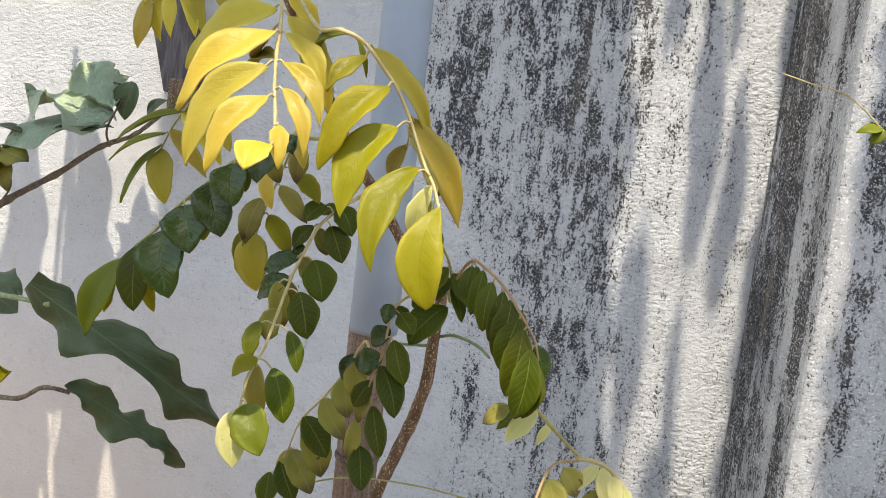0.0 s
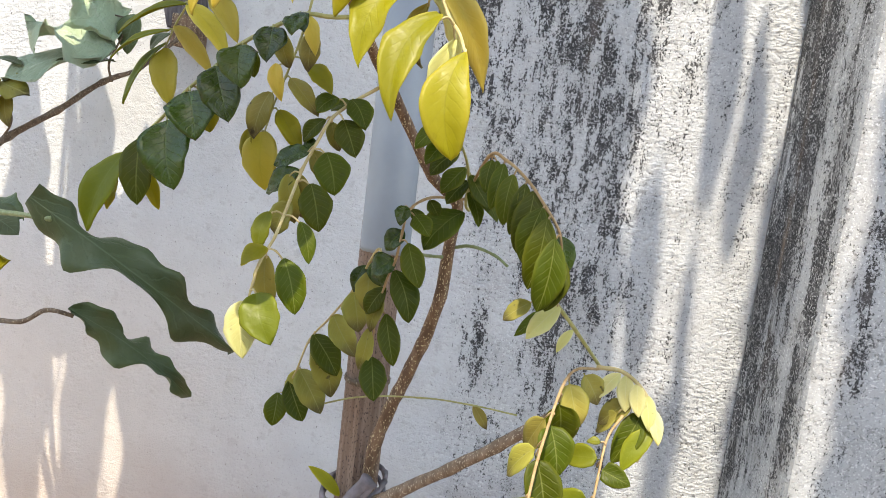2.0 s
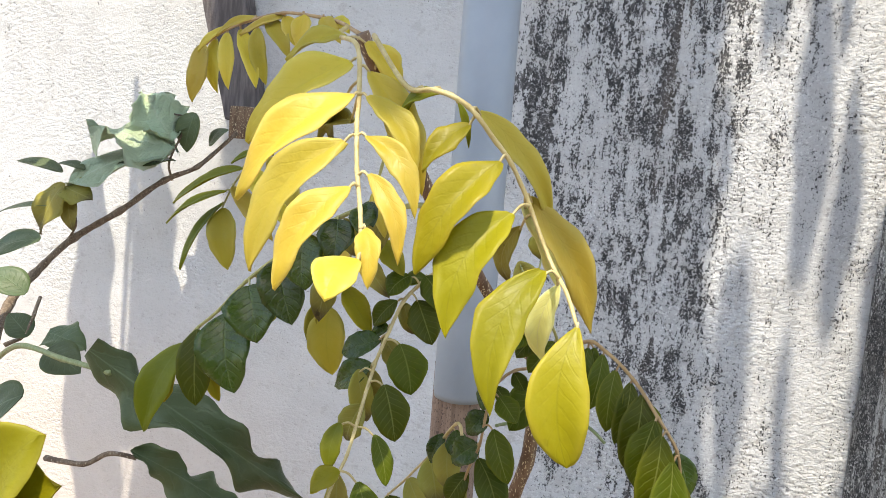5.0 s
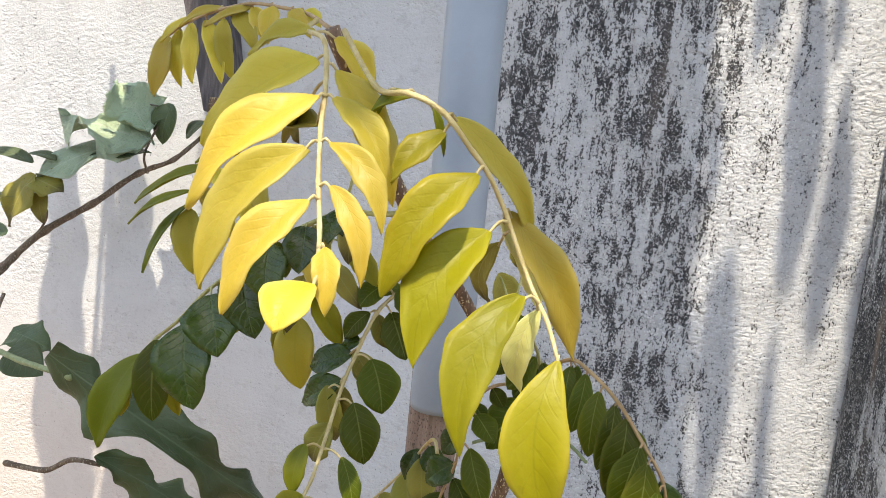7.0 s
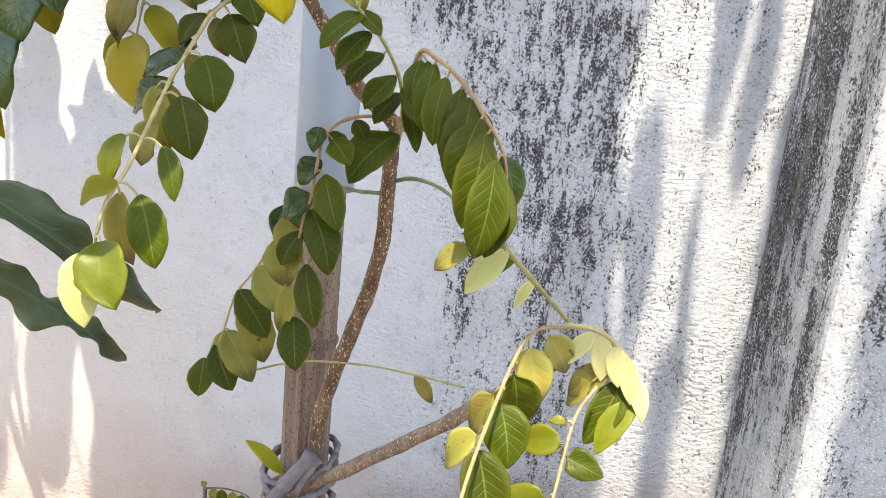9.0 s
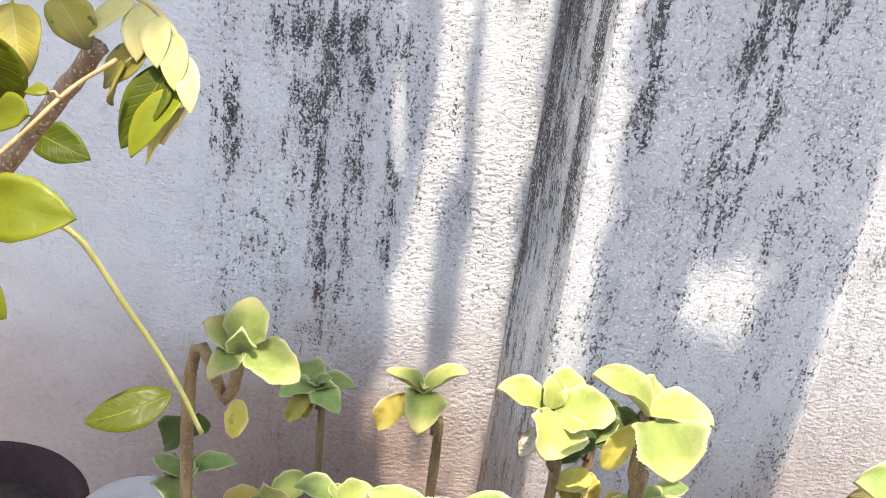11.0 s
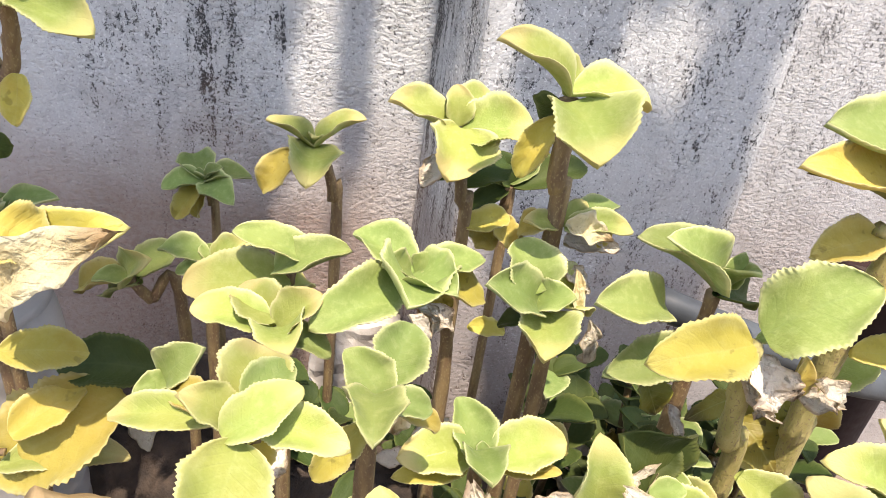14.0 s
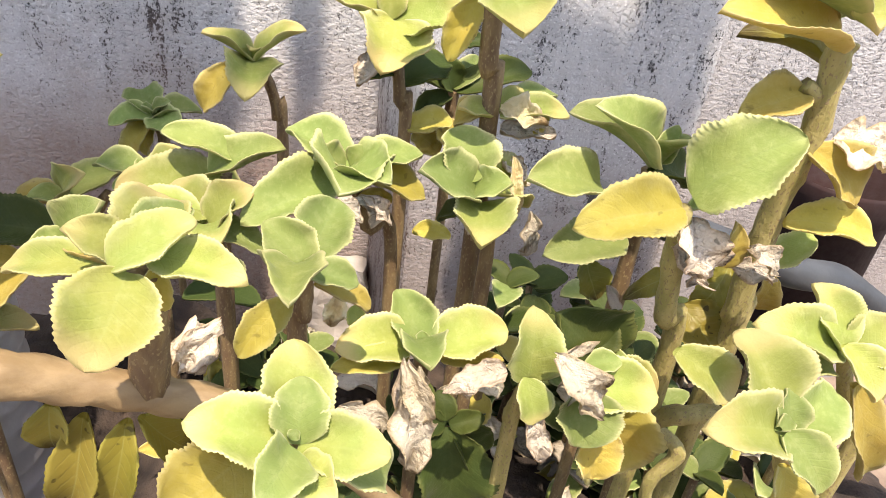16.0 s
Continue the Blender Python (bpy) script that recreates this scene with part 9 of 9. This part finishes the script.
def cloth_tie():
    c = Vector((0.006, 0.545, 0.7368))
    t = thing("cloth_tie", c, "strips of faded grey cloth binding the stem to the stake", "cloth tie")
    for k, (dz, r, m) in enumerate(((0.0, 0.023, CLOTH), (0.009, 0.0235, CLOTH), (-0.012, 0.0225, BARK_LIGHT), (-0.022, 0.0225, CLOTH))):
        pts = []
        for i in range(15):
            w = 2 * math.pi * i / 14
            pts.append((c.x + math.cos(w) * r * 1.05, c.y - 0.008 + math.sin(w) * r * 1.25, c.z + dz + 0.007 * math.sin(w + k)))
        tube(t, pts, 0.002, 0.002, m, "band", knots=0.2, per=3)
    tube(t, [(-0.0074, 0.5050, 0.7220), (0.0064, 0.5070, 0.7433), (0.0226, 0.5100, 0.7654)], 0.0045, 0.0055, CLOTH, "strip", knots=0.12)
    tube(t, [(0.0262, 0.5100, 0.7626), (0.0181, 0.5080, 0.7484), (0.0138, 0.5050, 0.7385)], 0.003, 0.002, CLOTH, "strip", knots=0.2)
    tube(t, [(-0.0229, 0.5000, 0.7025), (-0.0053, 0.5000, 0.7106), (0.0181, 0.5050, 0.6977)], 0.0016, 0.0012, TWIG, "strip", knots=0.2)
    leaf_like(t, (0.0023, 0.4880, 0.7141), (0.0217, 0.4900, 0.6727))
    tube(t, [(-0.0010, 0.4840, 0.7109), (0.0022, 0.4820, 0.7076), (0.0045, 0.4840, 0.7054)], 0.003, 0.0022, CLOTH_PINK, "strip", knots=0.2)


def leaf_like(parent, a, b):
    """A tapering, folded flap of cloth."""
    a, b = Vector(a), Vector(b)
    verts, faces = [], []
    for i in range(13):
        v = i / 12
        w = 0.011 * (1 - v) ** 0.8 + 0.002
        for j in range(7):
            u = j / 6 * 2 - 1
            verts.append((b - a) * v + Vector((u * w, -0.006 * math.sin(u * 3 + v * 4) * (1 - v), 0.004 * u)))
    k = len(verts)
    verts += [q + Vector((0, 0.0012, 0)) for q in verts]
    for i in range(12):
        for j in range(6):
            q = i * 7 + j
            faces.append((q, q + 1, q + 8, q + 7))
            faces.append((k + q, k + q + 7, k + q + 8, k + q + 1))
        for j in (0, 6):
            q = i * 7 + j
            f = (q, q + 7, k + q + 7, k + q)
            faces.append(f if j == 0 else f[::-1])
    return place("flap", mesh_of("flap", verts, faces), CLOTH_BLUE, parent, a)


cloth_tie()


def wall_board():
    t = thing("wooden_board", (-0.388, 0.995, 1.12), "dark weathered board hung slanting on the wall", "board")
    bm = slab(-0.036, -0.03, 0.0, 0.036, 0.0, 0.5, 0.003, 0.02, 0.003, 3)
    for v in bm.verts:
        v.co.x *= 0.72 + 1.1 * min(v.co.z, 0.3)
    bmesh.ops.rotate(bm, cent=(0, 0, 0), matrix=Matrix.Rotation(radians(-12), 3, "Y"), verts=bm.verts)
    part("plank", bm, BOARD, t, (-0.388, 0.995, 1.145))
    bm = slab(-0.018, -0.038, -0.014, 0.018, 0.0, 0.03, 0.003, 0.012, 0.002, 7)
    part("bracket", bm, BARK, t, (-0.384, 0.993, 1.128), "rusty brown bracket")


wall_board()
